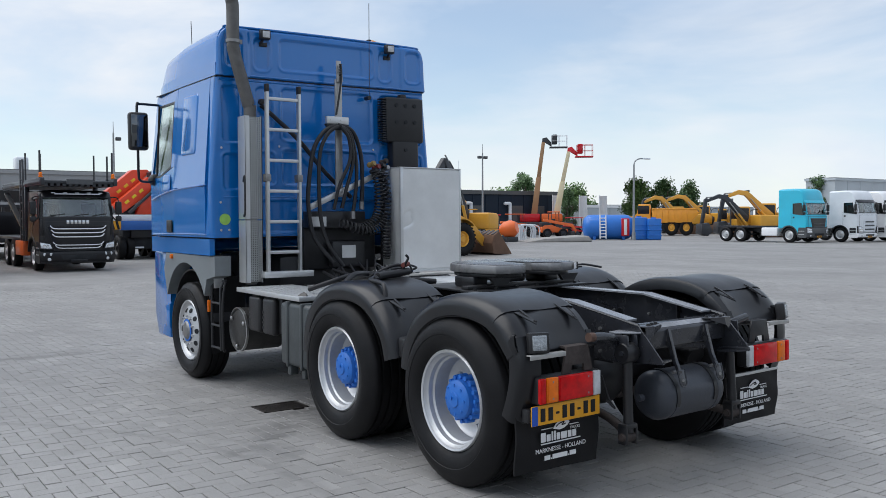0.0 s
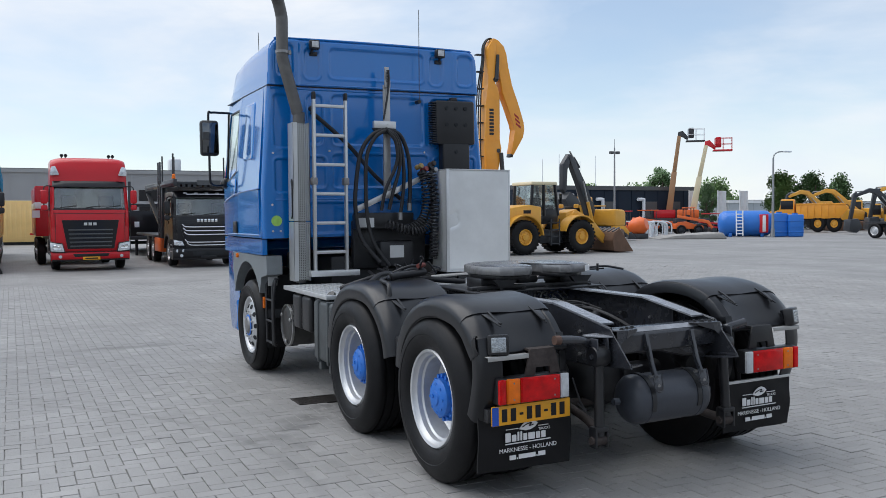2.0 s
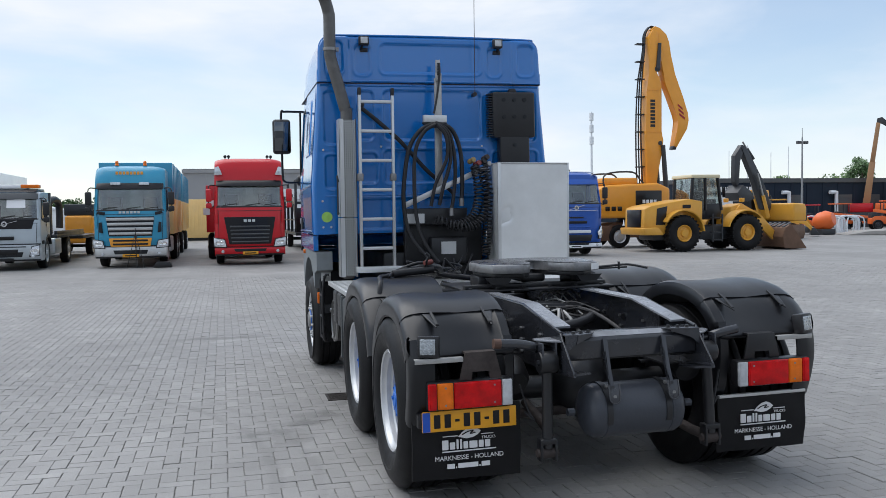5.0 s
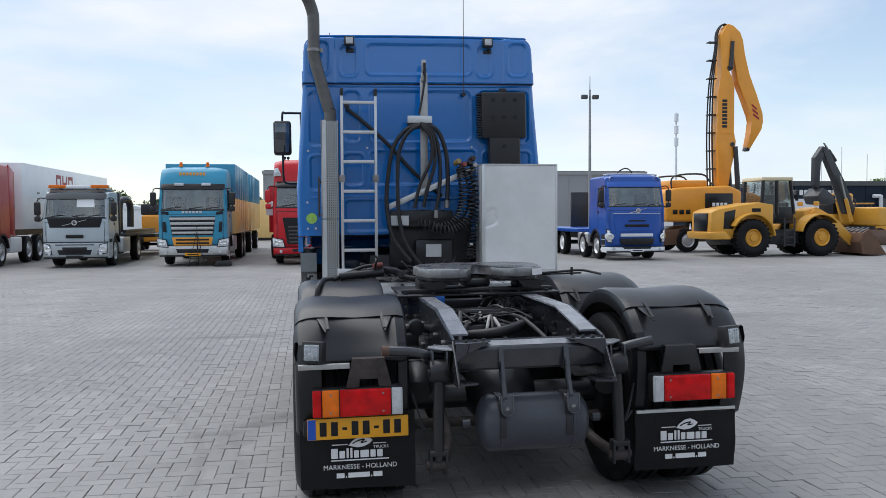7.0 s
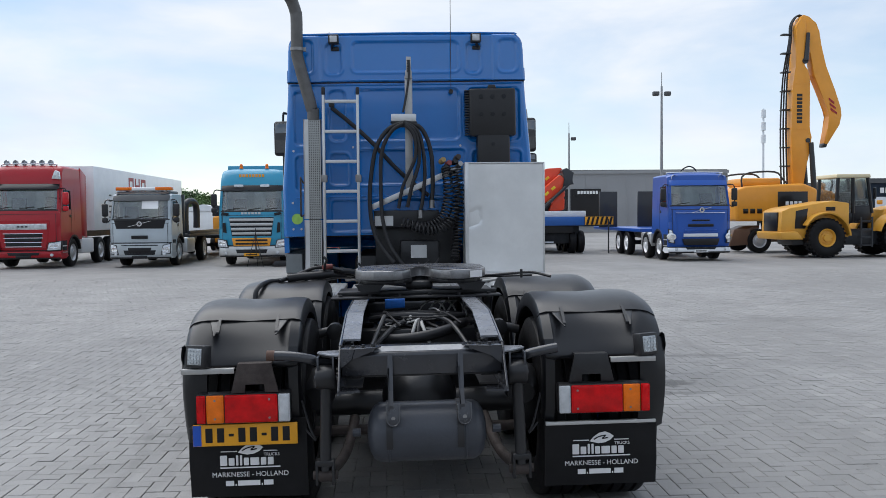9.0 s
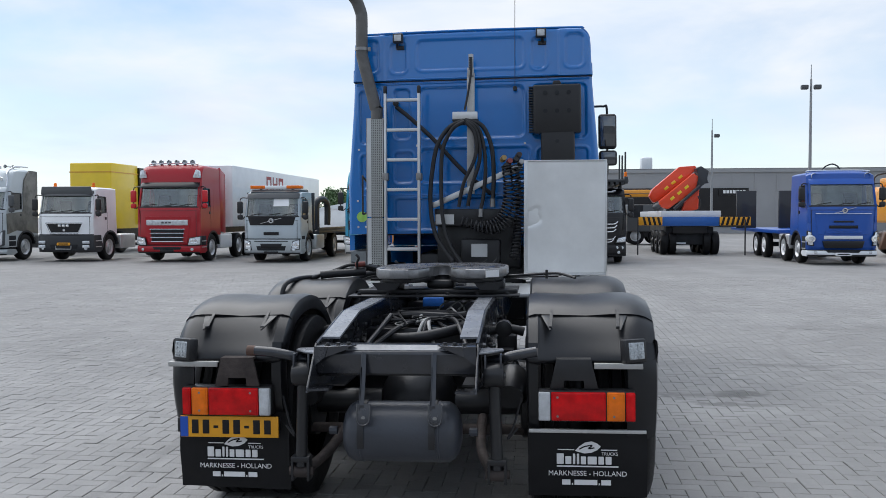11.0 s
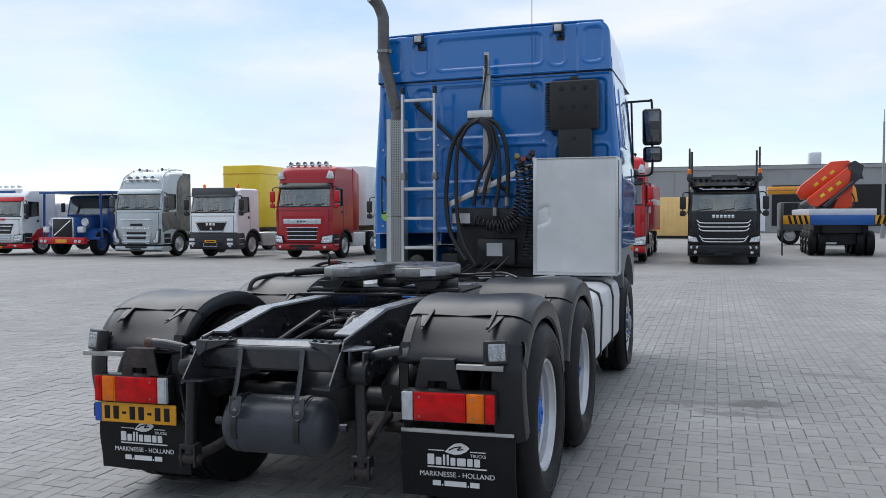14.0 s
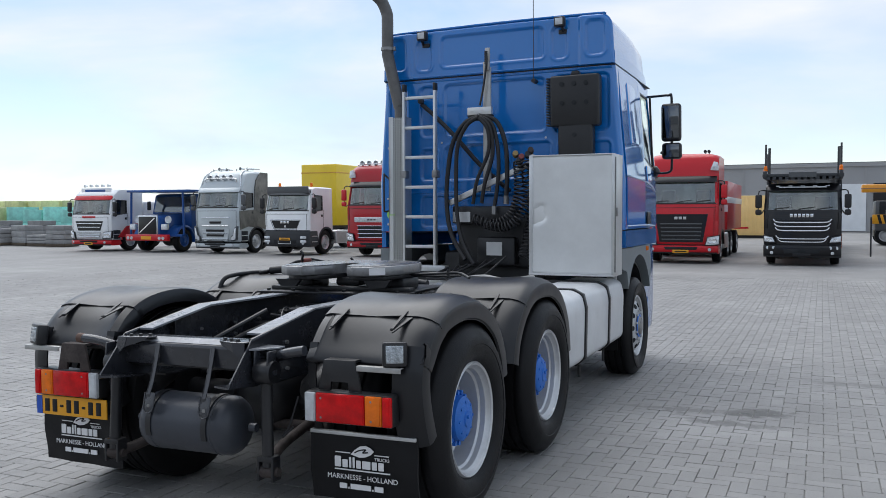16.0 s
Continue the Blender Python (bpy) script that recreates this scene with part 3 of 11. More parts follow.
def dished_rim(r):
    """Deep outer rim of a twin wheel."""
    bm = B()
    prof = [(r - 0.004, -0.055), (r + 0.004, -0.020), (r - 0.004, -0.010), (r - 0.016, -0.016), (r - 0.022, -0.034), (r - 0.036, -0.046), (r - 0.040, -0.075), (r - 0.052, -0.085), (r - 0.055, -0.185), (r - 0.075, -0.205), (0.165, -0.215), (0.10, -0.205), (0.10, -0.23), (r - 0.06, -0.23)]
    lathe(bm, prof, (0, 0, 0), (1, 0, 0), 56)
    for i in range(10):
        t = 2 * math.pi * (i + 0.5) / 10
        c, s = math.cos(t), math.sin(t)
        cyl(bm, (-0.215, 0.185 * c, 0.185 * s), (-0.190, 0.185 * c, 0.185 * s), 0.018, 0.014, 6)
    return bm


def planet_hub():
    """Blue reduction hub with a ring of lugs and a domed cover."""
    bm = B()
    lathe(bm, [(0.148, -0.21), (0.148, -0.075), (0.140, -0.066), (0.128, -0.066), (0.126, -0.030), (0.112, -0.018), (0.085, -0.010), (0.050, -0.006), (0.046, 0.002), (0.0, 0.003)], (0, 0, 0), (1, 0, 0), 40)
    for i in range(8):
        t = 2 * math.pi * i / 8
        c, s = math.cos(t), math.sin(t)
        cyl(bm, (-0.022, 0.093 * c, 0.093 * s), (-0.008, 0.093 * c, 0.093 * s), 0.010, 0.009, 6)
    cyl(bm, (0.0, 0, 0.02), (0.012, 0, 0.02), 0.012, 0.012, 6)
    return bm


def front_disc(r):
    """Front steel wheel: bulged disc with hand holes."""
    bm = B()
    lathe(bm, [(r, -0.05), (r + 0.004, -0.018), (r - 0.006, -0.008), (r - 0.020, -0.016), (r - 0.030, -0.045), (r - 0.052, -0.060), (r - 0.060, -0.035), (0.19, -0.010), (0.165, -0.004), (0.12, -0.004), (0.115, -0.014), (0.10, -0.018), (0.10, -0.10)], (0, 0, 0), (1, 0, 0), 56)
    for i in range(10):
        t = 2 * math.pi * i / 10
        c, s = math.cos(t), math.sin(t)
        cyl(bm, (-0.01, 0.150 * c, 0.150 * s), (0.018, 0.150 * c, 0.150 * s), 0.015, 0.012, 6)
    return bm


def hand_holes(r):
    bm = B()
    for i in range(10):
        t = 2 * math.pi * (i + 0.5) / 10
        c, s = math.cos(t), math.sin(t)
        p = Vector((-0.0195, 0.212 * c, 0.212 * s))
        d = Vector((0.87, 0.49 * c, 0.49 * s))
        cyl(bm, p - d * 0.01, p + d * 0.008, 0.026, 0.026, 12)
    return bm


def fr_hub():
    bm = B()
    lathe(bm, [(0.10, -0.06), (0.10, 0.010), (0.092, 0.018), (0.082, 0.028), (0.06, 0.033), (0.0, 0.035)], (0, 0, 0), (1, 0, 0), 28)
    for i in range(6):
        t = 2 * math.pi * i / 6
        cyl(bm, (0.020, 0.07 * math.cos(t), 0.07 * math.sin(t)), (0.034, 0.07 * math.cos(t), 0.07 * math.sin(t)), 0.008, 0.008, 6)
    return bm


def side_turn(x, y, z, s, turn):
    """Pose for a wheel whose outside looks along +x in its own frame."""
    return pose(x, y, z, turn, 0, 0) if s > 0 else pose(x, y, z, 0, 0, 180) @ pose(0, 0, 0, turn, 0, 0)


R_REAR, R_FRONT = 0.530, 0.500
for s in (-1, 1):
    for y, turn in ((AX1_Y, 11), (AX2_Y, 47)):
        x = CX + s * (1.26 if s < 0 else 1.272)
        w = part("wheel", tyre_mesh(R_REAR, 0.30, 0.312), RUBBER, TRUCK, m=side_turn(x, y, R_REAR + side_z(s), s, turn))
        part("rim", dished_rim(0.312), RIM, w, "silver deep-dish rim")
        part("hub", planet_hub(), BLUE_HUB, w, m=pose(-0.040, 0, 0) @ Matrix.Diagonal((1, 0.96, 0.96, 1)), label= "blue hub with a ring of bolts")
        for i in range(16):
            c, sn = math.cos(math.pi * i / 8), math.sin(math.pi * i / 8)
            part("hub_bolt", cyl(B(), (-0.150, 0.140 * c, 0.140 * sn), (-0.094, 0.140 * c, 0.140 * sn), 0.017, 0.014, 8), BLUE_HUB, w)
        part("inner_wheel", tyre_mesh(R_REAR, 0.30, 0.312), RUBBER, TRUCK, m=side_turn(CX + s * 0.92, y, R_REAR + side_z(s), s, turn + 9))
    w = part("wheel", tyre_mesh(R_FRONT, 0.30, 0.312), RUBBER, TRUCK, m=side_turn(CX + s * 1.275, FRONT_Y, R_FRONT + side_z(s), s, 20))
    part("rim", front_disc(0.312), RIM, w, "silver steel front rim")
    part("hand_hole", hand_holes(0.312), DARK_IN, w)["kind"] = "stuff"
    part("hub", fr_hub(), STEEL, w, "dull steel front hub cap")
    part("hub_ring", lathe(B(), [(0.100, 0.004), (0.116, 0.004), (0.116, 0.012), (0.100, 0.014)], (0, 0, 0), (1, 0, 0), 28, True), BLUE_HUB, w, "blue painted hub ring")

# chassis rails: deep webs whose tails slope down behind the raised part and run out in slanted feet
RAIL_TOP = [(0.0, 0.992), (0.10, 1.008), (0.60, 1.090), (2.62, 1.085), (2.90, 0.94), (6.2, 0.94)]
RX = 0.417
for s in (-1, 1):
    bm = B()
    prism(bm, [(-0.195, 0.775), (-0.178, 0.800)] + RAIL_TOP + [(6.2, 0.755), (0.5, 0.735), (0.10, 0.752), (-0.05, 0.765)], min(s * (RX - 0.010), s * RX), max(s * (RX - 0.010), s * RX), "x", 0.003)
    rail = part("chassis_rail", bm, BEAM, TRUCK)
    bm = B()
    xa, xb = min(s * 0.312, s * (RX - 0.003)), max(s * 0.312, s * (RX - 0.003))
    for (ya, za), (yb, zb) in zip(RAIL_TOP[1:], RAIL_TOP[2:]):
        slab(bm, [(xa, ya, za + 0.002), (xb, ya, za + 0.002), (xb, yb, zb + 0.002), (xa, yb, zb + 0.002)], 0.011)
    # paler than the web: the sheen of the sky is painted on
    part("top_flange", bm, FLANGE, rail, "top flange in paler paint that stands for sky sheen")
    # rounded corner between flange and web
    part("flange_bend", tube(B(), [(s * (RX - 0.008), y, z - 0.006) for y, z in RAIL_TOP[:4]], 0.010, 8, 1), BEAM, rail)
    part("lower_flange", box(B(), xa, xb, 0.2, 6.2, 0.735, 0.745), BLACK, rail)
    bm = B()
    for yb in (0.30, 0.62, 0.95, 1.2, 1.6, 2.2):
        for zb in (0.80, 0.87, 0.94):
            cyl(bm, (s * (RX - 0.002), yb, zb), (s * (RX + 0.014), yb, zb), 0.012, 0.011, 6)
            cyl(bm, (s * (RX - 0.008), yb, zb), (s * (RX - 0.023), yb, zb), 0.011, 0.010, 6)
    part("bolt", bm, STEEL, rail)["kind"] = "stuff"
    # foot turned inwards under the tail, with a rounded lip
    bm = slab(B(), [(s * 0.31, -0.165, 0.783), (s * (RX - 0.01), -0.192, 0.783), (s * (RX - 0.01), 0.06, 0.757), (s * 0.335, 0.06, 0.757)], 0.010)
    part("inner_foot", bm, BEAM, rail)
    part("foot_bend", tube(B(), [(s * (RX - 0.012), -0.188, 0.788), (s * (RX - 0.012), 0.04, 0.765)], 0.011, 8, 1), BEAM, rail)
    # upright web stiffener inside the tail, with two bolts
    bm = box(B(), min(s * 0.372, s * 0.407), max(s * 0.372, s * 0.407), 0.35, 0.362, 0.78, 1.03, 0.003)
    for zb in (0.82, 0.90, 0.98):
        cyl(bm, (s * 0.392, 0.350, zb), (s * 0.392, 0.338, zb), 0.009, 0.008, 6)
    part("web_stiffener", bm, BLACK, rail)

beam = part("rear_crossbeam", prism(B(), [(-0.010, 0.838), (-0.010, 0.938), (0.0, 0.952), (0.045, 0.974), (0.115, 0.978), (0.115, 0.838)], -0.406, 0.406, "x", 0.004), BEAM, TRUCK, "satin black rounded rear crossbeam with bolt holes")
# thin pale strip: a painted highlight along the chamfer
part("beam_sheen", slab(B(), [(-0.30, 0.003, 0.956), (0.30, 0.003, 0.956), (0.30, 0.046, 0.977), (-0.30, 0.046, 0.977)], 0.002), FLANGE, beam, "pale strip painted as sky sheen on the beam's upper face")
part("beam_lip", box(B(), -0.405, 0.405, 0.02, 0.14, 0.824, 0.834, 0.003), BLACK, beam)
bm = B()
for xb, zb in ((-0.24, 0.925), (-0.16, 0.895), (-0.02, 0.912), (0.05, 0.892), (0.13, 0.915), (0.21, 0.895), (-0.10, 0.868), (0.27, 0.925)):
    cyl(bm, (xb, -0.0095, zb), (xb, -0.004, zb), 0.0065, 0.0065, 10)
part("bolt_hole", bm, DARK_IN, beam)["kind"] = "stuff"
for s in (-1, 1):
    # folded gusset lying over beam and rail, its nose pointing to the middle
    plan = [(s * 0.406, -0.050), (s * 0.335, -0.058), (s * 0.235, -0.022), (s * 0.205, 0.020), (s * 0.225, 0.036), (s * 0.406, 0.105)]
    gus = part("gusset", prism(B(), plan, 0.974, 0.982, "z", 0.002), BEAM, beam, "bolted folded gusset plate")
    fold = slab(B(), [(s * 0.406, -0.049, 0.980), (s * 0.335, -0.057, 0.980), (s * 0.350, -0.061, 0.930), (s * 0.406, -0.058, 0.885)], 0.007)
    slab(fold, [(s * 0.335, -0.057, 0.980), (s * 0.236, -0.021, 0.980), (s * 0.245, -0.024, 0.965), (s * 0.350, -0.061, 0.930)], 0.007)
    part("gusset_fold", fold, BEAM, gus)
    for xb, yb in ((0.245, 0.012), (0.295, -0.004), (0.345, -0.02)):
        stud_bm = lathe(B(), [(0.016, 0.0), (0.016, 0.003), (0.011, 0.004), (0.010, 0.013), (0, 0.014)], (s * xb, yb, 0.982), (0, 0, 1), 8)
        part("bolt", stud_bm, BLACK, gus)
    # ear outside the rail over the link bracket
    ear = prism(B(), [(s * 0.418, -0.030), (s * 0.47, 0.0), (s * 0.535, 0.075), (s * 0.53, 0.125), (s * 0.418, 0.14)], 0.940, 0.949, "z", 0.002)
    # the ear's pale colour is painted sheen too
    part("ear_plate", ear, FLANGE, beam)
    part("ear_web", prism(B(), [(0.02, 0.941), (0.13, 0.941), (0.13, 0.80), (0.085, 0.80)], min(s * 0.420, s * 0.430), max(s * 0.420, s * 0.430), "x"), BLACK, beam)
    part("corner_plate", prism(B(), [(s * 0.40, 0.80), (s * 0.31, 0.80), (s * 0.40, 0.93)], 0.120, 0.130, "y"), BLACK, beam)
for yb in (1.05, 2.75, 3.6):
    part("cross_member", box(B(), -0.37, 0.37, yb, yb + 0.12, 0.76, 0.93, 0.01), BLACK, TRUCK)
# the black gap filler over the drive axle: casings and lines that fill the middle
part("wiring_tray", box(B(), -0.29, 0.29, 1.15, 2.3, 0.86, 0.90, 0.01), BLACK, TRUCK)

# air tank slung under the crossbeam
bm = B()
TY, TZ, TR = 0.05, 0.535, 0.152
lathe(bm, [(0, -0.305), (0.05, -0.302), (0.10, -0.290), (0.135, -0.268), (TR, -0.238), (TR, -0.20), (TR + 0.003, -0.198), (TR + 0.003, -0.190), (TR, -0.188), (TR, 0.188), (TR + 0.003, 0.190), (TR + 0.003, 0.198), (TR, 0.2), (TR, 0.238), (0.135, 0.268), (0.10, 0.290), (0.05, 0.302), (0, 0.305)], (0.02, TY, TZ), (1, 0, 0), 36)
cyl(bm, (-0.36, TY, TZ), (-0.32, TY, TZ), 0.022, 0.022, 8)
cyl(bm, (0.36, TY, TZ), (0.40, TY, TZ), 0.022, 0.022, 8)
part("air_tank", bm, TANK_GREY, TRUCK, "dark grey painted air tank")
for x in (-0.17, 0.185):
    bm = B()
    arc_sweep(bm, [(x - 0.016, TR + 0.002), (x + 0.016, TR + 0.002), (x + 0.016, TR + 0.007), (x - 0.016, TR + 0.007)], TY, TZ, 60, 200, 16)
    part("tank_strap", bm, BLACK, TRUCK)
    bm = B()
    prism(bm, [(-0.012, 0.945), (-0.026, 0.945), (-0.042, 0.880), (-0.075, 0.770), (-0.108, 0.700), (-0.114, 0.660), (-0.104, 0.655), (-0.086, 0.700), (-0.050, 0.775), (-0.022, 0.855)], x - 0.004, x + 0.004, "x", 0.001)
    brk = part("tank_bracket", bm, BEAM, TRUCK)
    bm = B()
    edge = [(-0.024, 0.946), (-0.042, 0.880), (-0.075, 0.770), (-0.108, 0.700), (-0.112, 0.650)]
    for (ya, za), (yb, zb) in zip(edge, edge[1:]):
        slab(bm, [(x - 0.004, ya, za), (x - 0.004, yb, zb), (x + 0.022, yb, zb), (x + 0.022, ya, za)], 0.005)
    part("bracket_flange", bm, BEAM, brk)
    foot = [(x - 0.012, 0.705), (x + 0.052, 0.705)] + [(x + 0.020 + 0.032 * math.cos(-math.pi * k / 8), 0.632 + 0.032 * math.sin(-math.pi * k / 8)) for k in range(9)]
    ft = prism(B(), foot, -0.006, 0.0, "y", 0.001)
    tube(ft, [(px, -0.006, pz) for px, pz in [foot[1]] + foot[2:] + [foot[0]]], 0.004, 6, 1)
    bmesh.ops.rotate(ft, verts=ft.verts, cent=(x, 0, 0.705), matrix=Matrix.Rotation(radians(-14), 3, "X"))
    bmesh.ops.translate(ft, verts=ft.verts, vec=(0, -0.098, 0))
    part("bracket_foot", ft, BEAM, brk)
    part("bracket_bolt", cyl(B(), (x + 0.020, -0.122, 0.640), (x + 0.020, -0.104, 0.640), 0.011, 0.011, 6), STEEL, brk)
    part("bracket_bolt", cyl(B(), (x - 0.016, -0.070, 0.690), (x + 0.016, -0.070, 0.690), 0.010, 0.010, 6), STEEL, brk)
    for q in (-1, 1):
        part("bracket_hole", cyl(B(), (x + q * 0.0042, -0.022, 0.855), (x + q * 0.0052, -0.022, 0.855), 0.016, 0.016, 14), DARK_IN, brk)

# anti-roll links with clevis feet, and the bar between axle and links
for s in (-1, 1):
    bm = B()
    cyl(bm, (s * 0.50, 0.0, 0.36), (s * 0.487, 0.02, 0.82), 0.030, 0.030, 14)
    box(bm, s * 0.50 - 0.048, s * 0.50 - 0.034, -0.03, 0.04, 0.29, 0.40, 0.004)
    box(bm, s * 0.50 + 0.034, s * 0.50 + 0.048, -0.03, 0.04, 0.29, 0.40, 0.004)
    box(bm, s * 0.50 - 0.048, s * 0.50 + 0.048, -0.03, 0.04, 0.385, 0.415, 0.006)
    lathe(bm, [(0, -0.05), (0.055, -0.05), (0.062, -0.04), (0.062, 0.04), (0.055, 0.05), (0, 0.05)], (s * 0.487, 0.02, 0.83), (1, 0, 0), 18)
    part("anti_roll_link", bm, BLACK, TRUCK)
    bm = B()
    lathe(bm, [(0, -0.062), (0.022, -0.062), (0.022, -0.05), (0.034, -0.045), (0.034, 0.045), (0.022, 0.05), (0.022, 0.062), (0, 0.062)], (s * 0.50, 0.005, 0.335), (1, 0, 0), 16)
    tube(bm, [(s * 0.50, 0.01, 0.335), (s * 0.44, 0.12, 0.36), (s * 0.40, 0.3, 0.40), (s * 0.38, 0.69, 0.46)], 0.028, 10)
    part("roll_bar_arm", bm, RUST, TRUCK, "rusty anti-roll bar arm with its rubber eye")
    # clevis of two plates under the ear that holds the link
    bm = B()
    for xq in (0.447, 0.524):
        prism(bm, [(-0.02, 0.938), (0.09, 0.938), (0.10, 0.88), (0.06, 0.79), (0.01, 0.785), (-0.03, 0.83)], s * xq - 0.005, s * xq + 0.005, "x", 0.001)
    prism(bm, [(s * 0.447, 0.936), (s * 0.524, 0.936), (s * 0.524, 0.80), (s * 0.447, 0.80)], 0.088, 0.096, "y")
    cyl(bm, (s * 0.43, 0.015, 0.83), (s * 0.545, 0.015, 0.83), 0.016, 0.016, 8)
    part("link_bracket", bm, BEAM, TRUCK)
    bm = B()
    tube(bm, [(s * 0.43, 0.11, 0.885), (s * 0.52, 0.08, 0.900), (s * 0.57, 0.05, 0.920), (s * 0.65, 0.042, 0.937), (s * (0.755 if s < 0 else 0.70), 0.042, 0.945)], 0.026, 14)
    ftube = part("fender_tube", bm, BEAM, TRUCK)
    if s < 0:
        part("tube_end", cyl(B(), (-0.745, 0.042, 0.944), (-0.785, 0.042, 0.946), 0.0270, 0.0270, 14), RUSTY_END, ftube, "bare rusty tube end")

# axles, differentials, springs, drive shaft: seen between the rails
for y in (AX1_Y, AX2_Y):
    bm = B()
    cyl(bm, (-0.75, y, R_REAR), (0.75, y, R_REAR), 0.075, 0.075, 16)
    lathe(bm, [(0, -0.24), (0.10, -0.23), (0.19, -0.16), (0.225, -0.05), (0.225, 0.05), (0.19, 0.16), (0.10, 0.23), (0, 0.24)], (0, y, R_REAR + 0.02), (0, 1, 0), 24)
    lathe(bm, [(0, 0.30), (0.07, 0.29), (0.10, 0.22), (0.12, 0.1)], (0, y, R_REAR + 0.05), (0, 1, 0), 16)
    part("rear_axle", bm, BLACK, TRUCK)
bm = B()
cyl(bm, (0, 0.95, R_REAR + 0.08), (0, 1.82, R_REAR + 0.08), 0.05, 0.05, 14)
cyl(bm, (0, 2.3, R_REAR + 0.08), (0, 4.4, 0.72), 0.06, 0.06, 14)
part("drive_shaft", bm, BLACK, TRUCK)
# trunnion beam, torque rods and drums, added to block light under the tail
bm = B()
box(bm, -0.58, 0.58, 1.20, 1.53, 0.42, 0.70, 0.05, 3)
for s in (-1, 1):
    cyl(bm, (s * 0.52, 1.365, 0.56), (s * 0.70, 1.365, 0.56), 0.13, 0.11, 18)
part("trunnion_beam", bm, BLACK, TRUCK)
for s in (-1, 1):
    for y in (AX1_Y, AX2_Y):
        part("torque_rod", cyl(B(), (s * 0.40, y, 0.36), (s * 0.40, 1.365, 0.42), 0.032, 0.032, 10), BLACK, TRUCK)
        part("torque_rod", cyl(B(), (s * 0.12, y, 0.76), (s * 0.34, 1.365, 0.80), 0.030, 0.030, 10), BLACK, TRUCK)
        part("brake_drum", lathe(B(), [(0, -0.10), (0.19, -0.10), (0.205, -0.09), (0.205, 0.09), (0.0, 0.09)], (s * 0.70, y, R_REAR), (1, 0, 0), 26), BLACK, TRUCK)
part("roll_bar", cyl(B(), (-0.62, AX2_Y - 0.14, 0.40), (0.62, AX2_Y - 0.14, 0.40), 0.030, 0.030, 12), RUST, TRUCK, "rusty anti-roll bar across the rear axle")
# added plate that keeps light from falling through the open frame
part("floor_light_block", box(B(), -0.40, 0.40, 2.35, 3.6, 0.78, 0.82, 0.01), BLACK, TRUCK)
for s in (-1, 1):
    bm = B()
    for k in range(8):
        h = 0.64 + k * 0.018
        ln = 0.60 - k * 0.055
        box(bm, s * 0.50 - 0.045, s * 0.50 + 0.045, 1.365 - ln, 1.365 + ln, h, h + 0.016, 0.002)
    box(bm, s * 0.50 - 0.06, s * 0.50 + 0.06, 1.25, 1.48, 0.55, 0.86, 0.01)
    part("leaf_spring", bm, BLACK, TRUCK)
bm = B()
box(bm, -0.95, 0.95, 5.33, 5.49, 0.40, 0.52, 0.02)
box(bm, -0.55, 0.55, 4.62, 6.3, 0.55, 1.25, 0.05)
box(bm, -0.36, 0.36, 3.5, 4.62, 0.52, 0.95, 0.05)
part("engine_block", bm, BLACK, TRUCK)


# black plastic fenders
def path_sweep(bm, section, path, n=5):
    """Sweeps a closed (x, inward offset) section along a (y, z) path that runs from front over the top to the rear."""
    ps = curve_points([(0, y, z) for y, z in path], n)
    rings = []
    for i, p in enumerate(ps):
        d = (ps[min(i + 1, len(ps) - 1)] - ps[max(i - 1, 0)]).normalized()
        nr = Vector((0, d.z, -d.y))
        rings.append([bm.verts.new((x, p.y + nr.y * o, p.z + nr.z * o)) for x, o in section])
    k = len(section)
    for a, b in zip(rings, rings[1:]):
        for i in range(k):
            bm.faces.new((a[i], a[(i + 1) % k], b[(i + 1) % k], b[i]))
    bm.faces.new(rings[0][::-1]), bm.faces.new(rings[-1])
    return bm


REAR_ARC = [(1.37, 0.66), (1.33, 0.82), (1.20, 1.00), (0.98, 1.130), (0.72, 1.180), (0.46, 1.158), (0.28, 1.085), (0.165, 0.975), (0.105, 0.900), (0.118, 0.862), (0.165, 0.850)]
FORE_ARC = [(2.80, 0.60), (2.75, 0.82), (2.60, 1.02), (2.37, 1.140), (2.10, 1.178), (1.84, 1.150), (1.62, 1.045), (1.46, 0.87), (1.40, 0.70)]



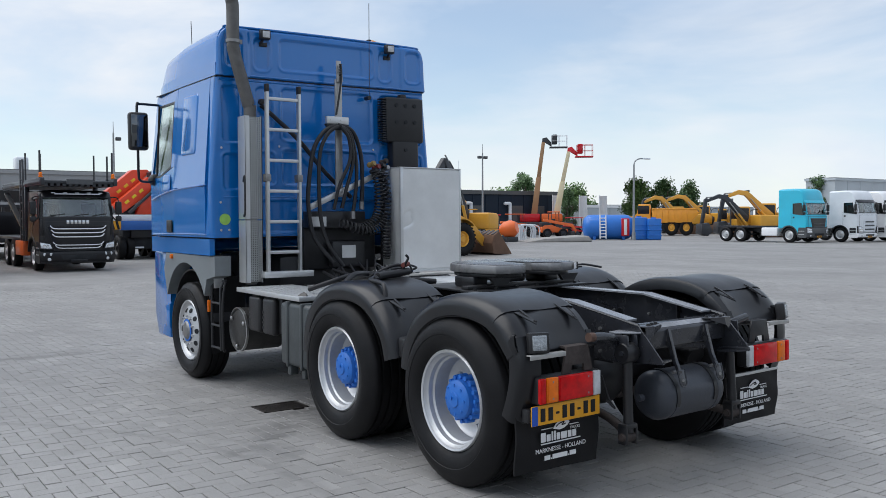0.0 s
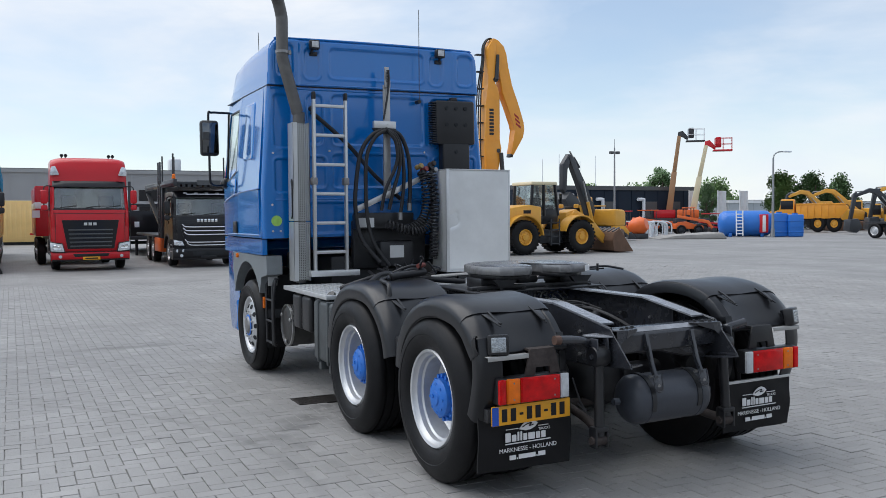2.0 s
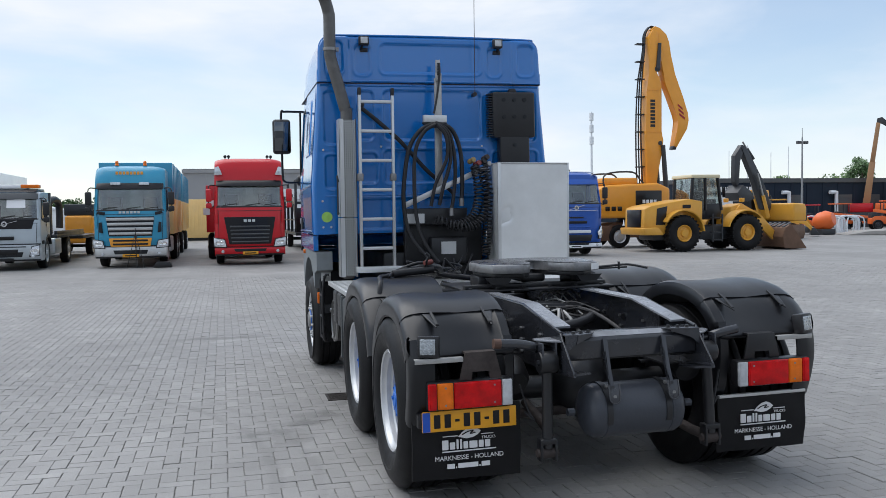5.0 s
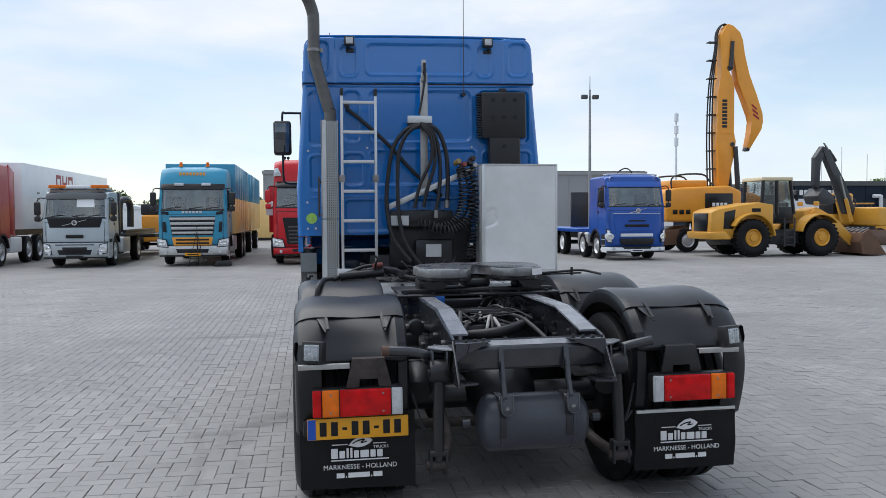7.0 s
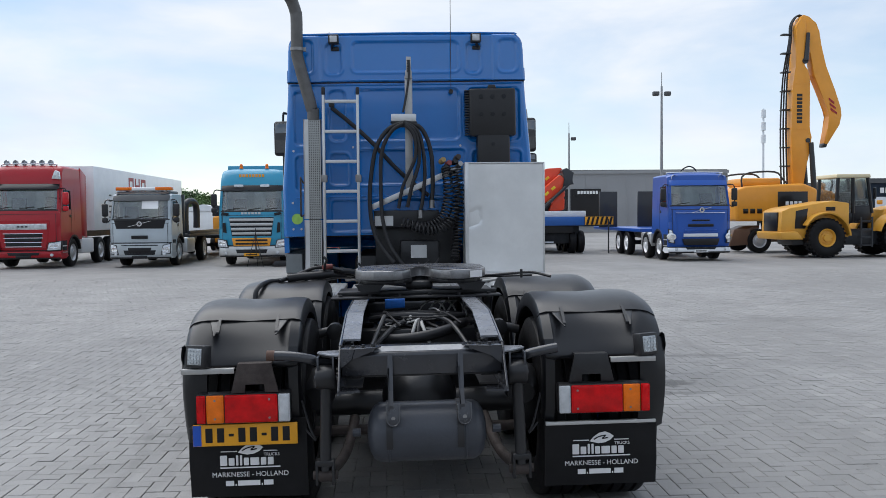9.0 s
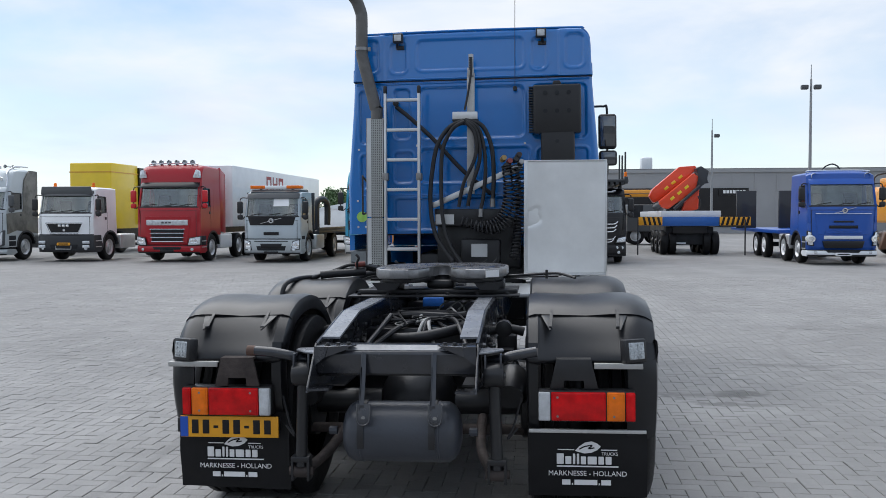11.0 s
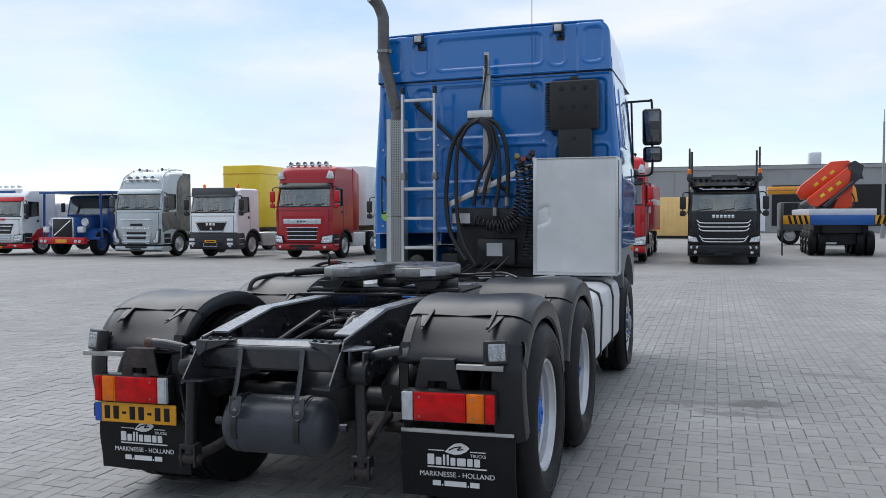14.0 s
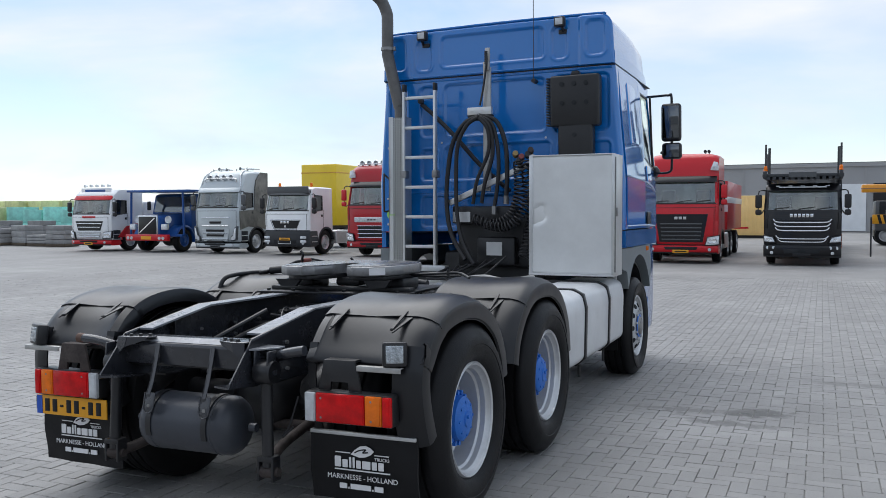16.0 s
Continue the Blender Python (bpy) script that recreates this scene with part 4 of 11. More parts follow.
def fender(s, path, seams):
    x_in, x_out = (0.655 if s < 0 else 0.62), (1.268 if s < 0 else 1.282)
    outer = [(x_in, -0.09), (x_in, -0.035), (x_in + 0.012, -0.010), (x_in + 0.045, 0.0), (0.93, -0.010), (1.07, 0.0), (1.16, 0.0), (1.205, -0.006), (1.238, -0.018), (x_out - 0.008, -0.042), (x_out, -0.070), (x_out - 0.004, -0.128), (x_out - 0.016, -0.136)]
    inner = [(x - 0.010 if x > 0.9 else x + 0.010, o - 0.010) for x, o in outer]
    inner[0], inner[-1] = (x_in + 0.010, -0.09), (x_out - 0.024, -0.130)
    dense = [(p.y, p.z) for p in curve_points([(0, y, z) for y, z in path], 5)]
    cut = seams[0] * 5 + 4
    top = [(CX + s * x, o) for x, o in outer + inner[::-1]]
    lower = [(x_in, -0.09), (x_in, -0.035), (x_in + 0.012, -0.014), (x_in + 0.060, -0.004), (x_in + 0.072, -0.010), (1.085, -0.010), (1.097, -0.004), (1.19, -0.006), (1.236, -0.020), (x_out - 0.008, -0.044), (x_out, -0.072), (x_out - 0.004, -0.128), (x_out - 0.016, -0.136)]
    linner = [(x - 0.010 if x > 0.9 else x + 0.010, o - 0.010) for x, o in lower]
    linner[0], linner[-1] = (x_in + 0.010, -0.09), (x_out - 0.024, -0.130)
    low = [(CX + s * x, o - 0.004) for x, o in lower + linner[::-1]]
    f = part("fender", path_sweep(B(), top, dense[:cut + 1], 1), FENDER, TRUCK, "black moulded plastic wheel fender")
    part("rear_panel", path_sweep(B(), low, dense[cut - 1:], 1), FENDER, f)
    for k in seams:
        a, b = Vector((0, *path[k])), Vector((0, *path[k + 1]))
        p, d = a.lerp(b, 0.72), (b - a).normalized()
        nr = Vector((0, -d.z, d.y))
        nr = -nr if nr.z < 0 else nr
        def q(x, u, o):
            return Vector((CX + s * x, 0, 0)) + p + d * u + nr * o
        for xr in (x_in + 0.13, 1.09):
            bm = B()
            slab(bm, [q(xr - 0.004, -0.020, 0.006), q(xr + 0.008, -0.020, 0.006), q(xr + 0.009, 0.040, 0.007), q(xr - 0.006, 0.040, 0.007)], 0.007)
            slab(bm, [q(xr - 0.007, 0.0395, 0.007), q(xr + 0.010, 0.0395, 0.007), q(xr + 0.002, 0.150, 0.000), q(xr - 0.013, 0.150, 0.000)], 0.007)
            rib = prism(B(), [(0.0, 0.0), (0.055, 0.0), (0.012, 0.155), (0.004, 0.155)], 0, 0.008, "z", 0.003)
            sx = -1 if xr < 0.9 else 1
            for v in rib.verts:
                v.co = q(xr + 0.028 * sx + (v.co.x - 0.03) * sx, 0.025 + v.co.y, v.co.z - 0.0065)
            bmesh.ops.recalc_face_normals(rib, faces=rib.faces)
            part("moulded_rib", rib, FENDER, f)
            lt_ = part("rubber_latch", bm, PLASTIC, f)
            part("latch_knob", lathe(B(), [(0, -0.010), (0.008, -0.008), (0.009, 0.0), (0.008, 0.008), (0, 0.010)], q(xr - 0.006, 0.152, 0.0), (1, 0, 0), 10), PLASTIC, lt_)
    return f


for s in (-1, 1):
    f = fender(s, REAR_ARC, (5,))
    xo = 1.264 if s < 0 else 1.278
    sec = [(1.125, -0.012), (1.19, -0.013), (1.236, -0.026), (xo - 0.008, -0.046), (xo, -0.074), (xo - 0.004, -0.128), (xo - 0.014, -0.128), (xo - 0.012, -0.074), (xo - 0.020, -0.052), (1.230, -0.036), (1.19, -0.024), (1.125, -0.022)]
    part("side_flank", path_sweep(B(), [(CX + s * x, o) for x, o in sec], [(0.135, 0.985), (0.093, 0.87), (0.085, 0.74), (0.115, 0.60), (0.165, 0.47)], 4), FENDER, f)
    fender(s, FORE_ARC, (5,))
    bm = B()
    box(bm, min(s * 0.66, s * 1.2), max(s * 0.66, s * 1.2), 1.30, 1.42, 0.70, 0.84, 0.02)
    part("fender_bracket", bm, BLACK, TRUCK)
    # narrow inner flank that runs on down beside the tyre
    xi = 0.655 if s < 0 else 0.62
    sec = [(xi, -0.09), (xi, -0.035), (xi + 0.012, -0.014), (xi + 0.060, -0.008), (xi + 0.060, -0.018), (xi + 0.020, -0.026), (xi + 0.010, -0.040), (xi + 0.010, -0.09)]
    part("inner_flank", path_sweep(B(), [(CX + s * x, o) for x, o in sec], [(0.150, 0.975), (0.125, 0.87), (0.125, 0.74), (0.150, 0.60), (0.185, 0.52)], 4), FENDER, f)

# rear lamps, their brackets, work lamps, flaps
LAMP_X = {-1: (-1.150, -0.676), 1: (0.705, 1.180)}
for s in (-1, 1):
    a, b = LAMP_X[s]
    z0, z1, yf = 0.598, 0.752, (0.050 if s < 0 else 0.020)
    bm = B()
    box(bm, a, b, yf + 0.012, yf + 0.095, z0, z1, 0.010)
    lamp = part("rear_lamp", bm, PLASTIC, TRUCK, "red and orange rear light cluster with white end")
    segs = [(0.0, 0.128, LENS_WHITE), (0.133, 0.70, LENS_RED), (0.705, 0.895, LENS_ORANGE), (0.90, 1.0, LENS_RED)]
    for u0, u1, mm in segs:
        if s > 0:
            xa, xb = a + u0 * (b - a), a + u1 * (b - a)
        else:
            xa, xb = b - u1 * (b - a), b - u0 * (b - a)
        bm = box(B(), xa + 0.001, xb - 0.001, yf, yf + 0.06, z0 + 0.006, z1 - 0.006, 0.006)
        box(bm, xa + 0.008, xb - 0.008, yf - 0.003, yf + 0.001, z0 + 0.012, z1 - 0.012, 0.003)
        part("lens", bm, mm, lamp)
    bm = B()
    for u in (0.2, 0.78):
        for zz in (z0 + 0.03, z1 - 0.03):
            cyl(bm, (a + u * (b - a), yf - 0.004, zz), (a + u * (b - a), yf + 0.002, zz), 0.006, 0.006, 8)
    part("lens_screw", bm, STEEL, lamp)["kind"] = "stuff"
    # bracket above the lamp
    c = (a + b) / 2 - s * 0.06
    bm = B()
    prism(bm, [(c - 0.12, 0.755), (c - 0.085, 0.905), (c + 0.085, 0.905), (c + 0.12, 0.755), (c + 0.05, 0.755), (c + 0.05, 0.80), (c - 0.05, 0.80), (c - 0.05, 0.755)], 0.060, 0.075, "y", 0.002)
    box(bm, c - 0.085, c + 0.085, 0.073, 0.16, 0.893, 0.905)
    part("lamp_bracket", bm, RUST if s < 0 else BLACK, TRUCK, "rust-stained steel lamp bracket")
    bm = B()
    o = s * 1.22
    box(bm, min(c + s * 0.1, o), max(c + s * 0.1, o), 0.050, 0.056, 0.858, 0.884, 0.002)
    box(bm, min(c + s * 0.1, o), max(c + s * 0.1, o), 0.056, 0.085, 0.878, 0.884, 0.002)
    part("lamp_arm", bm, GALV, TRUCK, "dull metal angle under the work lamp")
    bm = B()
    wx = s * 1.172 + (0.035 if s < 0 else 0.005)
    turn = Matrix.Translation((wx, 0.08, 0.945)) @ Matrix.Rotation(radians(s * 24), 4, "Z") @ Matrix.Rotation(radians(-7), 4, "X") @ Matrix.Diagonal((0.98, 0.98, 0.98, 1)) @ Matrix.Translation((-wx, -0.08, -0.945))
    box(bm, wx - 0.060, wx + 0.060, 0.050, 0.115, 0.886, 1.004, 0.010)
    sq = part("work_lamp", bm, PLASTIC, TRUCK, "small square work lamp", m=turn)
    bm = box(B(), wx - 0.043, wx + 0.043, 0.046, 0.06, 0.902, 0.988, 0.004)
    for k in range(4):
        for j in range(4):
            box(bm, wx - 0.036 + k * 0.020, wx - 0.024 + k * 0.020, 0.0435, 0.047, 0.909 + j * 0.020, 0.921 + j * 0.020)
    part("lens", bm, WORK_LENS, sq)

for s in (-1, 1):
    a, b = (-1.220, -0.605) if s < 0 else (0.650, 1.250)
    top, low = (0.60, 0.185) if s < 0 else (0.530, 0.180)
    bm = B()
    nx, nz = 12, 10
    vs = [[bm.verts.new((a + (b - a) * i / nx, 0.178 + (0.035 * (0.5 - i / nx) if s < 0 else 0.0) - 0.020 * math.sin(math.pi * j / nz * 0.8) + 0.004 * math.sin(i * 1.1 + j), low + (top - low) * j / nz)) for j in range(nz + 1)] for i in range(nx + 1)]
    fs = [bm.faces.new((vs[i][j], vs[i + 1][j], vs[i + 1][j + 1], vs[i][j + 1])) for i in range(nx) for j in range(nz)]
    r = bmesh.ops.extrude_face_region(bm, geom=fs)
    bmesh.ops.translate(bm, vec=(0, 0.012, 0), verts=[v for v in r["geom"] if isinstance(v, bmesh.types.BMVert)])
    flap = part("mudflap", bm, FLAP, TRUCK, "black rubber mudflap with white dealer print", smooth=60)
    if s > 0:
        part("flap_strip", box(B(), a + 0.004, b - 0.004, 0.150, 0.176, top - 0.018, top, 0.002), ALU, flap, "white metal strip")
    cx = (a + b) / 2 + (0.0 if s > 0 else 0.01)
    yf = 0.150
    zc = -0.055 if s > 0 else -0.05
    # emblem: a leaf-like arch over a line, a bold name bar, small lines under it
    bm = B()
    leaf = [(-0.062, 0.476), (-0.040, 0.500), (-0.010, 0.520), (0.022, 0.526), (0.048, 0.516), (0.068, 0.500), (0.050, 0.482), (0.020, 0.468), (-0.015, 0.464)]
    prism(bm, [(cx + x, z + zc) for x, z in leaf], yf - 0.001, yf + 0.003, "y")
    box(bm, cx - 0.150, cx - 0.066, yf - 0.001, yf + 0.003, 0.480 + zc, 0.4845 + zc)
    box(bm, cx + 0.070, cx + 0.150, yf - 0.001, yf + 0.003, 0.480 + zc, 0.4845 + zc)
    part("leaf_vein", tube(B(), [(cx - 0.040, yf - 0.001, 0.486 + zc), (cx - 0.012, yf - 0.001, 0.500 + zc), (cx + 0.024, yf - 0.001, 0.506 + zc), (cx + 0.006, yf - 0.001, 0.490 + zc), (cx + 0.036, yf - 0.001, 0.494 + zc)], 0.0035, 6), FLAP, flap)
    part("emblem", bm, WHITE, flap)
    bm = B()
    x = cx - 0.155
    for wdt, tall in ((0.036, 1), (0.030, 0), (0.012, 1), (0.012, 1), (0.026, 0), (0.046, 0), (0.028, 0), (0.030, 0)):
        box(bm, x, x + wdt, yf - 0.001, yf + 0.003, 0.408 + zc, (0.462 if tall else 0.448) + zc, 0.003)
        x += wdt + 0.008
    box(bm, cx - 0.155, cx + 0.155, yf - 0.001, yf + 0.003, 0.394 + zc, 0.400 + zc)
    part("dealer_print", bm, WHITE, flap)
    turn = pose(cx, yf, 0.360 + zc, 90, 0, 0)
    lettering("MARKNESSE - HOLLAND", 0.036, WHITE, flap, turn)
    lettering("TRUCKS", 0.022, WHITE, flap, pose(cx + 0.112, yf, 0.462 + zc, 90, 0, 0))
    bm = B()
    x = cx - 0.128
    for k, wdt in enumerate((0.042, 0.006, 0.115, 0.006, 0.048)):
        box(bm, x, x + wdt, yf - 0.001, yf + 0.003, 0.302 + zc, (0.328 if wdt > 0.01 else 0.311) + zc)
        x += wdt + 0.007
    part("address_bar", bm, WHITE, flap)

# number plate: yellow with a blue band, the writing as bars
bm = box(B(), -1.180, -0.646, 0.090, 0.100, 0.478, 0.590, 0.004)
np_ = part("number_plate", bm, PLATE, TRUCK, "yellow number plate with blue band")
part("plate_band", box(B(), -1.178, -1.136, 0.0875, 0.0905, 0.481, 0.587), PLATE_BLUE, np_)
bm = B()
x = -1.115
for wdt, hgt in ((0.036, 1), (0.036, 1), (0.026, 0), (0.036, 1), (0.036, 1), (0.026, 0), (0.036, 1), (0.036, 1)):
    z = 0.534
    h = 0.037 if hgt else 0.007
    box(bm, x, x + wdt, 0.0872, 0.0905, z - h, z + h, 0.002)
    x += wdt + 0.023
part("plate_print", bm, INK, np_)
part("plate_carrier", box(B(), -1.20, -0.65, 0.101, 0.15, 0.50, 0.575, 0.004), PLASTIC, np_)

# fifth wheel coupling
bm = B()
plan = [(-0.47, 1.56), (-0.42, 1.38), (-0.33, 1.315), (-0.20, 1.30), (-0.13, 1.36), (-0.075, 1.52), (-0.065, 1.68), (-0.04, 1.74), (0.0, 1.755), (0.04, 1.74), (0.065, 1.68), (0.075, 1.52), (0.13, 1.36), (0.20, 1.30), (0.33, 1.315), (0.42, 1.38), (0.47, 1.56), (0.475, 1.82), (0.42, 1.97), (0.30, 2.08), (0.12, 2.13), (-0.12, 2.13), (-0.30, 2.08), (-0.42, 1.97), (-0.475, 1.82)]
prism(bm, [(x * 0.95 + 0.045, y * 0.95 + 0.09) for x, y in plan], 1.216, 1.280, "z", 0.012)
fw = part("fifth_wheel", bm, GREASE, TRUCK, "worn greasy fifth-wheel coupling plate")
part("under_rib", prism(B(), [(x * 0.88 + 0.045, (y - 1.72) * 0.86 + 1.734) for x, y in plan], 1.186, 1.217, "z", 0.008), BLACK, fw)
part("wear_face", prism(B(), [((x * 0.965) * 0.95 + 0.045, ((y - 1.72) * 0.965 + 1.72) * 0.95 + 0.09) for x, y in plan], 1.279, 1.283, "z", 0.001), GREASE_TOP, fw, "dark grease-streaked top face")
for s in (-1, 1):
    part("pedestal", box(B(), 0.04 + s * 0.36 - 0.07, 0.04 + s * 0.36 + 0.07, 1.62, 1.86, 1.107, 1.189, 0.015), BLACK, fw)
    part("stiffener", prism(B(), [(0.04 + s * 0.44, 1.189), (0.04 + s * 0.40, 1.14), (0.04 + s * 0.28, 1.14), (0.04 + s * 0.24, 1.189)], 1.40, 1.43, "y"), BLACK, fw)
part("lock_housing", box(B(), -0.06, 0.13, 1.62, 2.05, 1.13, 1.189, 0.02), BLACK, fw)
bm = B()
box(bm, -0.56, 0.58, 1.40, 1.56, 1.090, 1.104, 0.003)
box(bm, -0.54, 0.56, 1.56, 2.16, 1.090, 1.106, 0.003)
box(bm, -0.52, 0.56, 1.52, 1.60, 1.105, 1.132, 0.004)
for k in range(6):
    cyl(bm, (-0.5 + k * 0.2, 1.46, 1.10), (-0.5 + k * 0.2, 1.46, 1.118), 0.014, 0.014, 6)
part("mounting_plate", bm, BLACK, TRUCK)
bm = B()
tube(bm, [(0.46, 1.75, 1.205), (0.62, 1.72, 1.215), (0.78, 1.70, 1.225), (0.86, 1.68, 1.222), (0.95, 1.60, 1.200)], 0.009, 8)
tube(bm, [(0.46, 1.79, 1.195), (0.70, 1.76, 1.200), (0.84, 1.72, 1.205)], 0.007, 8)
cyl(bm, (0.76, 1.70, 1.19), (0.76, 1.70, 1.25), 0.010, 0.010, 8)
part("release_handle", bm, BLACK, fw)
part("label_plate", slab(B(), [(0.365, 1.330, 1.226), (0.448, 1.392, 1.226), (0.448, 1.392, 1.270), (0.365, 1.330, 1.270)], -0.004), WHITE, fw)

# ---- cab of the tractor ----
CAB_M = Matrix.Translation((0.027, 0, 0)) @ Matrix.Diagonal((1.014, 1, 1, 1))
Y0, Y1 = 4.60, 6.60


def cab_half(z):
    """Half width of the cab, whose walls flare downwards to below the windows."""
    return 1.197 + 0.080 * (3.02 - max(1.95, z))


def flare(bm, s):
    """Leans side pressings drawn for an upright wall onto the flaring one."""
    for v in bm.verts:
        v.co.x += s * (cab_half(v.co.z) - 1.205)
    return bm


SEAM, TOP = 3.025, 3.505
bm = B()
# rear wall: an inner box behind the pressed outer sheet
box(bm, -1.16, 1.16, Y0 + 0.022, Y0 + 0.05, 1.455, SEAM - 0.008, 0.006)
cab = part("cab", bm, BLUE, TRUCK, "blue painted steel sleeper cab", m=CAB_M)
PRESSED = [(-0.53, 0.53, 2.42, 2.955, 0.06), (-0.80, -0.62, 2.42, 2.95, 0.06), (-1.15, -0.94, 2.38, 2.94, 0.05), (-1.15, -0.94, 1.92, 2.28, 0.05), (-0.80, -0.60, 1.97, 2.30, 0.05), (-0.53, 0.58, 1.97, 2.33, 0.05), (0.61, 1.15, 2.40, 2.955, 0.06), (0.65, 0.81, 1.96, 2.31, 0.05), (0.94, 1.16, 1.94, 2.31, 0.05), (-0.8, 0.8, 1.49, 1.82, 0.05)]
part("rear_sheet", pressed_sheet((1.455, SEAM - 0.012), Y0, PRESSED, cab_half, 0.018), BLUE, cab, "blue rear wall with pressed panels", smooth=60)
part("rear_ridge", box(B(), -1.15, 1.15, Y0 - 0.006, Y0 + 0.01, 1.845, 1.862, 0.003), BLUE, cab)
part("rain_rail", tube(B(), [(-1.17, Y0 + 0.004, SEAM - 0.030), (1.17, Y0 + 0.004, SEAM - 0.030)], 0.012, 8, 1), BLUE, cab)

# side walls with the door window cut out, swept a little inwards at the front
ZB, ZW0, ZW1 = 1.46, 2.17, 2.90
for s in (-1, 1):
    def xs(y, z):
        return s * (cab_half(z) - 0.05 * max(0.0, (y - 5.9) / 0.7) ** 2)

    def wall(bm, pts, th=0.035):
        outer = [bm.verts.new((xs(y, z), y, z)) for y, z in pts]
        inner = [bm.verts.new((xs(y, z) - s * th, y, z)) for y, z in pts]
        n = len(pts)
        bm.faces.new(outer), bm.faces.new(inner[::-1])
        for i in range(n):
            j = (i + 1) % n
            bm.faces.new((outer[i], inner[i], inner[j], outer[j]))
    bm = B()
    wall(bm, [(Y0 + 0.03, ZB), (4.735, ZB), (4.735, SEAM - 0.008), (Y0 + 0.03, SEAM - 0.008)])
    part("side_wall", bm, BLUE, cab)
    bm = B()
    wall(bm, [(4.742, ZB), (5.655, ZB), (5.655, 1.960), (4.742, 1.960)])
    part("side_wall", bm, BLUE, cab)
    bm = B()
    wall(bm, [(4.742, 1.966), (5.655, 1.966), (5.655, SEAM - 0.008), (4.742, SEAM - 0.008)])
    part("side_wall", bm, BLUE, cab)
    bm = B()
    wall(bm, [(5.662, ZB), (6.1, ZB), (6.58, ZB), (6.60, 2.10), (6.1, 2.10), (5.662, 2.20)])
    wall(bm, [(5.662, 2.20), (5.76, 2.19), (5.76, 2.90), (5.662, SEAM - 0.01)])
    wall(bm, [(5.662, SEAM - 0.01), (5.76, 2.90), (6.28, 2.90), (6.45, SEAM - 0.01)])
    wall(bm, [(6.28, 2.90), (6.52, 2.10), (6.60, 2.10), (6.45, SEAM - 0.01)])
    wall(bm, [(5.76, 2.19), (6.1, 2.10), (6.1, 2.105), (5.76, 2.195)])
    door = part("door", bm, BLUE, cab)
    bm = B()
    for pts in ([(5.76, 2.19), (6.10, 2.10), (6.52, 2.10), (6.50, 2.125), (6.11, 2.125), (5.785, 2.21)], [(5.76, 2.19), (5.785, 2.21), (5.785, 2.88), (5.76, 2.90)], [(5.76, 2.90), (5.785, 2.88), (6.26, 2.88), (6.28, 2.90)]):
        wall(bm, pts, 0.05)
    part("window_seal", bm, PLASTIC, door)
    bm = B()
    v = [bm.verts.new((xs(y, z) - s * 0.02, y, z)) for y, z in ((5.77, 2.19), (6.10, 2.11), (6.50, 2.11), (6.27, 2.89), (5.77, 2.89))]
    bm.faces.new(v)
    w = part("side_window", bm, GLASS, door, "clear greenish door window")
    w.visible_shadow = False
    bm = B()
    cyl(bm, (xs(6.2, 2.2) - s * 0.01, 6.30, 2.11), (xs(6.2, 2.2) - s * 0.012, 6.16, 2.89), 0.012, 0.012, 8)
    part("window_bar", bm, PLASTIC, door)
    # pressed side panel, crease lines, handle
    bm = B()
    round_panel(bm, 5.04, 5.46, 2.29, 2.91, s * 1.200, 0.014, 0.05, 0.02, axis="x", sign=s)
    part("side_panel", flare(bm, s), BLUE, cab)
    bm = B()
    round_panel(bm, 5.77, 6.02, 1.94, 2.12, s * 1.204, 0.006, 0.04, 0.02, axis="x", sign=s)
    part("side_panel", flare(bm, s), BLUE, cab)
    bm = B()
    tube(bm, [(s * 1.207, 4.70, 1.975), (s * 1.209, 5.6, 1.95), (s * 1.20, 6.1, 1.905), (s * 1.165, 6.5, 1.86)], 0.008, 8)
    tube(bm, [(s * 1.207, 4.70, 1.490), (s * 1.209, 5.6, 1.490), (s * 1.20, 6.1, 1.480), (s * 1.165, 6.5, 1.470)], 0.006, 8)
    part("crease", flare(bm, s), BLUE, cab)
    bm = B()
    box(bm, min(s * 1.205, s * 1.222), max(s * 1.205, s * 1.222), 5.70, 5.86, 1.50, 1.63, 0.008)
    part("door_handle", flare(bm, s), PLASTIC, door, "black recessed door handle")
    # lower side skirt in blue and grey wheel surround
    bm = B()
    wall(bm, [(4.64, 1.285), (6.56, 1.275), (6.58, 1.445), (4.64, 1.445)], 0.05)
    part("lower_side", bm, BLUE, cab)
    bm = B()
    a = [(4.575, 1.275), (4.575, 1.085), (4.80, 1.045)]
    for k in range(13):
        t = radians(150 - k * 10.5)
        a.append((5.42 + 0.63 * math.cos(t), 0.53 + 0.63 * math.sin(t) + 0.03))
    a += [(6.08, 1.10), (6.0, 1.275)]
    prism(bm, a, min(s * 1.10, s * 1.262), max(s * 1.10, s * 1.262))
    part("wheel_surround", bm, CAB_GREY, cab, "grey plastic wheel surround")
    bm = B()
    cyl(bm, (s * 1.255, 5.80, 1.24), (s * 1.285, 5.80, 1.24), 0.028, 0.022, 12)
    part("marker_lamp", bm, LENS_ORANGE, cab)
    # bumper corner with step
    bm = B()
    prism(bm, [(6.20, 0.30), (6.16, 0.72), (6.16, 1.0), (6.10, 1.27), (6.70, 1.27), (6.72, 0.55), (6.62, 0.30)], min(s * 0.85, s * 1.175), max(s * 0.85, s * 1.175), "x", 0.03)
    part("bumper_corner", bm, BLUE, cab)
    bm = B()
    prism(bm, [(6.14, 0.42), (6.14, 0.70), (6.30, 0.66), (6.36, 0.46)], min(s * 1.15, s * 1.20), max(s * 1.15, s * 1.20), "x", 0.01)
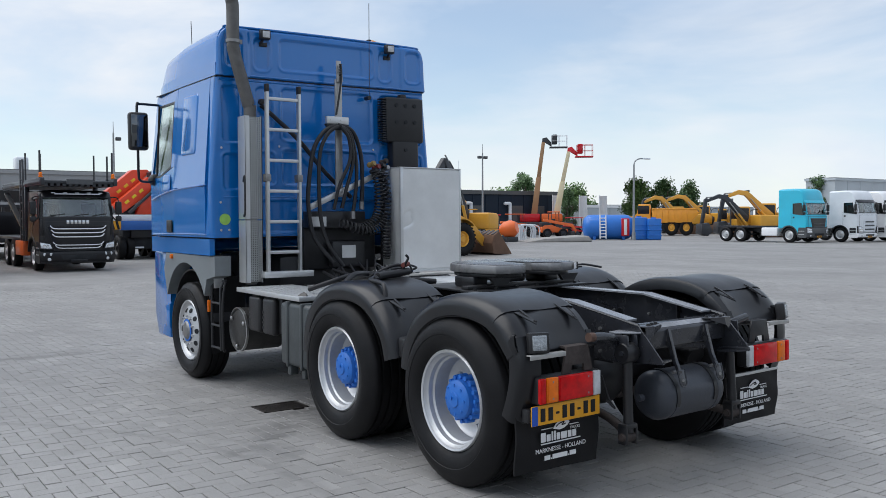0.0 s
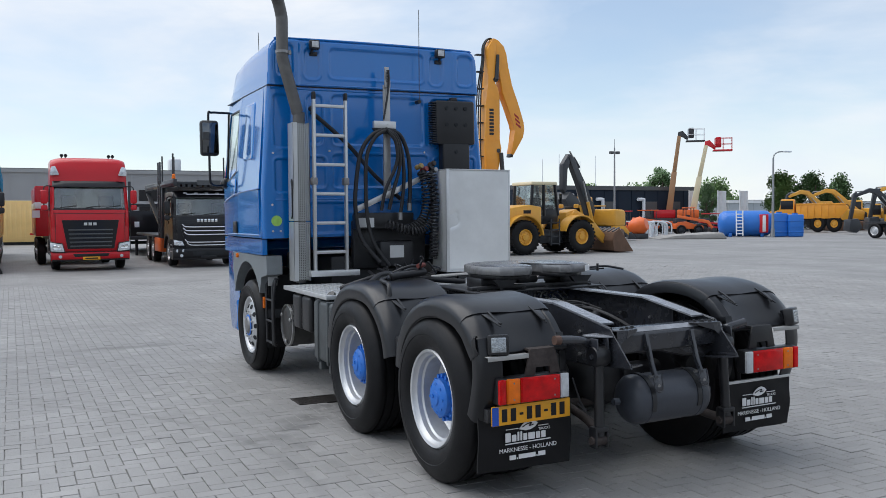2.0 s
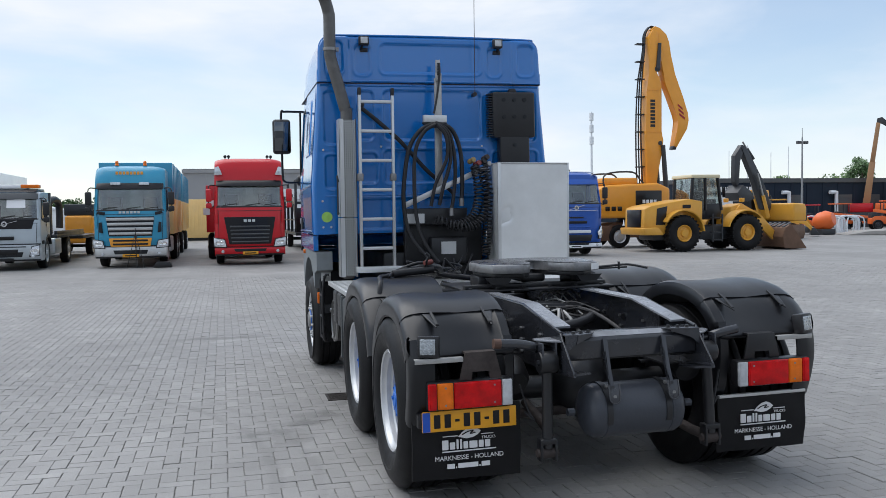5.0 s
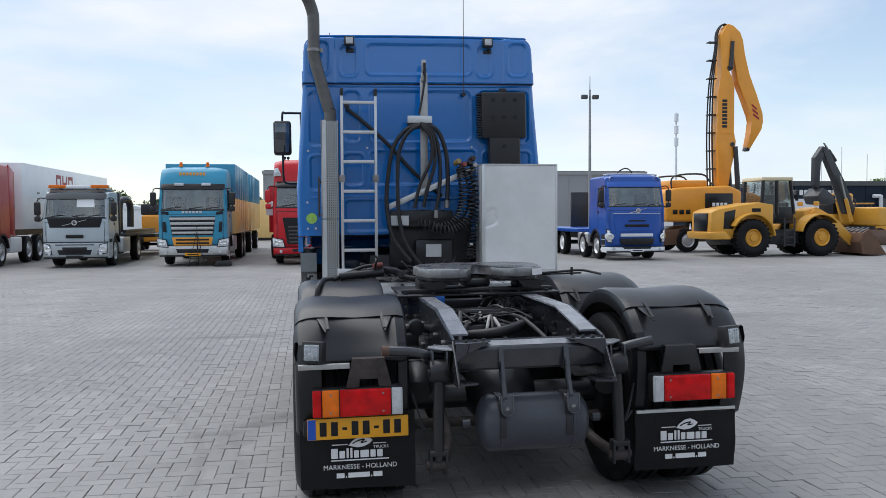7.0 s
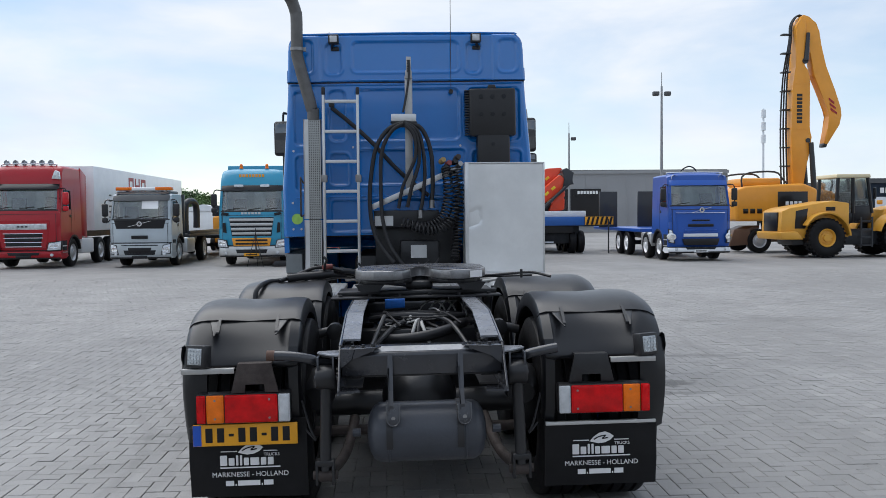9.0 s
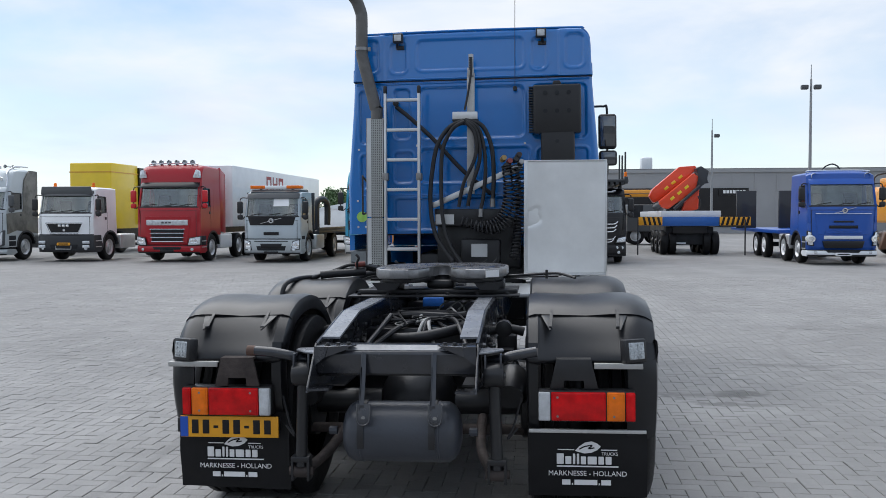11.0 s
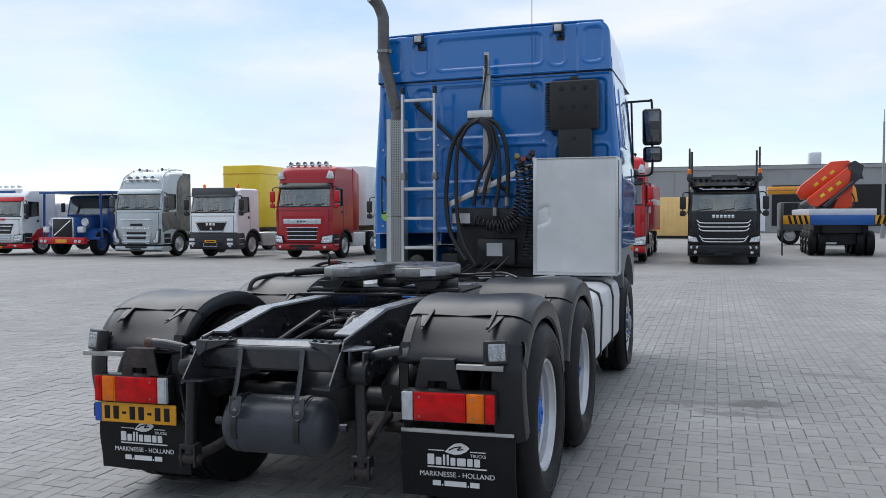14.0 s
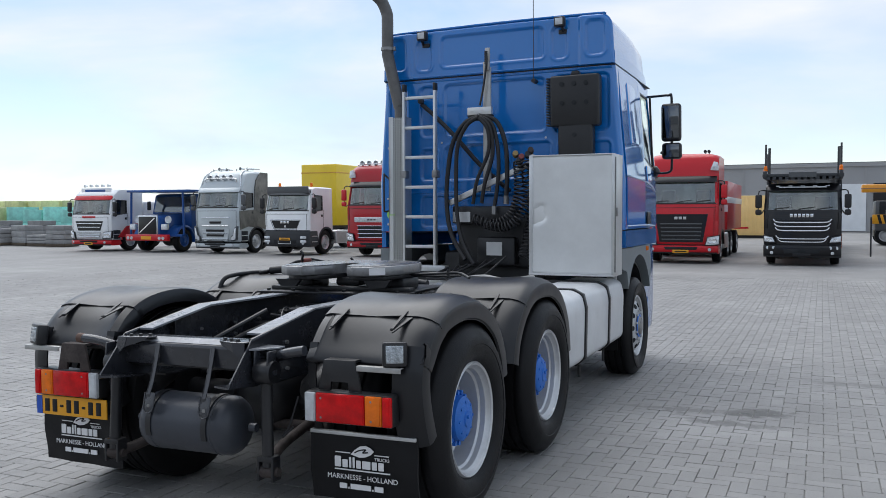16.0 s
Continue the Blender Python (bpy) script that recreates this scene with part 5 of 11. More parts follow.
    part("bumper_step", bm, BLUE, cab)
    bm = B()
    arc_sweep(bm, [(s * 0.84, 0.575), (s * 1.20, 0.575), (s * 1.20, 0.59), (s * 0.84, 0.59)], FRONT_Y, R_FRONT + 0.03, 5, 172, 18)
    part("wheel_arch_liner", bm, PLASTIC, cab)
    # wind deflector edge
    bm = B()
    slab(bm, [(s * 1.19, 6.58, 1.30), (s * 1.215, 6.50, 1.32), (s * 1.21, 6.48, 1.90), (s * 1.18, 6.60, 1.95)], 0.02)
    part("corner_deflector", bm, BLUE, cab)
    # mirrors
    bm = B()
    tube(bm, [(s * 1.17, 6.42, 2.93), (s * 1.30, 6.36, 2.925), (s * 1.42, 6.28, 2.915), (s * 1.46, 6.25, 2.88), (s * 1.462, 6.24, 2.45), (s * 1.462, 6.24, 2.14), (s * 1.44, 6.26, 2.075), (s * 1.36, 6.33, 2.06), (s * 1.19, 6.44, 2.075)], 0.014, 10, 5)
    lathe(bm, [(0, -0.07), (0.05, -0.06), (0.07, -0.02), (0.06, 0.04), (0.02, 0.07), (0, 0.072)], (s * 1.23, 6.43, 2.085), (s, 0, 0), 16)
    arm = part("mirror_arm", bm, PLASTIC, cab)
    bm = B()
    box(bm, s * 1.462 - 0.105, s * 1.462 + 0.105, 6.17, 6.27, 2.40, 2.815, 0.035, 3)
    mh = part("mirror_housing", bm, PLASTIC, arm)
    bm = box(B(), s * 1.462 - 0.085, s * 1.462 + 0.085, 6.160, 6.172, 2.435, 2.785, 0.004)
    part("mirror_glass", bm, MIRROR, arm, m=Matrix.Translation((s * 1.462, 6.166, 2.61)) @ pose(0, 0, 0, 3.0, 0, 0) @ Matrix.Translation((-s * 1.462, -6.166, -2.61)))
    if s > 0:
        part("mirror_housing", box(B(), 1.362, 1.572, 6.17, 6.27, 2.205, 2.385, 0.035, 3), PLASTIC, arm)
        part("mirror_glass", box(B(), 1.385, 1.549, 6.160, 6.172, 2.225, 2.365, 0.004), MIRROR, arm)

# emblem on the side panel
bm = B()
for y, z, r in ((5.25, 2.70, 0.035), (5.25, 2.64, 0.04), (5.25, 2.57, 0.028), (5.25, 2.755, 0.03)):
    cyl(bm, (-1.2105, y, z), (-1.2125, y, z), r, r, 10)
for k in (-1, 1):
    slab(bm, [(-1.2125, 5.25, 2.69), (-1.2125, 5.25 + k * 0.12, 2.76), (-1.2125, 5.25 + k * 0.10, 2.69), (-1.2125, 5.25, 2.65)], 0.001)
part("white_emblem", flare(bm, -1), WHITE, cab, "white winged decal")

# roof: raised top that slopes down to the front
bm = B()
st = [(4.595, 1.205, 1.175, TOP), (4.64, 1.205, 1.175, TOP + 0.004), (5.0, 1.205, 1.175, 3.510), (5.6, 1.205, 1.170, 3.490), (6.1, 1.195, 1.155, 3.435), (6.30, 1.175, 1.12, 3.360), (6.42, 1.14, 1.06, 3.25), (6.47, 1.08, 0.98, 3.08)]
rings = []
for y, wb, wt, zt in st:
    h = zt - SEAM
    half = [(wb, SEAM), (wb - 0.004, SEAM + h * 0.25), (wb - 0.012, SEAM + h * 0.26), (wt + 0.012, SEAM + h * 0.66), (wt + 0.004, SEAM + h * 0.76), (wt - 0.018, SEAM + h * 0.86), (wt - 0.055, SEAM + h * 0.94), (wt - 0.10, SEAM + h * 0.985), (wt - 0.16, zt)]
    rings.append([bm.verts.new((x, y, z)) for x, z in half] + [bm.verts.new((0, y, zt + 0.012))] + [bm.verts.new((-x, y, z)) for x, z in half[::-1]])
for a, b in zip(rings, rings[1:]):
    for i in range(len(a) - 1):
        bm.faces.new((a[i], a[i + 1], b[i + 1], b[i]))
bm.faces.new(rings[0]), bm.faces.new(rings[-1][::-1])
bm.faces.new([r[0] for r in rings] + [r[-1] for r in rings[::-1]])
roof = part("cab_roof", bm, BLUE, cab, "blue raised cab roof", smooth=30)
ROOF_EDGE = [(SEAM, 1.204), (SEAM + 0.115, 1.194), (SEAM + 0.315, 1.187), (SEAM + 0.368, 1.178), (SEAM + 0.415, 1.156), (SEAM + 0.453, 1.118), (SEAM + 0.475, 1.06)]


def roof_limit(z):
    for (za, wa), (zb, wb) in zip(ROOF_EDGE, ROOF_EDGE[1:]):
        if z <= zb:
            return wa + (wb - wa) * max(0.0, (z - za) / (zb - za))
    return ROOF_EDGE[-1][1]


ROOF_PRESSED = [(-0.55, 0.53, 3.12, 3.43, 0.055), (-0.82, -0.65, 3.10, 3.42, 0.06), (0.60, 0.755, 3.10, 3.42, 0.06), (0.93, 1.12, 3.11, 3.45, 0.06), (-1.12, -0.93, 3.11, 3.45, 0.06)]
part("roof_rear_sheet", pressed_sheet((SEAM + 0.004, SEAM + 0.475), 4.574, ROOF_PRESSED, roof_limit, 0.014, 0.035, 0.008, 0.855, 0.008), BLUE, roof, "blue roof back with pressed panels", smooth=60)
part("roof_lip", tube(B(), [(-1.17, 4.580, SEAM + 0.014), (1.17, 4.580, SEAM + 0.014)], 0.011, 8, 1), BLUE, roof)
bm = B()
tube(bm, [(-1.172, 4.592, 3.39), (-1.150, 4.590, 3.445), (-1.10, 4.590, 3.490), (-1.02, 4.590, 3.507), (0, 4.590, 3.517), (1.02, 4.590, 3.507), (1.10, 4.590, 3.490), (1.150, 4.590, 3.445), (1.172, 4.592, 3.39)], 0.011, 8, 4)
tube(bm, [(-1.172, 4.592, 3.39), (-1.19, 4.592, 3.03)], 0.009, 8, 1)
tube(bm, [(1.172, 4.592, 3.39), (1.19, 4.592, 3.03)], 0.009, 8, 1)
part("roof_flange", bm, BLUE, roof)
bm = B()
box(bm, -1.20, 1.20, 4.60, 6.40, SEAM - 0.008, SEAM - 0.001)
part("seam_gasket", bm, PLASTIC, roof)

# front, floor and what shows through the windows
bm = B()
prism(bm, [(6.50, 1.27), (6.66, 1.30), (6.68, 1.75), (6.62, 2.10), (6.56, 2.10), (6.55, 1.35)], -1.15, 1.15, "x", 0.01)
prism(bm, [(6.46, SEAM - 0.01), (6.30, SEAM - 0.01), (6.30, 2.93), (6.42, 2.93)], -1.13, 1.13, "x")
prism(bm, [(6.55, 0.30), (6.80, 0.33), (6.83, 0.60), (6.74, 1.27), (6.55, 1.27)], -0.85, 0.85, "x", 0.02)
part("cab_front", bm, BLUE, cab)
bm = slab(B(), [(-1.12, 6.62, 2.10), (1.12, 6.62, 2.10), (1.08, 6.42, 2.93), (-1.08, 6.42, 2.93)], 0.008)
ws = part("windscreen", bm, GLASS, cab, "clear windscreen")
ws.visible_shadow = False
bm = B()
box(bm, -1.16, 1.16, 4.66, 6.5, 1.44, 1.50)
box(bm, -1.10, 1.10, 6.15, 6.5, 1.5, 2.05, 0.05)
box(bm, -1.1, 1.1, 4.70, 5.25, 1.5, 1.85, 0.05)
for s in (-1, 1):
    box(bm, s * 0.7 - 0.25, s * 0.7 + 0.25, 5.35, 5.85, 1.75, 1.92, 0.05)
    box(bm, s * 0.7 - 0.24, s * 0.7 + 0.24, 5.28, 5.42, 1.9, 2.55, 0.05)
part("cab_interior", bm, DARK_IN, cab)
bm = B()
tube(bm, [(-0.7 + 0.22 * math.cos(2 * math.pi * k / 16), 6.02 + 0.06 * math.sin(2 * math.pi * k / 16), 2.16 + 0.20 * math.sin(2 * math.pi * k / 16)) for k in range(17)], 0.014, 6, 2)
part("steering_wheel", bm, DARK_IN, cab)

# things on the rear wall
for s in (-1, 1):
    bm = B()
    xw = -0.725 if s < 0 else 0.70
    box(bm, xw - 0.052, xw + 0.052, 4.48, 4.545, 3.395, 3.490, 0.012)
    cyl(bm, (xw + 0.01 * s, 4.53, 3.405), (xw + 0.02 * s, 4.58, 3.365), 0.014, 0.014, 8)
    wl_ = part("work_lamp", bm, PLASTIC, cab, "square work lamp on the cab back")
    part("lens", box(B(), xw - 0.036, xw + 0.036, 4.472, 4.483, 3.412, 3.475, 0.004), LENS_WHITE, wl_)
    part("lamp_foot", box(B(), xw - 0.03, xw + 0.05, 4.57, 4.60, 3.34, 3.38, 0.006), PLASTIC, wl_)
bm = B()
box(bm, 0.615, 1.085, 4.44, 4.575, 2.440, 2.925, 0.025, 3)
box(bm, 0.69, 1.02, 4.447, 4.575, 2.10, 2.46, 0.020, 3)
prism(bm, [(0.80, 2.92), (0.90, 2.92), (0.88, 2.965), (0.82, 2.965)], 4.48, 4.55, "y", 0.006)
airbox = part("air_intake_box", bm, PLASTIC, cab, "black moulded air intake box")
bm = B()
for xx in (0.735, 0.85, 0.965):
    for zz in (2.84, 2.66):
        cyl(bm, (xx, 4.432, zz), (xx, 4.445, zz), 0.022, 0.022, 10)
cyl(bm, (0.85, 4.436, 2.36), (0.85, 4.450, 2.36), 0.020, 0.020, 10)
part("recess", bm, DARK_IN, airbox)["kind"] = "stuff"
bm = B()
for k in range(18):
    box(bm, 0.575, 0.62, 4.46, 4.57, 2.455 + k * 0.026, 2.467 + k * 0.026)
part("intake_grille", bm, PLASTIC, airbox)
bm = B()
cyl(bm, (0.44, 4.50, 2.905), (0.44, 4.58, 2.905), 0.022, 0.022, 10)
tube(bm, [(0.44, 4.505, 2.915), (0.445, 4.50, 3.5), (0.45, 4.50, 3.90)], 0.0035, 6, 2)
part("aerial", bm, PLASTIC, cab)
bm = B()
tube(bm, [(-0.88, 6.10, 3.36), (-0.88, 6.12, 3.86)], 0.004, 6, 1)
part("roof_aerial", bm, PLASTIC, roof)
bm = B()
cyl(bm, (-1.14, 4.597, 1.635), (-1.14, 4.593, 1.635), 0.055, 0.055, 24)
part("round_sticker", bm, GREEN, cab, "round green and yellow sticker")
bm = B()
for x, z in ((-1.18, 1.53), (-1.10, 1.53), (-1.18, 1.80), (-1.16, 2.33), (0.53, 2.36), (-0.56, 2.36)):
    lathe(bm, [(0.012, 0), (0.010, 0.004), (0, 0.006)], (x, 4.594, z), (0, -1, 0), 10)
part("bolt", bm, ALU, cab)["kind"] = "stuff"

# ---- gear behind the cab ----
BODY_PARTS = set(TRUCK.children)
# exhaust stack with perforated heat shield
bm = B()
px = [(-0.955, 4.42, 1.00), (-0.955, 4.42, 2.60), (-0.968, 4.42, 2.72), (-1.095, 4.44, 3.20), (-1.11, 4.44, 3.32), (-1.11, 4.44, 3.62), (-1.12, 4.435, 3.70), (-1.155, 4.40, 3.80), (-1.20, 4.34, 3.86)]
tube(bm, px, 0.060, 20, 5, cap=False)
tube(bm, [(p[0], p[1], p[2] - 0.01) for p in px], 0.050, 20, 5, cap=True)
stack = part("exhaust_pipe", bm, EXHAUST, TRUCK, "upright dark steel exhaust stack")
bm = B()
cyl(bm, (-1.11, 4.44, 3.305), (-1.11, 4.44, 3.335), 0.068, 0.068, 20)
box(bm, -1.045, -1.02, 4.43, 4.45, 3.300, 3.340)
part("clamp", bm, STEEL, stack)


def perforated(bm, x0, x1, y, z0, z1, pitch=0.017, r=0.0046):
    """A sheet with rows of square holes."""
    nx, nz = max(1, int((x1 - x0) / pitch)), max(1, int((z1 - z0) / pitch))
    dx, dz = (x1 - x0) / nx, (z1 - z0) / nz
    for i in range(nx):
        for j in range(nz):
            cx, cz = x0 + dx * (i + 0.5), z0 + dz * (j + 0.5)
            o = [bm.verts.new((cx + a * dx / 2, y, cz + b * dz / 2)) for a, b in ((-1, -1), (1, -1), (1, 1), (-1, 1))]
            k = [bm.verts.new((cx + a * r, y, cz + b * r)) for a, b in ((-1, -1), (1, -1), (1, 1), (-1, 1))]
            for q in range(4):
                p = (q + 1) % 4
                bm.faces.new((o[q], o[p], k[p], k[q]))
    return bm


bm = B()
perforated(bm, -1.000, -0.885, 4.335, 1.62, 2.60)
perforated(bm, -1.000, -0.885, 4.335, 1.02, 1.61)
part("perforated_shield", bm, PERF, stack, "perforated bright heat shield", smooth=0)
bm = B()
for z0, z1 in ((1.62, 2.61), (1.01, 1.61)):
    box(bm, -1.045, -1.000, 4.335, 4.345, z0, z1)
    box(bm, -1.048, -1.040, 4.335, 4.50, z0, z1)
    box(bm, -0.885, -0.872, 4.335, 4.345, z0, z1)
    box(bm, -0.880, -0.872, 4.335, 4.50, z0, z1)
part("shield_frame", bm, ALU, stack)
bm = B()
tube(bm, [(-1.055, 4.36, 1.98), (-1.075, 4.30, 2.02), (-1.075, 4.28, 2.0), (-1.075, 4.28, 1.70), (-1.075, 4.30, 1.65), (-1.055, 4.36, 1.66)], 0.009, 8, 4)
part("grab_handle", bm, PLASTIC, TRUCK)

# aluminium ladder on its shelf
LADDER = B()
for x in (-0.842, -0.505):
    box(LADDER, x - 0.013, x + 0.013, 4.255, 4.310, 1.10, 2.87, 0.004)
lad = part("access_ladder", LADDER, ALU, TRUCK, "bright aluminium access ladder")
RUNG = B()
box(RUNG, -0.829, -0.518, -0.016, 0.016, -0.016, 0.016, 0.005)
first = part("rung", RUNG, ALU, lad, m=pose(0, 4.28, 1.30))
for k in range(1, 6):
    again(first, pose(0, 4.28, 1.30 + k * 0.296))
for x in (-0.842, -0.505):
    bm = box(B(), x - 0.017, x + 0.017, 4.25, 4.315, 2.84, 2.92, 0.012)
    part("end_cap", bm, PLASTIC, lad)
    part("ladder_hook", box(B(), x - 0.03, x + 0.03, 4.25, 4.34, 1.98, 2.06, 0.015), STEEL, lad)
bm = B()
box(bm, -0.90, -0.38, 4.23, 4.33, 1.055, 1.115, 0.004)
part("ladder_shelf", bm, ALU, TRUCK)

# aluminium tool cabinet
bm = B()
box(bm, 0.525, 1.275, 4.075, 4.42, 1.075, 2.150, 0.004)
cabn = part("tool_cabinet", bm, BOXALU, TRUCK, "dented aluminium tool cabinet behind the cab", m=pose(0.004, 0, 0) @ Matrix.Diagonal((1.028, 1, 1, 1)))
bm = B()
nx, nz = 30, 44
gx = [0.55 + (1.262 - 0.55) * i / nx for i in range(nx + 1)]
gz = [1.095 + (2.138 - 1.095) * j / nz for j in range(nz + 1)]


def dent(x, z):
    d = 0.034 * math.exp(-((x - 0.60) ** 2 / 0.0030 + (z - 1.60) ** 2 / 0.0020)) + 0.012 * math.exp(-((x - 0.63) ** 2 / 0.0012 + (z - 1.68) ** 2 / 0.0010)) + 0.014 * math.exp(-((x - 0.56) ** 2 / 0.0008 + (z - 1.60) ** 2 / 0.006))
    return d + 0.0016 * math.sin(x * 5 + z * 3) + 0.001 * math.sin(z * 11)


vs = [[bm.verts.new((x, 4.066 + dent(x, z), z)) for z in gz] for x in gx]
for i in range(nx):
    for j in range(nz):
        bm.faces.new((vs[i][j], vs[i + 1][j], vs[i + 1][j + 1], vs[i][j + 1]))
part("back_sheet", bm, BOXALU, cabn, "dull sheet with a dent by its edge", smooth=80)
bm = B()
box(bm, 0.520, 0.556, 4.060, 4.085, 1.075, 2.155, 0.004)
box(bm, 1.262, 1.281, 4.060, 4.43, 1.072, 2.155, 0.004)
box(bm, 0.520, 1.281, 4.060, 4.43, 2.148, 2.160, 0.003)
box(bm, 0.520, 1.281, 4.055, 4.43, 1.062, 1.080, 0.003)
part("cabinet_frame", bm, ALU, cabn)
bm = B()
box(bm, 1.280, 1.292, 4.16, 4.21, 1.60, 1.68, 0.006)
box(bm, 1.280, 1.290, 4.115, 4.13, 1.1, 2.13)
part("cabinet_lock", bm, STEEL, cabn)
part("gasket", box(B(), 0.526, 0.56, 4.43, 4.47, 1.10, 2.13), PLASTIC, cabn)

# hose post with the hanging cable loop
bm = B()
box(bm, -0.036, 0.040, 4.385, 4.410, 1.85, 3.05, 0.003)
box(bm, -0.020, 0.028, 4.385, 4.405, 3.04, 3.24, 0.003)
box(bm, -0.030, 0.036, 4.36, 4.385, 3.02, 3.10, 0.005)
post = part("hose_post", bm, GALV, TRUCK, "upright steel hose carrier post")
bm = B()
tube(bm, [(0.004, 4.35, 3.20), (0.012, 4.345, 3.10), (-0.005, 4.345, 2.95), (-0.03, 4.345, 2.80), (-0.055, 4.34, 2.68)], 0.011, 8)
for k in range(8):
    bm_z = 3.20 - k * 0.016
    cyl(bm, (0.004, 4.35, bm_z), (0.004, 4.35, bm_z - 0.008), 0.018, 0.018, 8)
part("spring_hanger", bm, BLACK, post)
bm = B()
box(bm, -0.175, 0.075, 4.31, 4.36, 2.585, 2.660, 0.006)
for x in (-0.13, -0.02):
    cyl(bm, (x, 4.305, 2.63), (x, 4.315, 2.63), 0.010, 0.010, 8)
part("hose_clamp_plate", bm, ALU, post)
bm = B()
prism(bm, [(-0.19, 2.585), (0.09, 2.585), (0.06, 2.53), (-0.14, 2.53)], 4.32, 4.37, "y", 0.01)
part("saddle", bm, PLASTIC, post)
loops = [[(-0.06, 4.31, 2.57), (-0.20, 4.31, 2.51), (-0.32, 4.31, 2.34), (-0.375, 4.31, 2.08), (-0.395, 4.31, 1.76), (-0.34, 4.29, 1.44), (-0.16, 4.22, 1.18)],
         [(-0.05, 4.29, 2.56), (-0.17, 4.29, 2.49), (-0.265, 4.29, 2.30), (-0.285, 4.29, 2.0), (-0.27, 4.28, 1.62), (-0.20, 4.25, 1.36), (-0.06, 4.2, 1.14)],
         [(-0.05, 4.30, 2.57), (0.08, 4.30, 2.50), (0.14, 4.30, 2.30), (0.155, 4.30, 2.05), (0.13, 4.30, 1.80), (0.11, 4.30, 1.70)],
         [(-0.04, 4.28, 2.56), (0.07, 4.28, 2.46), (0.10, 4.28, 2.20), (0.02, 4.28, 1.92), (-0.02, 4.30, 1.73)],
         [(-0.05, 4.32, 2.58), (0.12, 4.32, 2.52), (0.215, 4.32, 2.30), (0.235, 4.32, 2.0), (0.225, 4.32, 1.80)],
         [(-0.04, 4.27, 2.55), (0.05, 4.27, 2.44), (0.06, 4.27, 2.22), (-0.06, 4.28, 1.95), (-0.11, 4.30, 1.72)]]
for pts, r in zip(loops, (0.022, 0.020, 0.019, 0.019, 0.022, 0.018)):
    part("cable_loop", tube(B(), pts, r, 10, 7), HOSE, post, "black rubber cable loop")
bm = B()
cyl(bm, (0.11, 4.30, 1.70), (0.11, 4.30, 1.62), 0.024, 0.026, 10)
cyl(bm, (0.225, 4.32, 1.80), (0.225, 4.32, 1.72), 0.026, 0.026, 10)
part("cable_plug", bm, STEEL, post)["kind"] = "stuff"
# dark valve box, diagonal brace, couplings, coil hoses
bm = B()
box(bm, -0.36, 0.30, 4.37, 4.50, 1.53, 1.70, 0.012)
box(bm, -0.35, 0.50, 4.50, 4.585, 1.10, 1.62, 0.02)
box(bm, -0.10, 0.30, 4.36, 4.48, 1.12, 1.40, 0.03)
part("valve_box", bm, BLACK, TRUCK)
part("box_label", box(B(), -0.350, -0.165, 4.362, 4.371, 1.545, 1.645), ALU, TRUCK, "pale metal label plate")
part("box_label", box(B(), 0.01, 0.17, 4.352, 4.361, 1.22, 1.35), ALU, TRUCK, "pale metal label plate")
bm = B()
m = Matrix.Translation((0.07, 4.345, 1.93)) @ Matrix.Rotation(radians(-24), 4, "Y")
box(bm, -0.49, 0.49, -0.02, 0.02, -0.028, 0.028, 0.005, m=m)
part("diagonal_brace", bm, ALU, TRUCK)
bm = B()
tube(bm, [(-0.78, 4.56, 2.75), (-0.62, 4.54, 2.62), (-0.38, 4.50, 2.40), (-0.1, 4.5, 2.1), (0.20, 4.50, 1.85)], 0.022, 10)
part("air_pipe", bm, HOSE, TRUCK)
bm = B()
lathe(bm, [(0, -0.03), (0.03, -0.02), (0.03, 0.02), (0, 0.03)], (-0.78, 4.54, 2.78), (0, 1, 0), 10)
part("pipe_joint", bm, PLASTIC, TRUCK)
for x, z, mm in ((0.33, 2.19, YELLOW_CAP), (0.39, 2.16, RED_CAP), (0.45, 2.18, PLASTIC), (0.50, 2.15, STEEL), (0.36, 2.12, PLASTIC), (0.48, 2.22, RUST)):
    bm = B()
    lathe(bm, [(0, -0.045), (0.026, -0.045), (0.030, -0.02), (0.020, 0.0), (0.030, 0.02), (0.026, 0.045), (0, 0.045)], (x, 4.29, z), (0.3, -1, 0.25), 12)
    part("air_coupling", bm, mm, TRUCK)


def coil(bm, pts, R, r, turns, seg=6):
    ps = curve_points(pts, 14)
    n = turns * 12
    out, last = [], None
    for i in range(n + 1):
        u = i / n * (len(ps) - 1)
        k = min(int(u), len(ps) - 2)
        p = ps[k].lerp(ps[k + 1], u - k)
        d = (ps[k + 1] - ps[k]).normalized()
        s = d.cross(Vector((0, 1, 0))).normalized() if last is None else (last - d * last.dot(d)).normalized()
        last = s
        a = 2 * math.pi * i / 12
        out.append(p + (s * math.cos(a) + d.cross(s) * math.sin(a)) * R)
    return tube(bm, out, r, seg, 1)


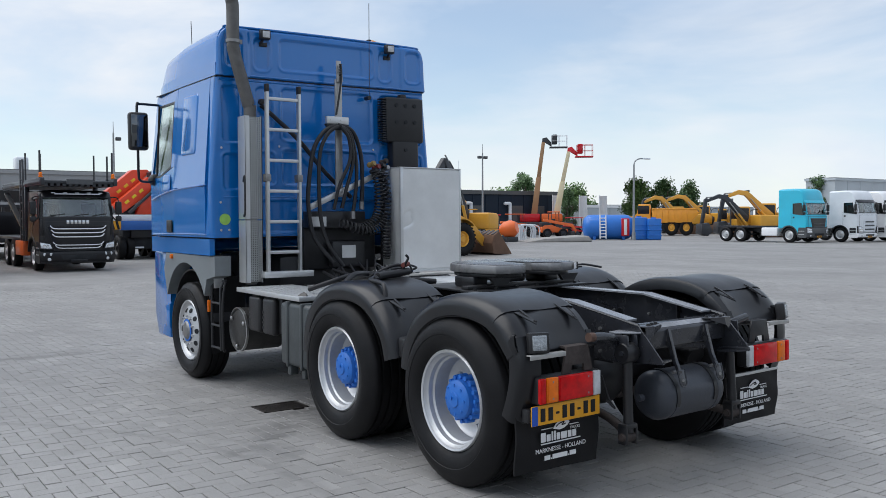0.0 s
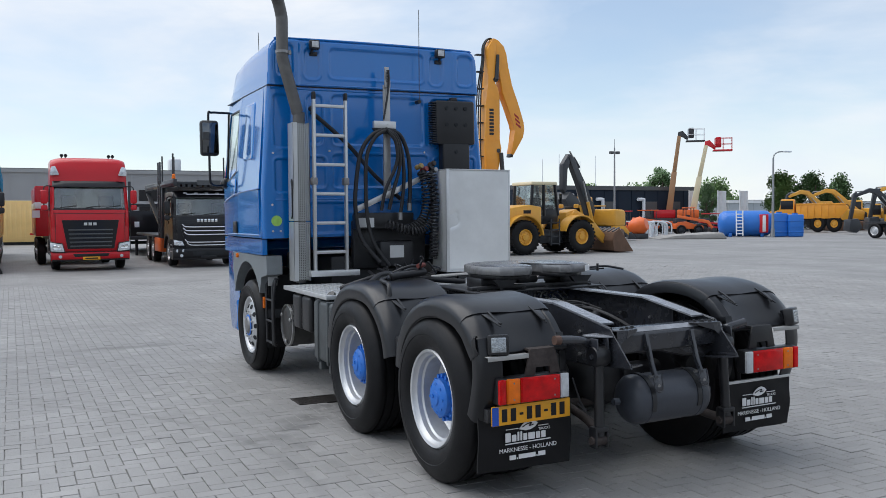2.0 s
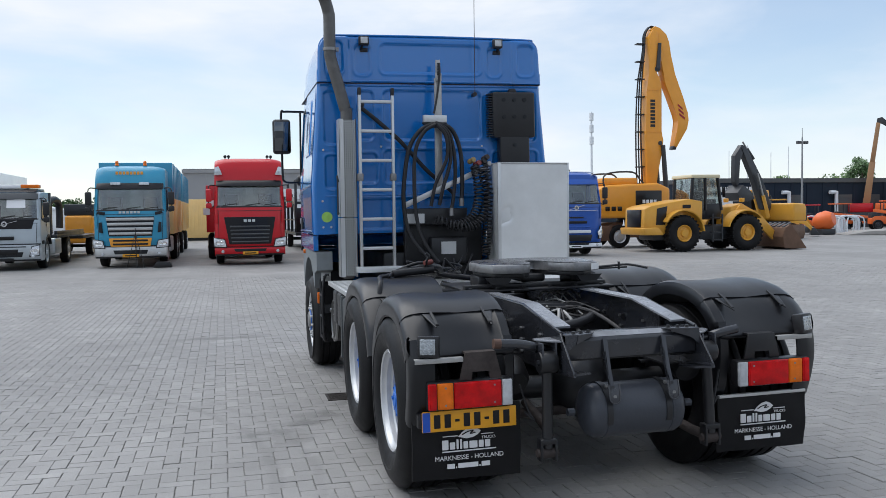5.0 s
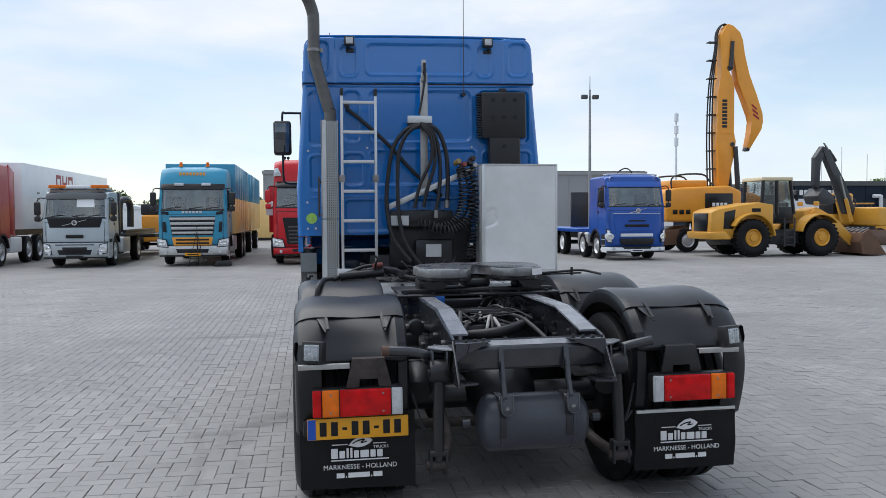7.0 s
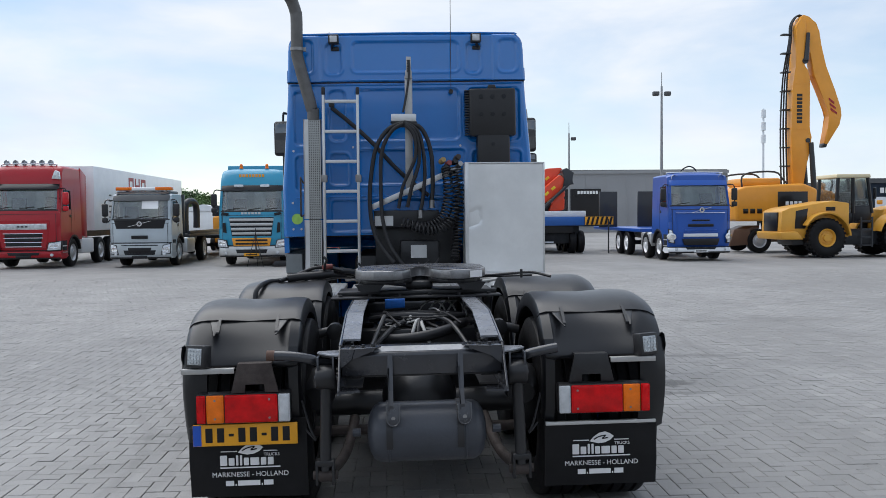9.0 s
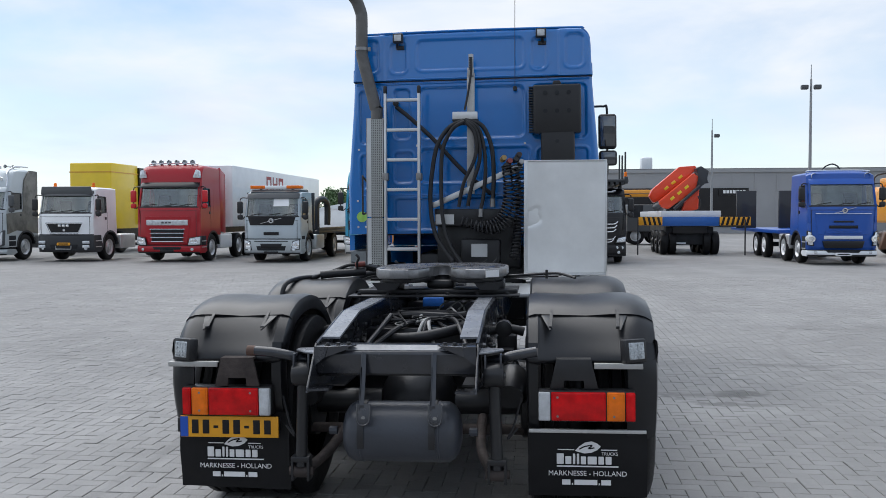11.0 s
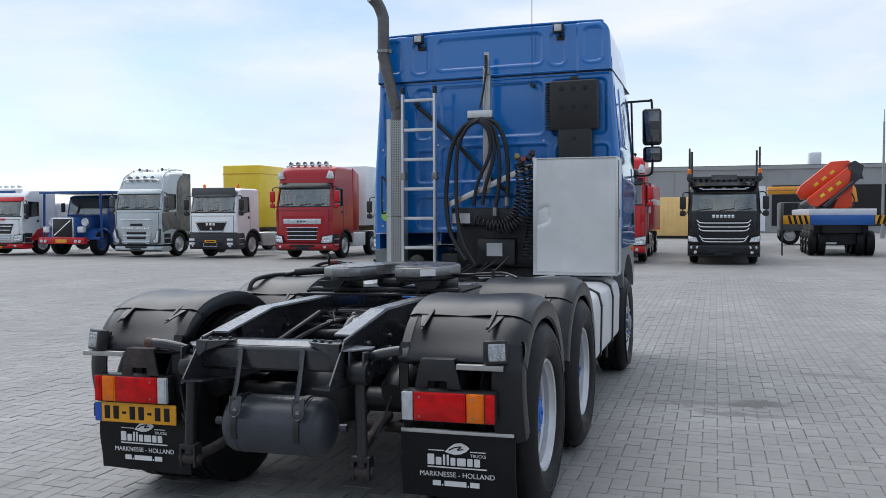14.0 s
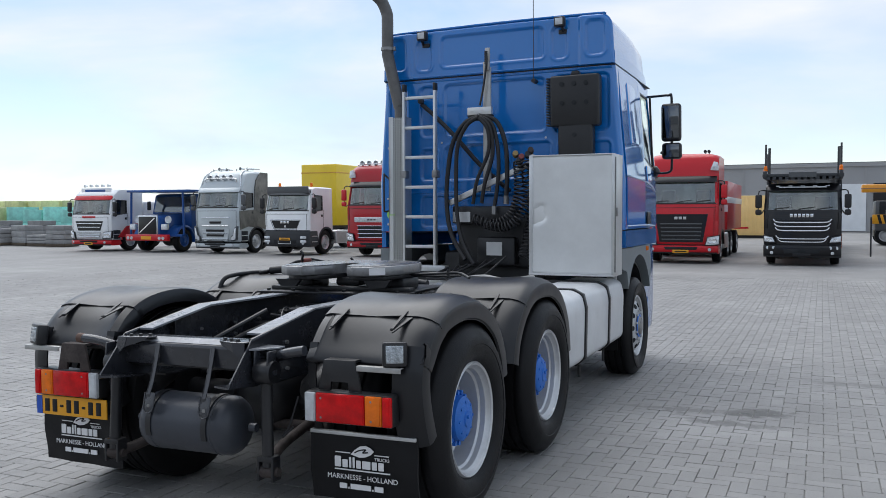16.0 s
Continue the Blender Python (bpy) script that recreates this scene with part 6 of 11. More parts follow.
for pts, t in (([(0.36, 4.27, 2.12), (0.38, 4.24, 1.95), (0.37, 4.22, 1.75), (0.30, 4.20, 1.60), (0.14, 4.20, 1.53), (-0.08, 4.22, 1.58)], 26),
               ([(0.43, 4.27, 2.12), (0.46, 4.24, 1.92), (0.45, 4.22, 1.70), (0.36, 4.18, 1.55), (0.22, 4.17, 1.50), (0.05, 4.2, 1.53)], 24),
               ([(0.48, 4.29, 2.10), (0.50, 4.27, 1.85), (0.49, 4.27, 1.60), (0.47, 4.24, 1.40), (0.44, 4.18, 1.22)], 24)):
    part("coil_hose", coil(B(), pts, 0.042, 0.0085, t), HOSE, TRUCK, "black coiled air hose")

# catwalk and side boxes
bm = B()
box(bm, -1.195, -0.62, 2.92, 4.22, 0.945, 0.985, 0.004)
cw = part("catwalk", bm, ALU, TRUCK, "bright chequered aluminium catwalk")
bm = B()
for i in range(9):
    for j in range(20):
        x, y = -1.16 + i * 0.06, 2.96 + j * 0.062
        m = Matrix.Translation((x, y, 0.9855)) @ Matrix.Rotation(radians(45 if (i + j) % 2 else -45), 4, "Z")
        box(bm, -0.019, 0.019, -0.005, 0.005, 0, 0.003, m=m)
part("tread_pattern", bm, ALU, cw, smooth=0)["kind"] = "stuff"
bm = B()
box(bm, -0.55, 1.15, 2.95, 4.05, 0.95, 0.985, 0.004)
part("catwalk", bm, ALU, TRUCK)
bm = B()
box(bm, -1.12, -0.70, 3.40, 4.06, 0.62, 0.935, 0.02)
bb = part("battery_box", bm, PLASTIC, TRUCK, "black moulded battery box under the catwalk")
for y0, y1 in ((3.46, 3.70), (3.76, 4.00)):
    box_b = box(B(), -1.175, -1.10, y0, y1, 0.60, 0.925, 0.030, 3)
    cellp = part("battery_cover", box_b, PLASTIC, bb)
    for k in range(4):
        part("cover_rib", cyl(B(), (-1.178, y1 - 0.03, 0.66 + k * 0.045), (-1.170, y1 - 0.03, 0.66 + k * 0.045), 0.014, 0.014, 8), BLACK, cellp)
bm = B()
box(bm, -1.205, -0.72, 2.72, 3.26, 0.40, 0.925, 0.035, 3)
lt = part("side_tank", bm, SIDE_TANK, TRUCK, "dark slate-grey side tank with black straps")
bm = B()
for y in (2.86, 3.12):
    box(bm, -1.216, -0.71, y - 0.022, y + 0.022, 0.39, 0.935, 0.010)
    box(bm, -1.19, -1.12, y - 0.03, y + 0.03, 0.32, 0.40, 0.006)
part("tank_strap", bm, SIDE_TANK, lt)
bm = B()
cyl(bm, (-1.08, 3.0, 0.92), (-1.14, 2.98, 0.985), 0.045, 0.045, 14)
part("filler_cap", bm, PLASTIC, lt)
for s, y in ((-1, 2.70), (-1, 4.86), (1, 4.84)):
    bm = B()
    box(bm, min(s * 1.20, s * 1.235), max(s * 1.20, s * 1.235), y - 0.012, y + 0.012, 0.70, 0.82, 0.006)
    part("side_reflector", bm, LENS_ORANGE, TRUCK)
# steel silencer end, steps behind the front wheel
bm = B()
lathe(bm, [(0, 0.0), (0.10, 0.0), (0.185, -0.012), (0.205, -0.03), (0.205, -0.40), (0, -0.41)], (-1.13, 4.36, 0.57), (-1, 0, 0), 30)
sil = part("silencer", bm, SILENCER, TRUCK, "round dull steel silencer")
for a in (35, 155, 275):
    ca, sa = math.cos(radians(a)), math.sin(radians(a))
    part("end_stud", lathe(B(), [(0.022, 0.0), (0.022, 0.012), (0.012, 0.020), (0, 0.021)], (-1.128, 4.36 + 0.165 * ca, 0.57 + 0.165 * sa), (-1, 0, 0), 10), STUD, sil)
part("end_rim", lathe(B(), [(0.198, -0.012), (0.212, -0.012), (0.212, 0.010), (0.200, 0.012)], (-1.118, 4.36, 0.57), (-1, 0, 0), 32, True), STUD, sil)
bm = B()
for z in (0.80, 0.58, 0.36):
    tube(bm, [(-1.20, 4.60, z), (-1.205, 4.83, z)], 0.013, 8, 1)
for y in (4.60, 4.83):
    tube(bm, [(-1.20, y, 0.34), (-1.20, y, 0.95), (-1.14, y, 1.02)], 0.014, 8, 2)
tube(bm, [(-1.20, 4.48, 1.02), (-1.22, 4.50, 0.80), (-1.21, 4.52, 0.40), (-1.18, 4.56, 0.34)], 0.014, 8)
part("step_frame", bm, BLACK, TRUCK)
for s in (-1, 1):
    bm = B()
    slab(bm, [(s * 0.86, 4.86, 0.28), (s * 1.19, 4.86, 0.28), (s * 1.19, 4.80, 1.05), (s * 0.86, 4.80, 1.05)], 0.012)
    part("front_wheel_flap", bm, FLAP, TRUCK)
    part("reflector_plate", box(B(), min(s * 1.10, s * 1.20), max(s * 1.10, s * 1.20), 4.77, 4.785, 0.94, 1.04, 0.004), ALU, TRUCK)

# right-hand fuel tank
bm = B()
prism(bm, [(0.72, 0.42), (1.20, 0.40), (1.268, 0.46), (1.275, 0.86), (1.25, 0.965), (1.17, 1.005), (0.80, 1.005), (0.72, 0.95)], 2.74, 4.76, "y", 0.028, 3)
ft = part("fuel_tank", bm, WHITE_TANK, TRUCK, "whitish aluminium fuel tank with black straps")
for y in (3.28, 4.12):
    bm = B()
    prism(bm, [(0.70, 0.405), (1.205, 0.388), (1.280, 0.455), (1.287, 0.865), (1.26, 0.975), (1.175, 1.017), (0.70, 1.017)], y - 0.028, y + 0.028, "y", 0.004)
    cyl(bm, (1.22, y, 0.40), (1.22, y, 0.30), 0.012, 0.012, 8)
    part("tank_strap", bm, PLASTIC, ft)
part("tank_end_flange", prism(B(), [(0.72, 0.42), (1.20, 0.40), (1.268, 0.46), (1.275, 0.86), (1.25, 0.965), (1.17, 1.005), (0.80, 1.005), (0.72, 0.95)], 2.715, 2.738, "y", 0.006), WHITE_TANK, ft)
bm = B()
box(bm, 0.70, 1.2, 2.66, 2.71, 0.45, 0.98, 0.01)
part("tank_bracket", bm, BLACK, TRUCK)

# the gear stands upright on the leaning frame
for ob in TRUCK.children:
    if ob not in BODY_PARTS:
        ob.matrix_basis = pose(0, 0, 0, 0, LEAN_DEG, 0) @ ob.matrix_basis

# hoses and cables on the chassis
runs = [([(-1.11, 1.70, 1.078), (-1.10, 1.73, 1.143), (-1.08, 1.80, 1.173), (-1.05, 2.00, 1.183), (-0.97, 2.10, 1.186), (-0.86, 2.16, 1.213), (-0.74, 2.25, 1.228), (-0.60, 2.45, 1.218), (-0.45, 2.6, 1.178)], 0.017, HOSE),
        ([(-0.93, 2.10, 1.196), (-0.84, 2.12, 1.204), (-0.72, 2.14, 1.210), (-0.60, 2.18, 1.218)], 0.030, HOSE),
        ([(-0.90, 2.20, 1.193), (-0.76, 2.26, 1.213), (-0.62, 2.32, 1.233), (-0.48, 2.48, 1.213), (-0.40, 2.7, 1.158)], 0.023, HOSE),
        ([(-0.98, 2.02, 1.183), (-0.88, 2.20, 1.213), (-0.74, 2.20, 1.263), (-0.64, 2.22, 1.263), (-0.54, 2.35, 1.228)], 0.013, HOSE),
        ([(-0.66, 2.16, 1.238), (-0.655, 2.13, 1.288), (-0.64, 2.12, 1.323), (-0.66, 2.12, 1.348)], 0.010, HOSE),
        ([(-0.85, 2.75, 1.10), (-0.70, 2.85, 1.16), (-0.50, 2.95, 1.15), (-0.25, 2.9, 1.10), (0.1, 2.8, 1.06)], 0.026, HOSE),
        ([(-0.95, 3.2, 1.03), (-0.8, 3.05, 1.10), (-0.6, 3.05, 1.14), (-0.40, 3.0, 1.12), (-0.1, 3.2, 1.08)], 0.022, HOSE),
        ([(-0.1, 4.2, 1.12), (-0.3, 3.9, 1.03), (-0.5, 3.5, 1.08), (-0.55, 3.2, 1.10), (-0.4, 2.8, 1.14)], 0.020, HOSE),
        ([(0.15, 3.6, 1.06), (0.45, 3.2, 1.10), (0.70, 3.0, 1.09), (0.95, 2.95, 1.12), (0.75, 2.85, 1.10), (0.6, 2.9, 1.08)], 0.012, CABLE_GREY)]
for pts, r, mm in runs:
    part("air_hose", tube(B(), pts, r, 10, 7), mm, TRUCK)
part("hose_coupling", lathe(B(), [(0, -0.035), (0.018, -0.035), (0.021, 0), (0.018, 0.04), (0, 0.04)], (-0.64, 2.16, 1.272), (1, 0.4, 0.1), 12), DUSTY_RED, TRUCK, "dusty red hose coupling")
rng = random.Random(4)
inner = [([(0.06, 1.30, 0.93), (0.0, 1.05, 0.98), (-0.06, 0.92, 0.80), (-0.09, 0.75, 0.66)], 0.011), ([(0.07, 1.3, 0.93), (0.02, 1.05, 0.98), (0.0, 0.9, 0.82), (0.01, 0.7, 0.66)], 0.011), ([(0.05, 1.3, 0.94), (0.03, 1.02, 0.97), (0.09, 0.86, 0.82), (0.14, 0.7, 0.66)], 0.011),
         ([(-0.33, 0.6, 0.80), (-0.22, 0.85, 0.9), (-0.1, 1.1, 0.96), (0.1, 1.25, 0.95)], 0.016), ([(0.35, 0.5, 0.78), (0.25, 0.85, 0.93), (0.18, 1.1, 0.98), (0.05, 1.3, 0.98)], 0.014),
         ([(-0.30, 1.3, 0.97), (-0.1, 1.2, 1.0), (0.1, 1.22, 0.99), (0.32, 1.3, 0.98)], 0.020), ([(-0.3, 1.45, 0.98), (0.0, 1.36, 1.0), (0.3, 1.45, 0.98)], 0.014)]
for i, (pts, r) in enumerate(inner):
    part("brake_hose", tube(B(), pts, r, 8, 6), CABLE_GREY if i in (0, 2) else HOSE, TRUCK)
for k in range(16):
    p = [(rng.uniform(-0.26, 0.28), 1.05 + 0.17 * j + rng.uniform(-0.06, 0.06), 0.95 + rng.uniform(-0.04, 0.07)) for j in range(4)]
    part("air_line", tube(B(), p, rng.choice((0.005, 0.006, 0.009)), 6, 5), CABLE_GREY if k % 4 == 0 else HOSE, TRUCK)
for k in range(4):
    cx, cy = 0.10 + 0.07 * k, 1.62 + 0.02 * k
    part("air_line", tube(B(), [(cx - 0.10, cy - 0.12, 0.96), (cx - 0.04, cy - 0.05, 1.03), (cx + 0.03, cy, 1.055), (cx + 0.09, cy - 0.03, 1.02), (cx + 0.12, cy - 0.12, 0.95)], 0.007, 6, 6), CABLE_GREY, TRUCK)
part("air_line", tube(B(), [(-0.20, 0.95, 0.88), (0.0, 0.88, 0.90), (0.18, 0.95, 0.93), (0.30, 1.15, 0.95)], 0.034, 10, 6), HOSE, TRUCK)
part("strut", cyl(B(), (-0.33, 0.30, 0.80), (-0.20, 1.00, 1.02), 0.014, 0.014, 8), BLACK, TRUCK)
# slack cables lying over the catwalk and the fore fender
for k in range(7):
    p = [(-0.30 + 0.10 * k, 4.15, 1.10 + 0.02 * k)]
    for j, y in enumerate((3.75, 3.35, 2.95, 2.60, 2.45)):
        p.append((-0.25 - 0.13 * j + rng.uniform(-0.10, 0.10) + 0.05 * k, y + rng.uniform(-0.08, 0.08), 1.02 + 0.055 * j + rng.uniform(-0.01, 0.04)))
    part("air_hose", tube(B(), p, rng.choice((0.009, 0.011, 0.015)), 8, 6), HOSE, TRUCK)
for x, y, z, r, h in ((-0.25, 1.2, 0.85, 0.07, 0.14), (0.25, 1.2, 0.85, 0.07, 0.14)):
    bm = lathe(B(), [(0, -h), (r * 0.8, -h), (r, -h * 0.6), (r, h * 0.6), (r * 0.8, h), (0, h)], (x, y, z), (0.2, 1, 0.3), 18)
    part("brake_chamber", bm, BLACK, TRUCK)
part("valve_block", box(B(), -0.22, -0.06, 2.55, 2.65, 0.90, 0.98, 0.01), BLUE_HUB, TRUCK, "small blue valve cover")
for s in (-1, 1):
    bm = B()
    lathe(bm, [(0, -0.10), (0.075, -0.10), (0.095, -0.06), (0.095, 0.06), (0.075, 0.10), (0, 0.10)], (s * 0.56, 0.42, 0.70), (0.1, 1, 0.5), 18)
    part("brake_actuator", bm, BLACK, TRUCK)
    bm = B()
    tube(bm, [(s * 0.40, 0.9, 0.93), (s * 0.52, 0.9, 0.95), (s * 0.62, 0.9, 0.93)], 0.028, 10)
    lathe(bm, [(0, -0.05), (0.05, -0.04), (0.05, 0.04), (0, 0.05)], (s * 0.50, 0.9, 0.95), (0, 1, 0), 12)
    part("fender_stay", bm, BLACK, TRUCK)
    part("cable_tail", tube(B(), [(s * 0.62, 0.1, 0.70), (s * 0.58, 0.08, 0.56), (s * 0.55, 0.06, 0.50), (s * 0.60, 0.08, 0.55)], 0.006, 6, 6), HOSE, TRUCK)

# ---- parked vehicles ----
TWIN = {}


def far_wheel(parent, x, y, r=0.50, w=0.30, s=1, rim=None, hubr=0.30):
    key = (round(r, 2), round(w, 2), hubr)
    if key not in TWIN:
        bm = B()
        lathe(bm, [(hubr, -0.03), (hubr + 0.02, -0.01), (hubr + 0.10, 0.0), (r - 0.05, -0.006), (r - 0.01, -0.03), (r, -0.05), (r, -w + 0.05), (r - 0.01, -w + 0.03), (hubr, -w)], (0, 0, 0), (1, 0, 0), 28)
        t = part("wheel", bm, RUBBER)
        bm = B()
        lathe(bm, [(hubr + 0.003, -0.012), (hubr - 0.02, -0.03), (hubr - 0.05, -0.08), (hubr * 0.62, -0.05), (hubr * 0.55, -0.02), (hubr * 0.36, -0.02), (hubr * 0.33, 0.02), (0, 0.03)], (0, 0, 0), (1, 0, 0), 24)
        d = part("rim", bm, RIM)
        TWIN[key] = (t.data, d.data)
        bpy.data.objects.remove(t), bpy.data.objects.remove(d)
    t = new("wheel", TWIN[key][0])
    t.parent, t.matrix_basis = parent, (pose(x, y, r) if s > 0 else pose(x, y, r, 0, 0, 180))
    d = new("rim", TWIN[key][1] if rim is None else TWIN[key][1].copy())
    if rim is not None:
        d.data.materials.clear()
        d.data.materials.append(rim)
    d.parent = t
    return t


def axle(parent, y, hw=1.2, r=0.50, w=0.30, rim=None, hubr=0.30):
    for s in (-1, 1):
        far_wheel(parent, s * hw, y, r, w, s, rim, hubr)
    part("axle", cyl(B(), (-hw + 0.2, y, r), (hw - 0.2, y, r), 0.07, 0.07, 10), BLACK, parent)


def cab_over(root, paint, H, ws, W=2.45, depth=2.15, roof_y=0.55, visor=None, panel=None, slats=(), lamps=None, bumper=None, lower=None, roof_slope=0.25, mirrors=None, dark_low=0.38, skirt=None, plate=None, plate_z=0.03, pillar=None):
    """A hollow cab over engine that faces -y; its front stands at y = 0 and bows back at the corners. ws: sill and head of the windscreen."""
    hw = W / 2
    z0, z1 = ws
    lean = (z1 - z0) * 0.26
    USTEPS = (-1.0, -0.975, -0.92, -0.82, -0.66, -0.4, 0.0, 0.4, 0.66, 0.82, 0.92, 0.975, 1.0)

    def bow(bm):
        for v in bm.verts:
            u = min(1.05, abs(v.co.x) / hw)
            v.co.y += 0.16 * u ** 6 * max(0.0, min(1.0, 1.0 - v.co.y / 1.0))
            if v.co.z > z1 + 0.12:
                v.co.z -= 0.10 * u ** 6 * min(1.0, (v.co.z - z1 - 0.12) / 0.3)
            if v.co.z > z0:
                v.co.x *= 1.0 - 0.04 * min(1.0, (v.co.z - z0) / max(H - z0, 0.1))
        return bm

    def wide(prof, half, ends=1.0):
        """A (y, z) outline carried across the cab in slices, so that it can bow."""
        bm = B()
        cy, cz = sum(p[0] for p in prof) / len(prof), sum(p[1] for p in prof) / len(prof)
        rings = []
        for u in USTEPS:
            k = ends if abs(u) == 1.0 else 1.0
            rings.append([bm.verts.new((u * half, cy + (y - cy) * k, cz + (z - cz) * k)) for y, z in prof])
        n = len(prof)
        for a, b in zip(rings, rings[1:]):
            for i in range(n):
                bm.faces.new((a[i], a[(i + 1) % n], b[(i + 1) % n], b[i]))
        bm.faces.new(rings[0][::-1]), bm.faces.new(rings[-1])
        return bow(bm)

    def strip(pa, pb, half, th=0.010):
        """A bowed sheet between a lower and an upper (y, z) line."""
        return wide([pa, pb, (pb[0] + th, pb[1]), (pa[0] + th, pa[1])], half)

    prof = [(0.10, 0.50), (0.02, 0.62), (0.0, 1.0), (0.0, z0 - 0.18), (0.03, z0 - 0.05), (1.45, z0 - 0.42), (1.45, z1 + 0.0), (0.08 + lean, z1 + 0.02)]
    if H - z1 > 0.45:
        prof += [(lean + 0.08, z1 + 0.16), (lean + roof_slope * 0.6, (z1 + H) / 2), (lean + roof_slope, H - 0.20), (lean + roof_slope + 0.09, H - 0.09), (lean + roof_slope + 0.26, H - 0.02), (roof_y + lean + 0.6, H), (depth, H - 0.02)]
    else:
        prof += [(lean + 0.12, H - 0.09), (lean + 0.22, H - 0.03), (lean + 0.42, H), (depth, H)]
    prof += [(depth, 0.95), (1.96, 0.95)]
    prof += [(1.36 + 0.60 * math.cos(radians(a)), 0.50 + 0.60 * math.sin(radians(a))) for a in range(48, 181, 22)]
    body = part("cab", wide(prof, hw, 0.985), paint, root, smooth=34)
    y_a, y_b = 0.035, 0.035 + lean
    # cabin: lining, dashboard, seats
    part("lining", box(B(), -hw * 0.93, hw * 0.93, 1.40, 1.44, z0 - 0.38, z1 - 0.01), CABIN, body)
    part("headlining", box(B(), -hw * 0.93, hw * 0.93, lean + 0.2, 1.40, z1 - 0.035, z1 - 0.006), CABIN, body)
    part("dashboard", bow(prism(B(), [(0.12, z0 - 0.07), (0.16, z0 + 0.015), (0.52, z0 - 0.015), (0.58, z0 - 0.12)], -hw * 0.90, hw * 0.90, "x", 0.01)), P_GREY, body)
    for s in (-1, 1):
        bm = prism(B(), [(0.92, z0 - 0.35), (1.10, z0 - 0.35), (1.20, z0 + 0.22), (1.17, z0 + 0.42), (1.09, z0 + 0.42), (1.04, z0 + 0.18)], s * 0.58 - 0.24, s * 0.58 + 0.24, "x", 0.05)
        part("seat", bm, PLASTIC, body)
        bm = slab(B(), [(s * hw * 0.955, y_a - 0.006, z0 - 0.03), (s * hw * 0.905, y_a - 0.010, z0 - 0.03), (s * hw * 0.905, y_b - 0.010, z1 + 0.03), (s * hw * 0.955, y_b - 0.006, z1 + 0.03)], -0.02)
        part("screen_pillar", bow(bm), pillar or paint, body)
        part("corner_seam", bow(box(B(), s * hw * 0.885 - 0.006, s * hw * 0.885 + 0.006, -0.004, 0.02, 0.66, z0 - 0.19)), PLASTIC, body)
        bm = box(B(), min(s * (hw - 0.16), s * (hw + 0.003)), max(s * (hw - 0.16), s * (hw + 0.003)), 0.24, 0.70, 0.48, 0.96, 0.02)
        well = part("step_well", bm, DARK_IN, body)
        for zs in (0.52, 0.74):
            part("step", box(B(), min(s * (hw - 0.1), s * (hw + 0.012)), max(s * (hw - 0.1), s * (hw + 0.012)), 0.26, 0.68, zs, zs + 0.035, 0.005), ALU, well)
    part("windscreen", strip((y_a, z0 - 0.02), (y_b, z1 + 0.02), hw * 0.93), SCREEN, body, "wide windscreen").visible_shadow = False
    part("screen_edge", strip((y_a - 0.012, z0 - 0.07), (y_a + 0.002, z0 - 0.012), hw * 0.94, 0.02), PLASTIC, body)
    for a, b_ in ((-0.75, -0.35), (-0.1, 0.3), (0.4, 0.78)):
        bm = bow(tube(B(), [(a * hw, y_a - 0.03, z0 + 0.01), (b_ * hw, y_a - 0.012, z0 + 0.07)], 0.012, 6, 1))
        part("wiper", bm, PLASTIC, body)
    for s in (-1, 1):
        # door frame round an open window
        bm = B()
        outer = [(0.03, z0 - 0.06), (1.46, z0 - 0.44), (1.46, z1 + 0.02), (0.08 + lean, z1 + 0.03)]
        inner = [(0.22, z0 - 0.10), (1.08, z0 - 0.02), (1.10, z1 - 0.07), (0.40, z1 - 0.05)]
        ring = []
        for x in (s * hw * 0.998, s * (hw - 0.05)):
            ring.append(([bm.verts.new((x, y, z)) for y, z in outer], [bm.verts.new((x, y, z)) for y, z in inner]))
        for k in range(4):
            m = (k + 1) % 4
            bm.faces.new((ring[0][0][k], ring[0][0][m], ring[0][1][m], ring[0][1][k]))
            bm.faces.new((ring[1][0][k], ring[1][1][k], ring[1][1][m], ring[1][0][m]))
            bm.faces.new((ring[0][1][k], ring[0][1][m], ring[1][1][m], ring[1][1][k]))
            bm.faces.new((ring[0][0][k], ring[1][0][k], ring[1][0][m], ring[0][0][m]))
        part("door_frame", bow(bm), paint, body)
        bm = B()
        bm.faces.new([bm.verts.new((s * (hw - 0.02), y, z)) for y, z in inner])
        part("side_window", bow(bm), SIDE_GLASS, body, "dark door window")
        frame_ = [(s * (hw + 0.002), y, z) for y, z in inner]
        bm = B()
        for pa, pb in zip(frame_, frame_[1:] + frame_[:1]):
            cyl(bm, pa, pb, 0.016, 0.016, 6)
        part("window_seal", bow(bm), PLASTIC, body)
        arm = part("mirror_arm", tube(B(), [(s * hw * 0.95, 0.36, z1 - 0.02), (s * (hw + 0.16), 0.22, z1 - 0.04), (s * (hw + 0.18), 0.20, z1 - 0.45), (s * (hw + 0.15), 0.22, z1 - 0.80), (s * hw * 0.98, 0.32, z0 + 0.02)], 0.020, 8, 3), PLASTIC, body)
        part("mirror", box(B(), s * (hw + 0.17) - 0.10, s * (hw + 0.17) + 0.10, 0.11, 0.26, z1 - 0.58, z1 - 0.14, 0.05, 3), mirrors or PLASTIC, body)
        part("mirror", box(B(), s * (hw + 0.17) - 0.095, s * (hw + 0.17) + 0.095, 0.11, 0.26, z1 - 0.80, z1 - 0.62, 0.05, 3), mirrors or PLASTIC, body)
        bm = B()
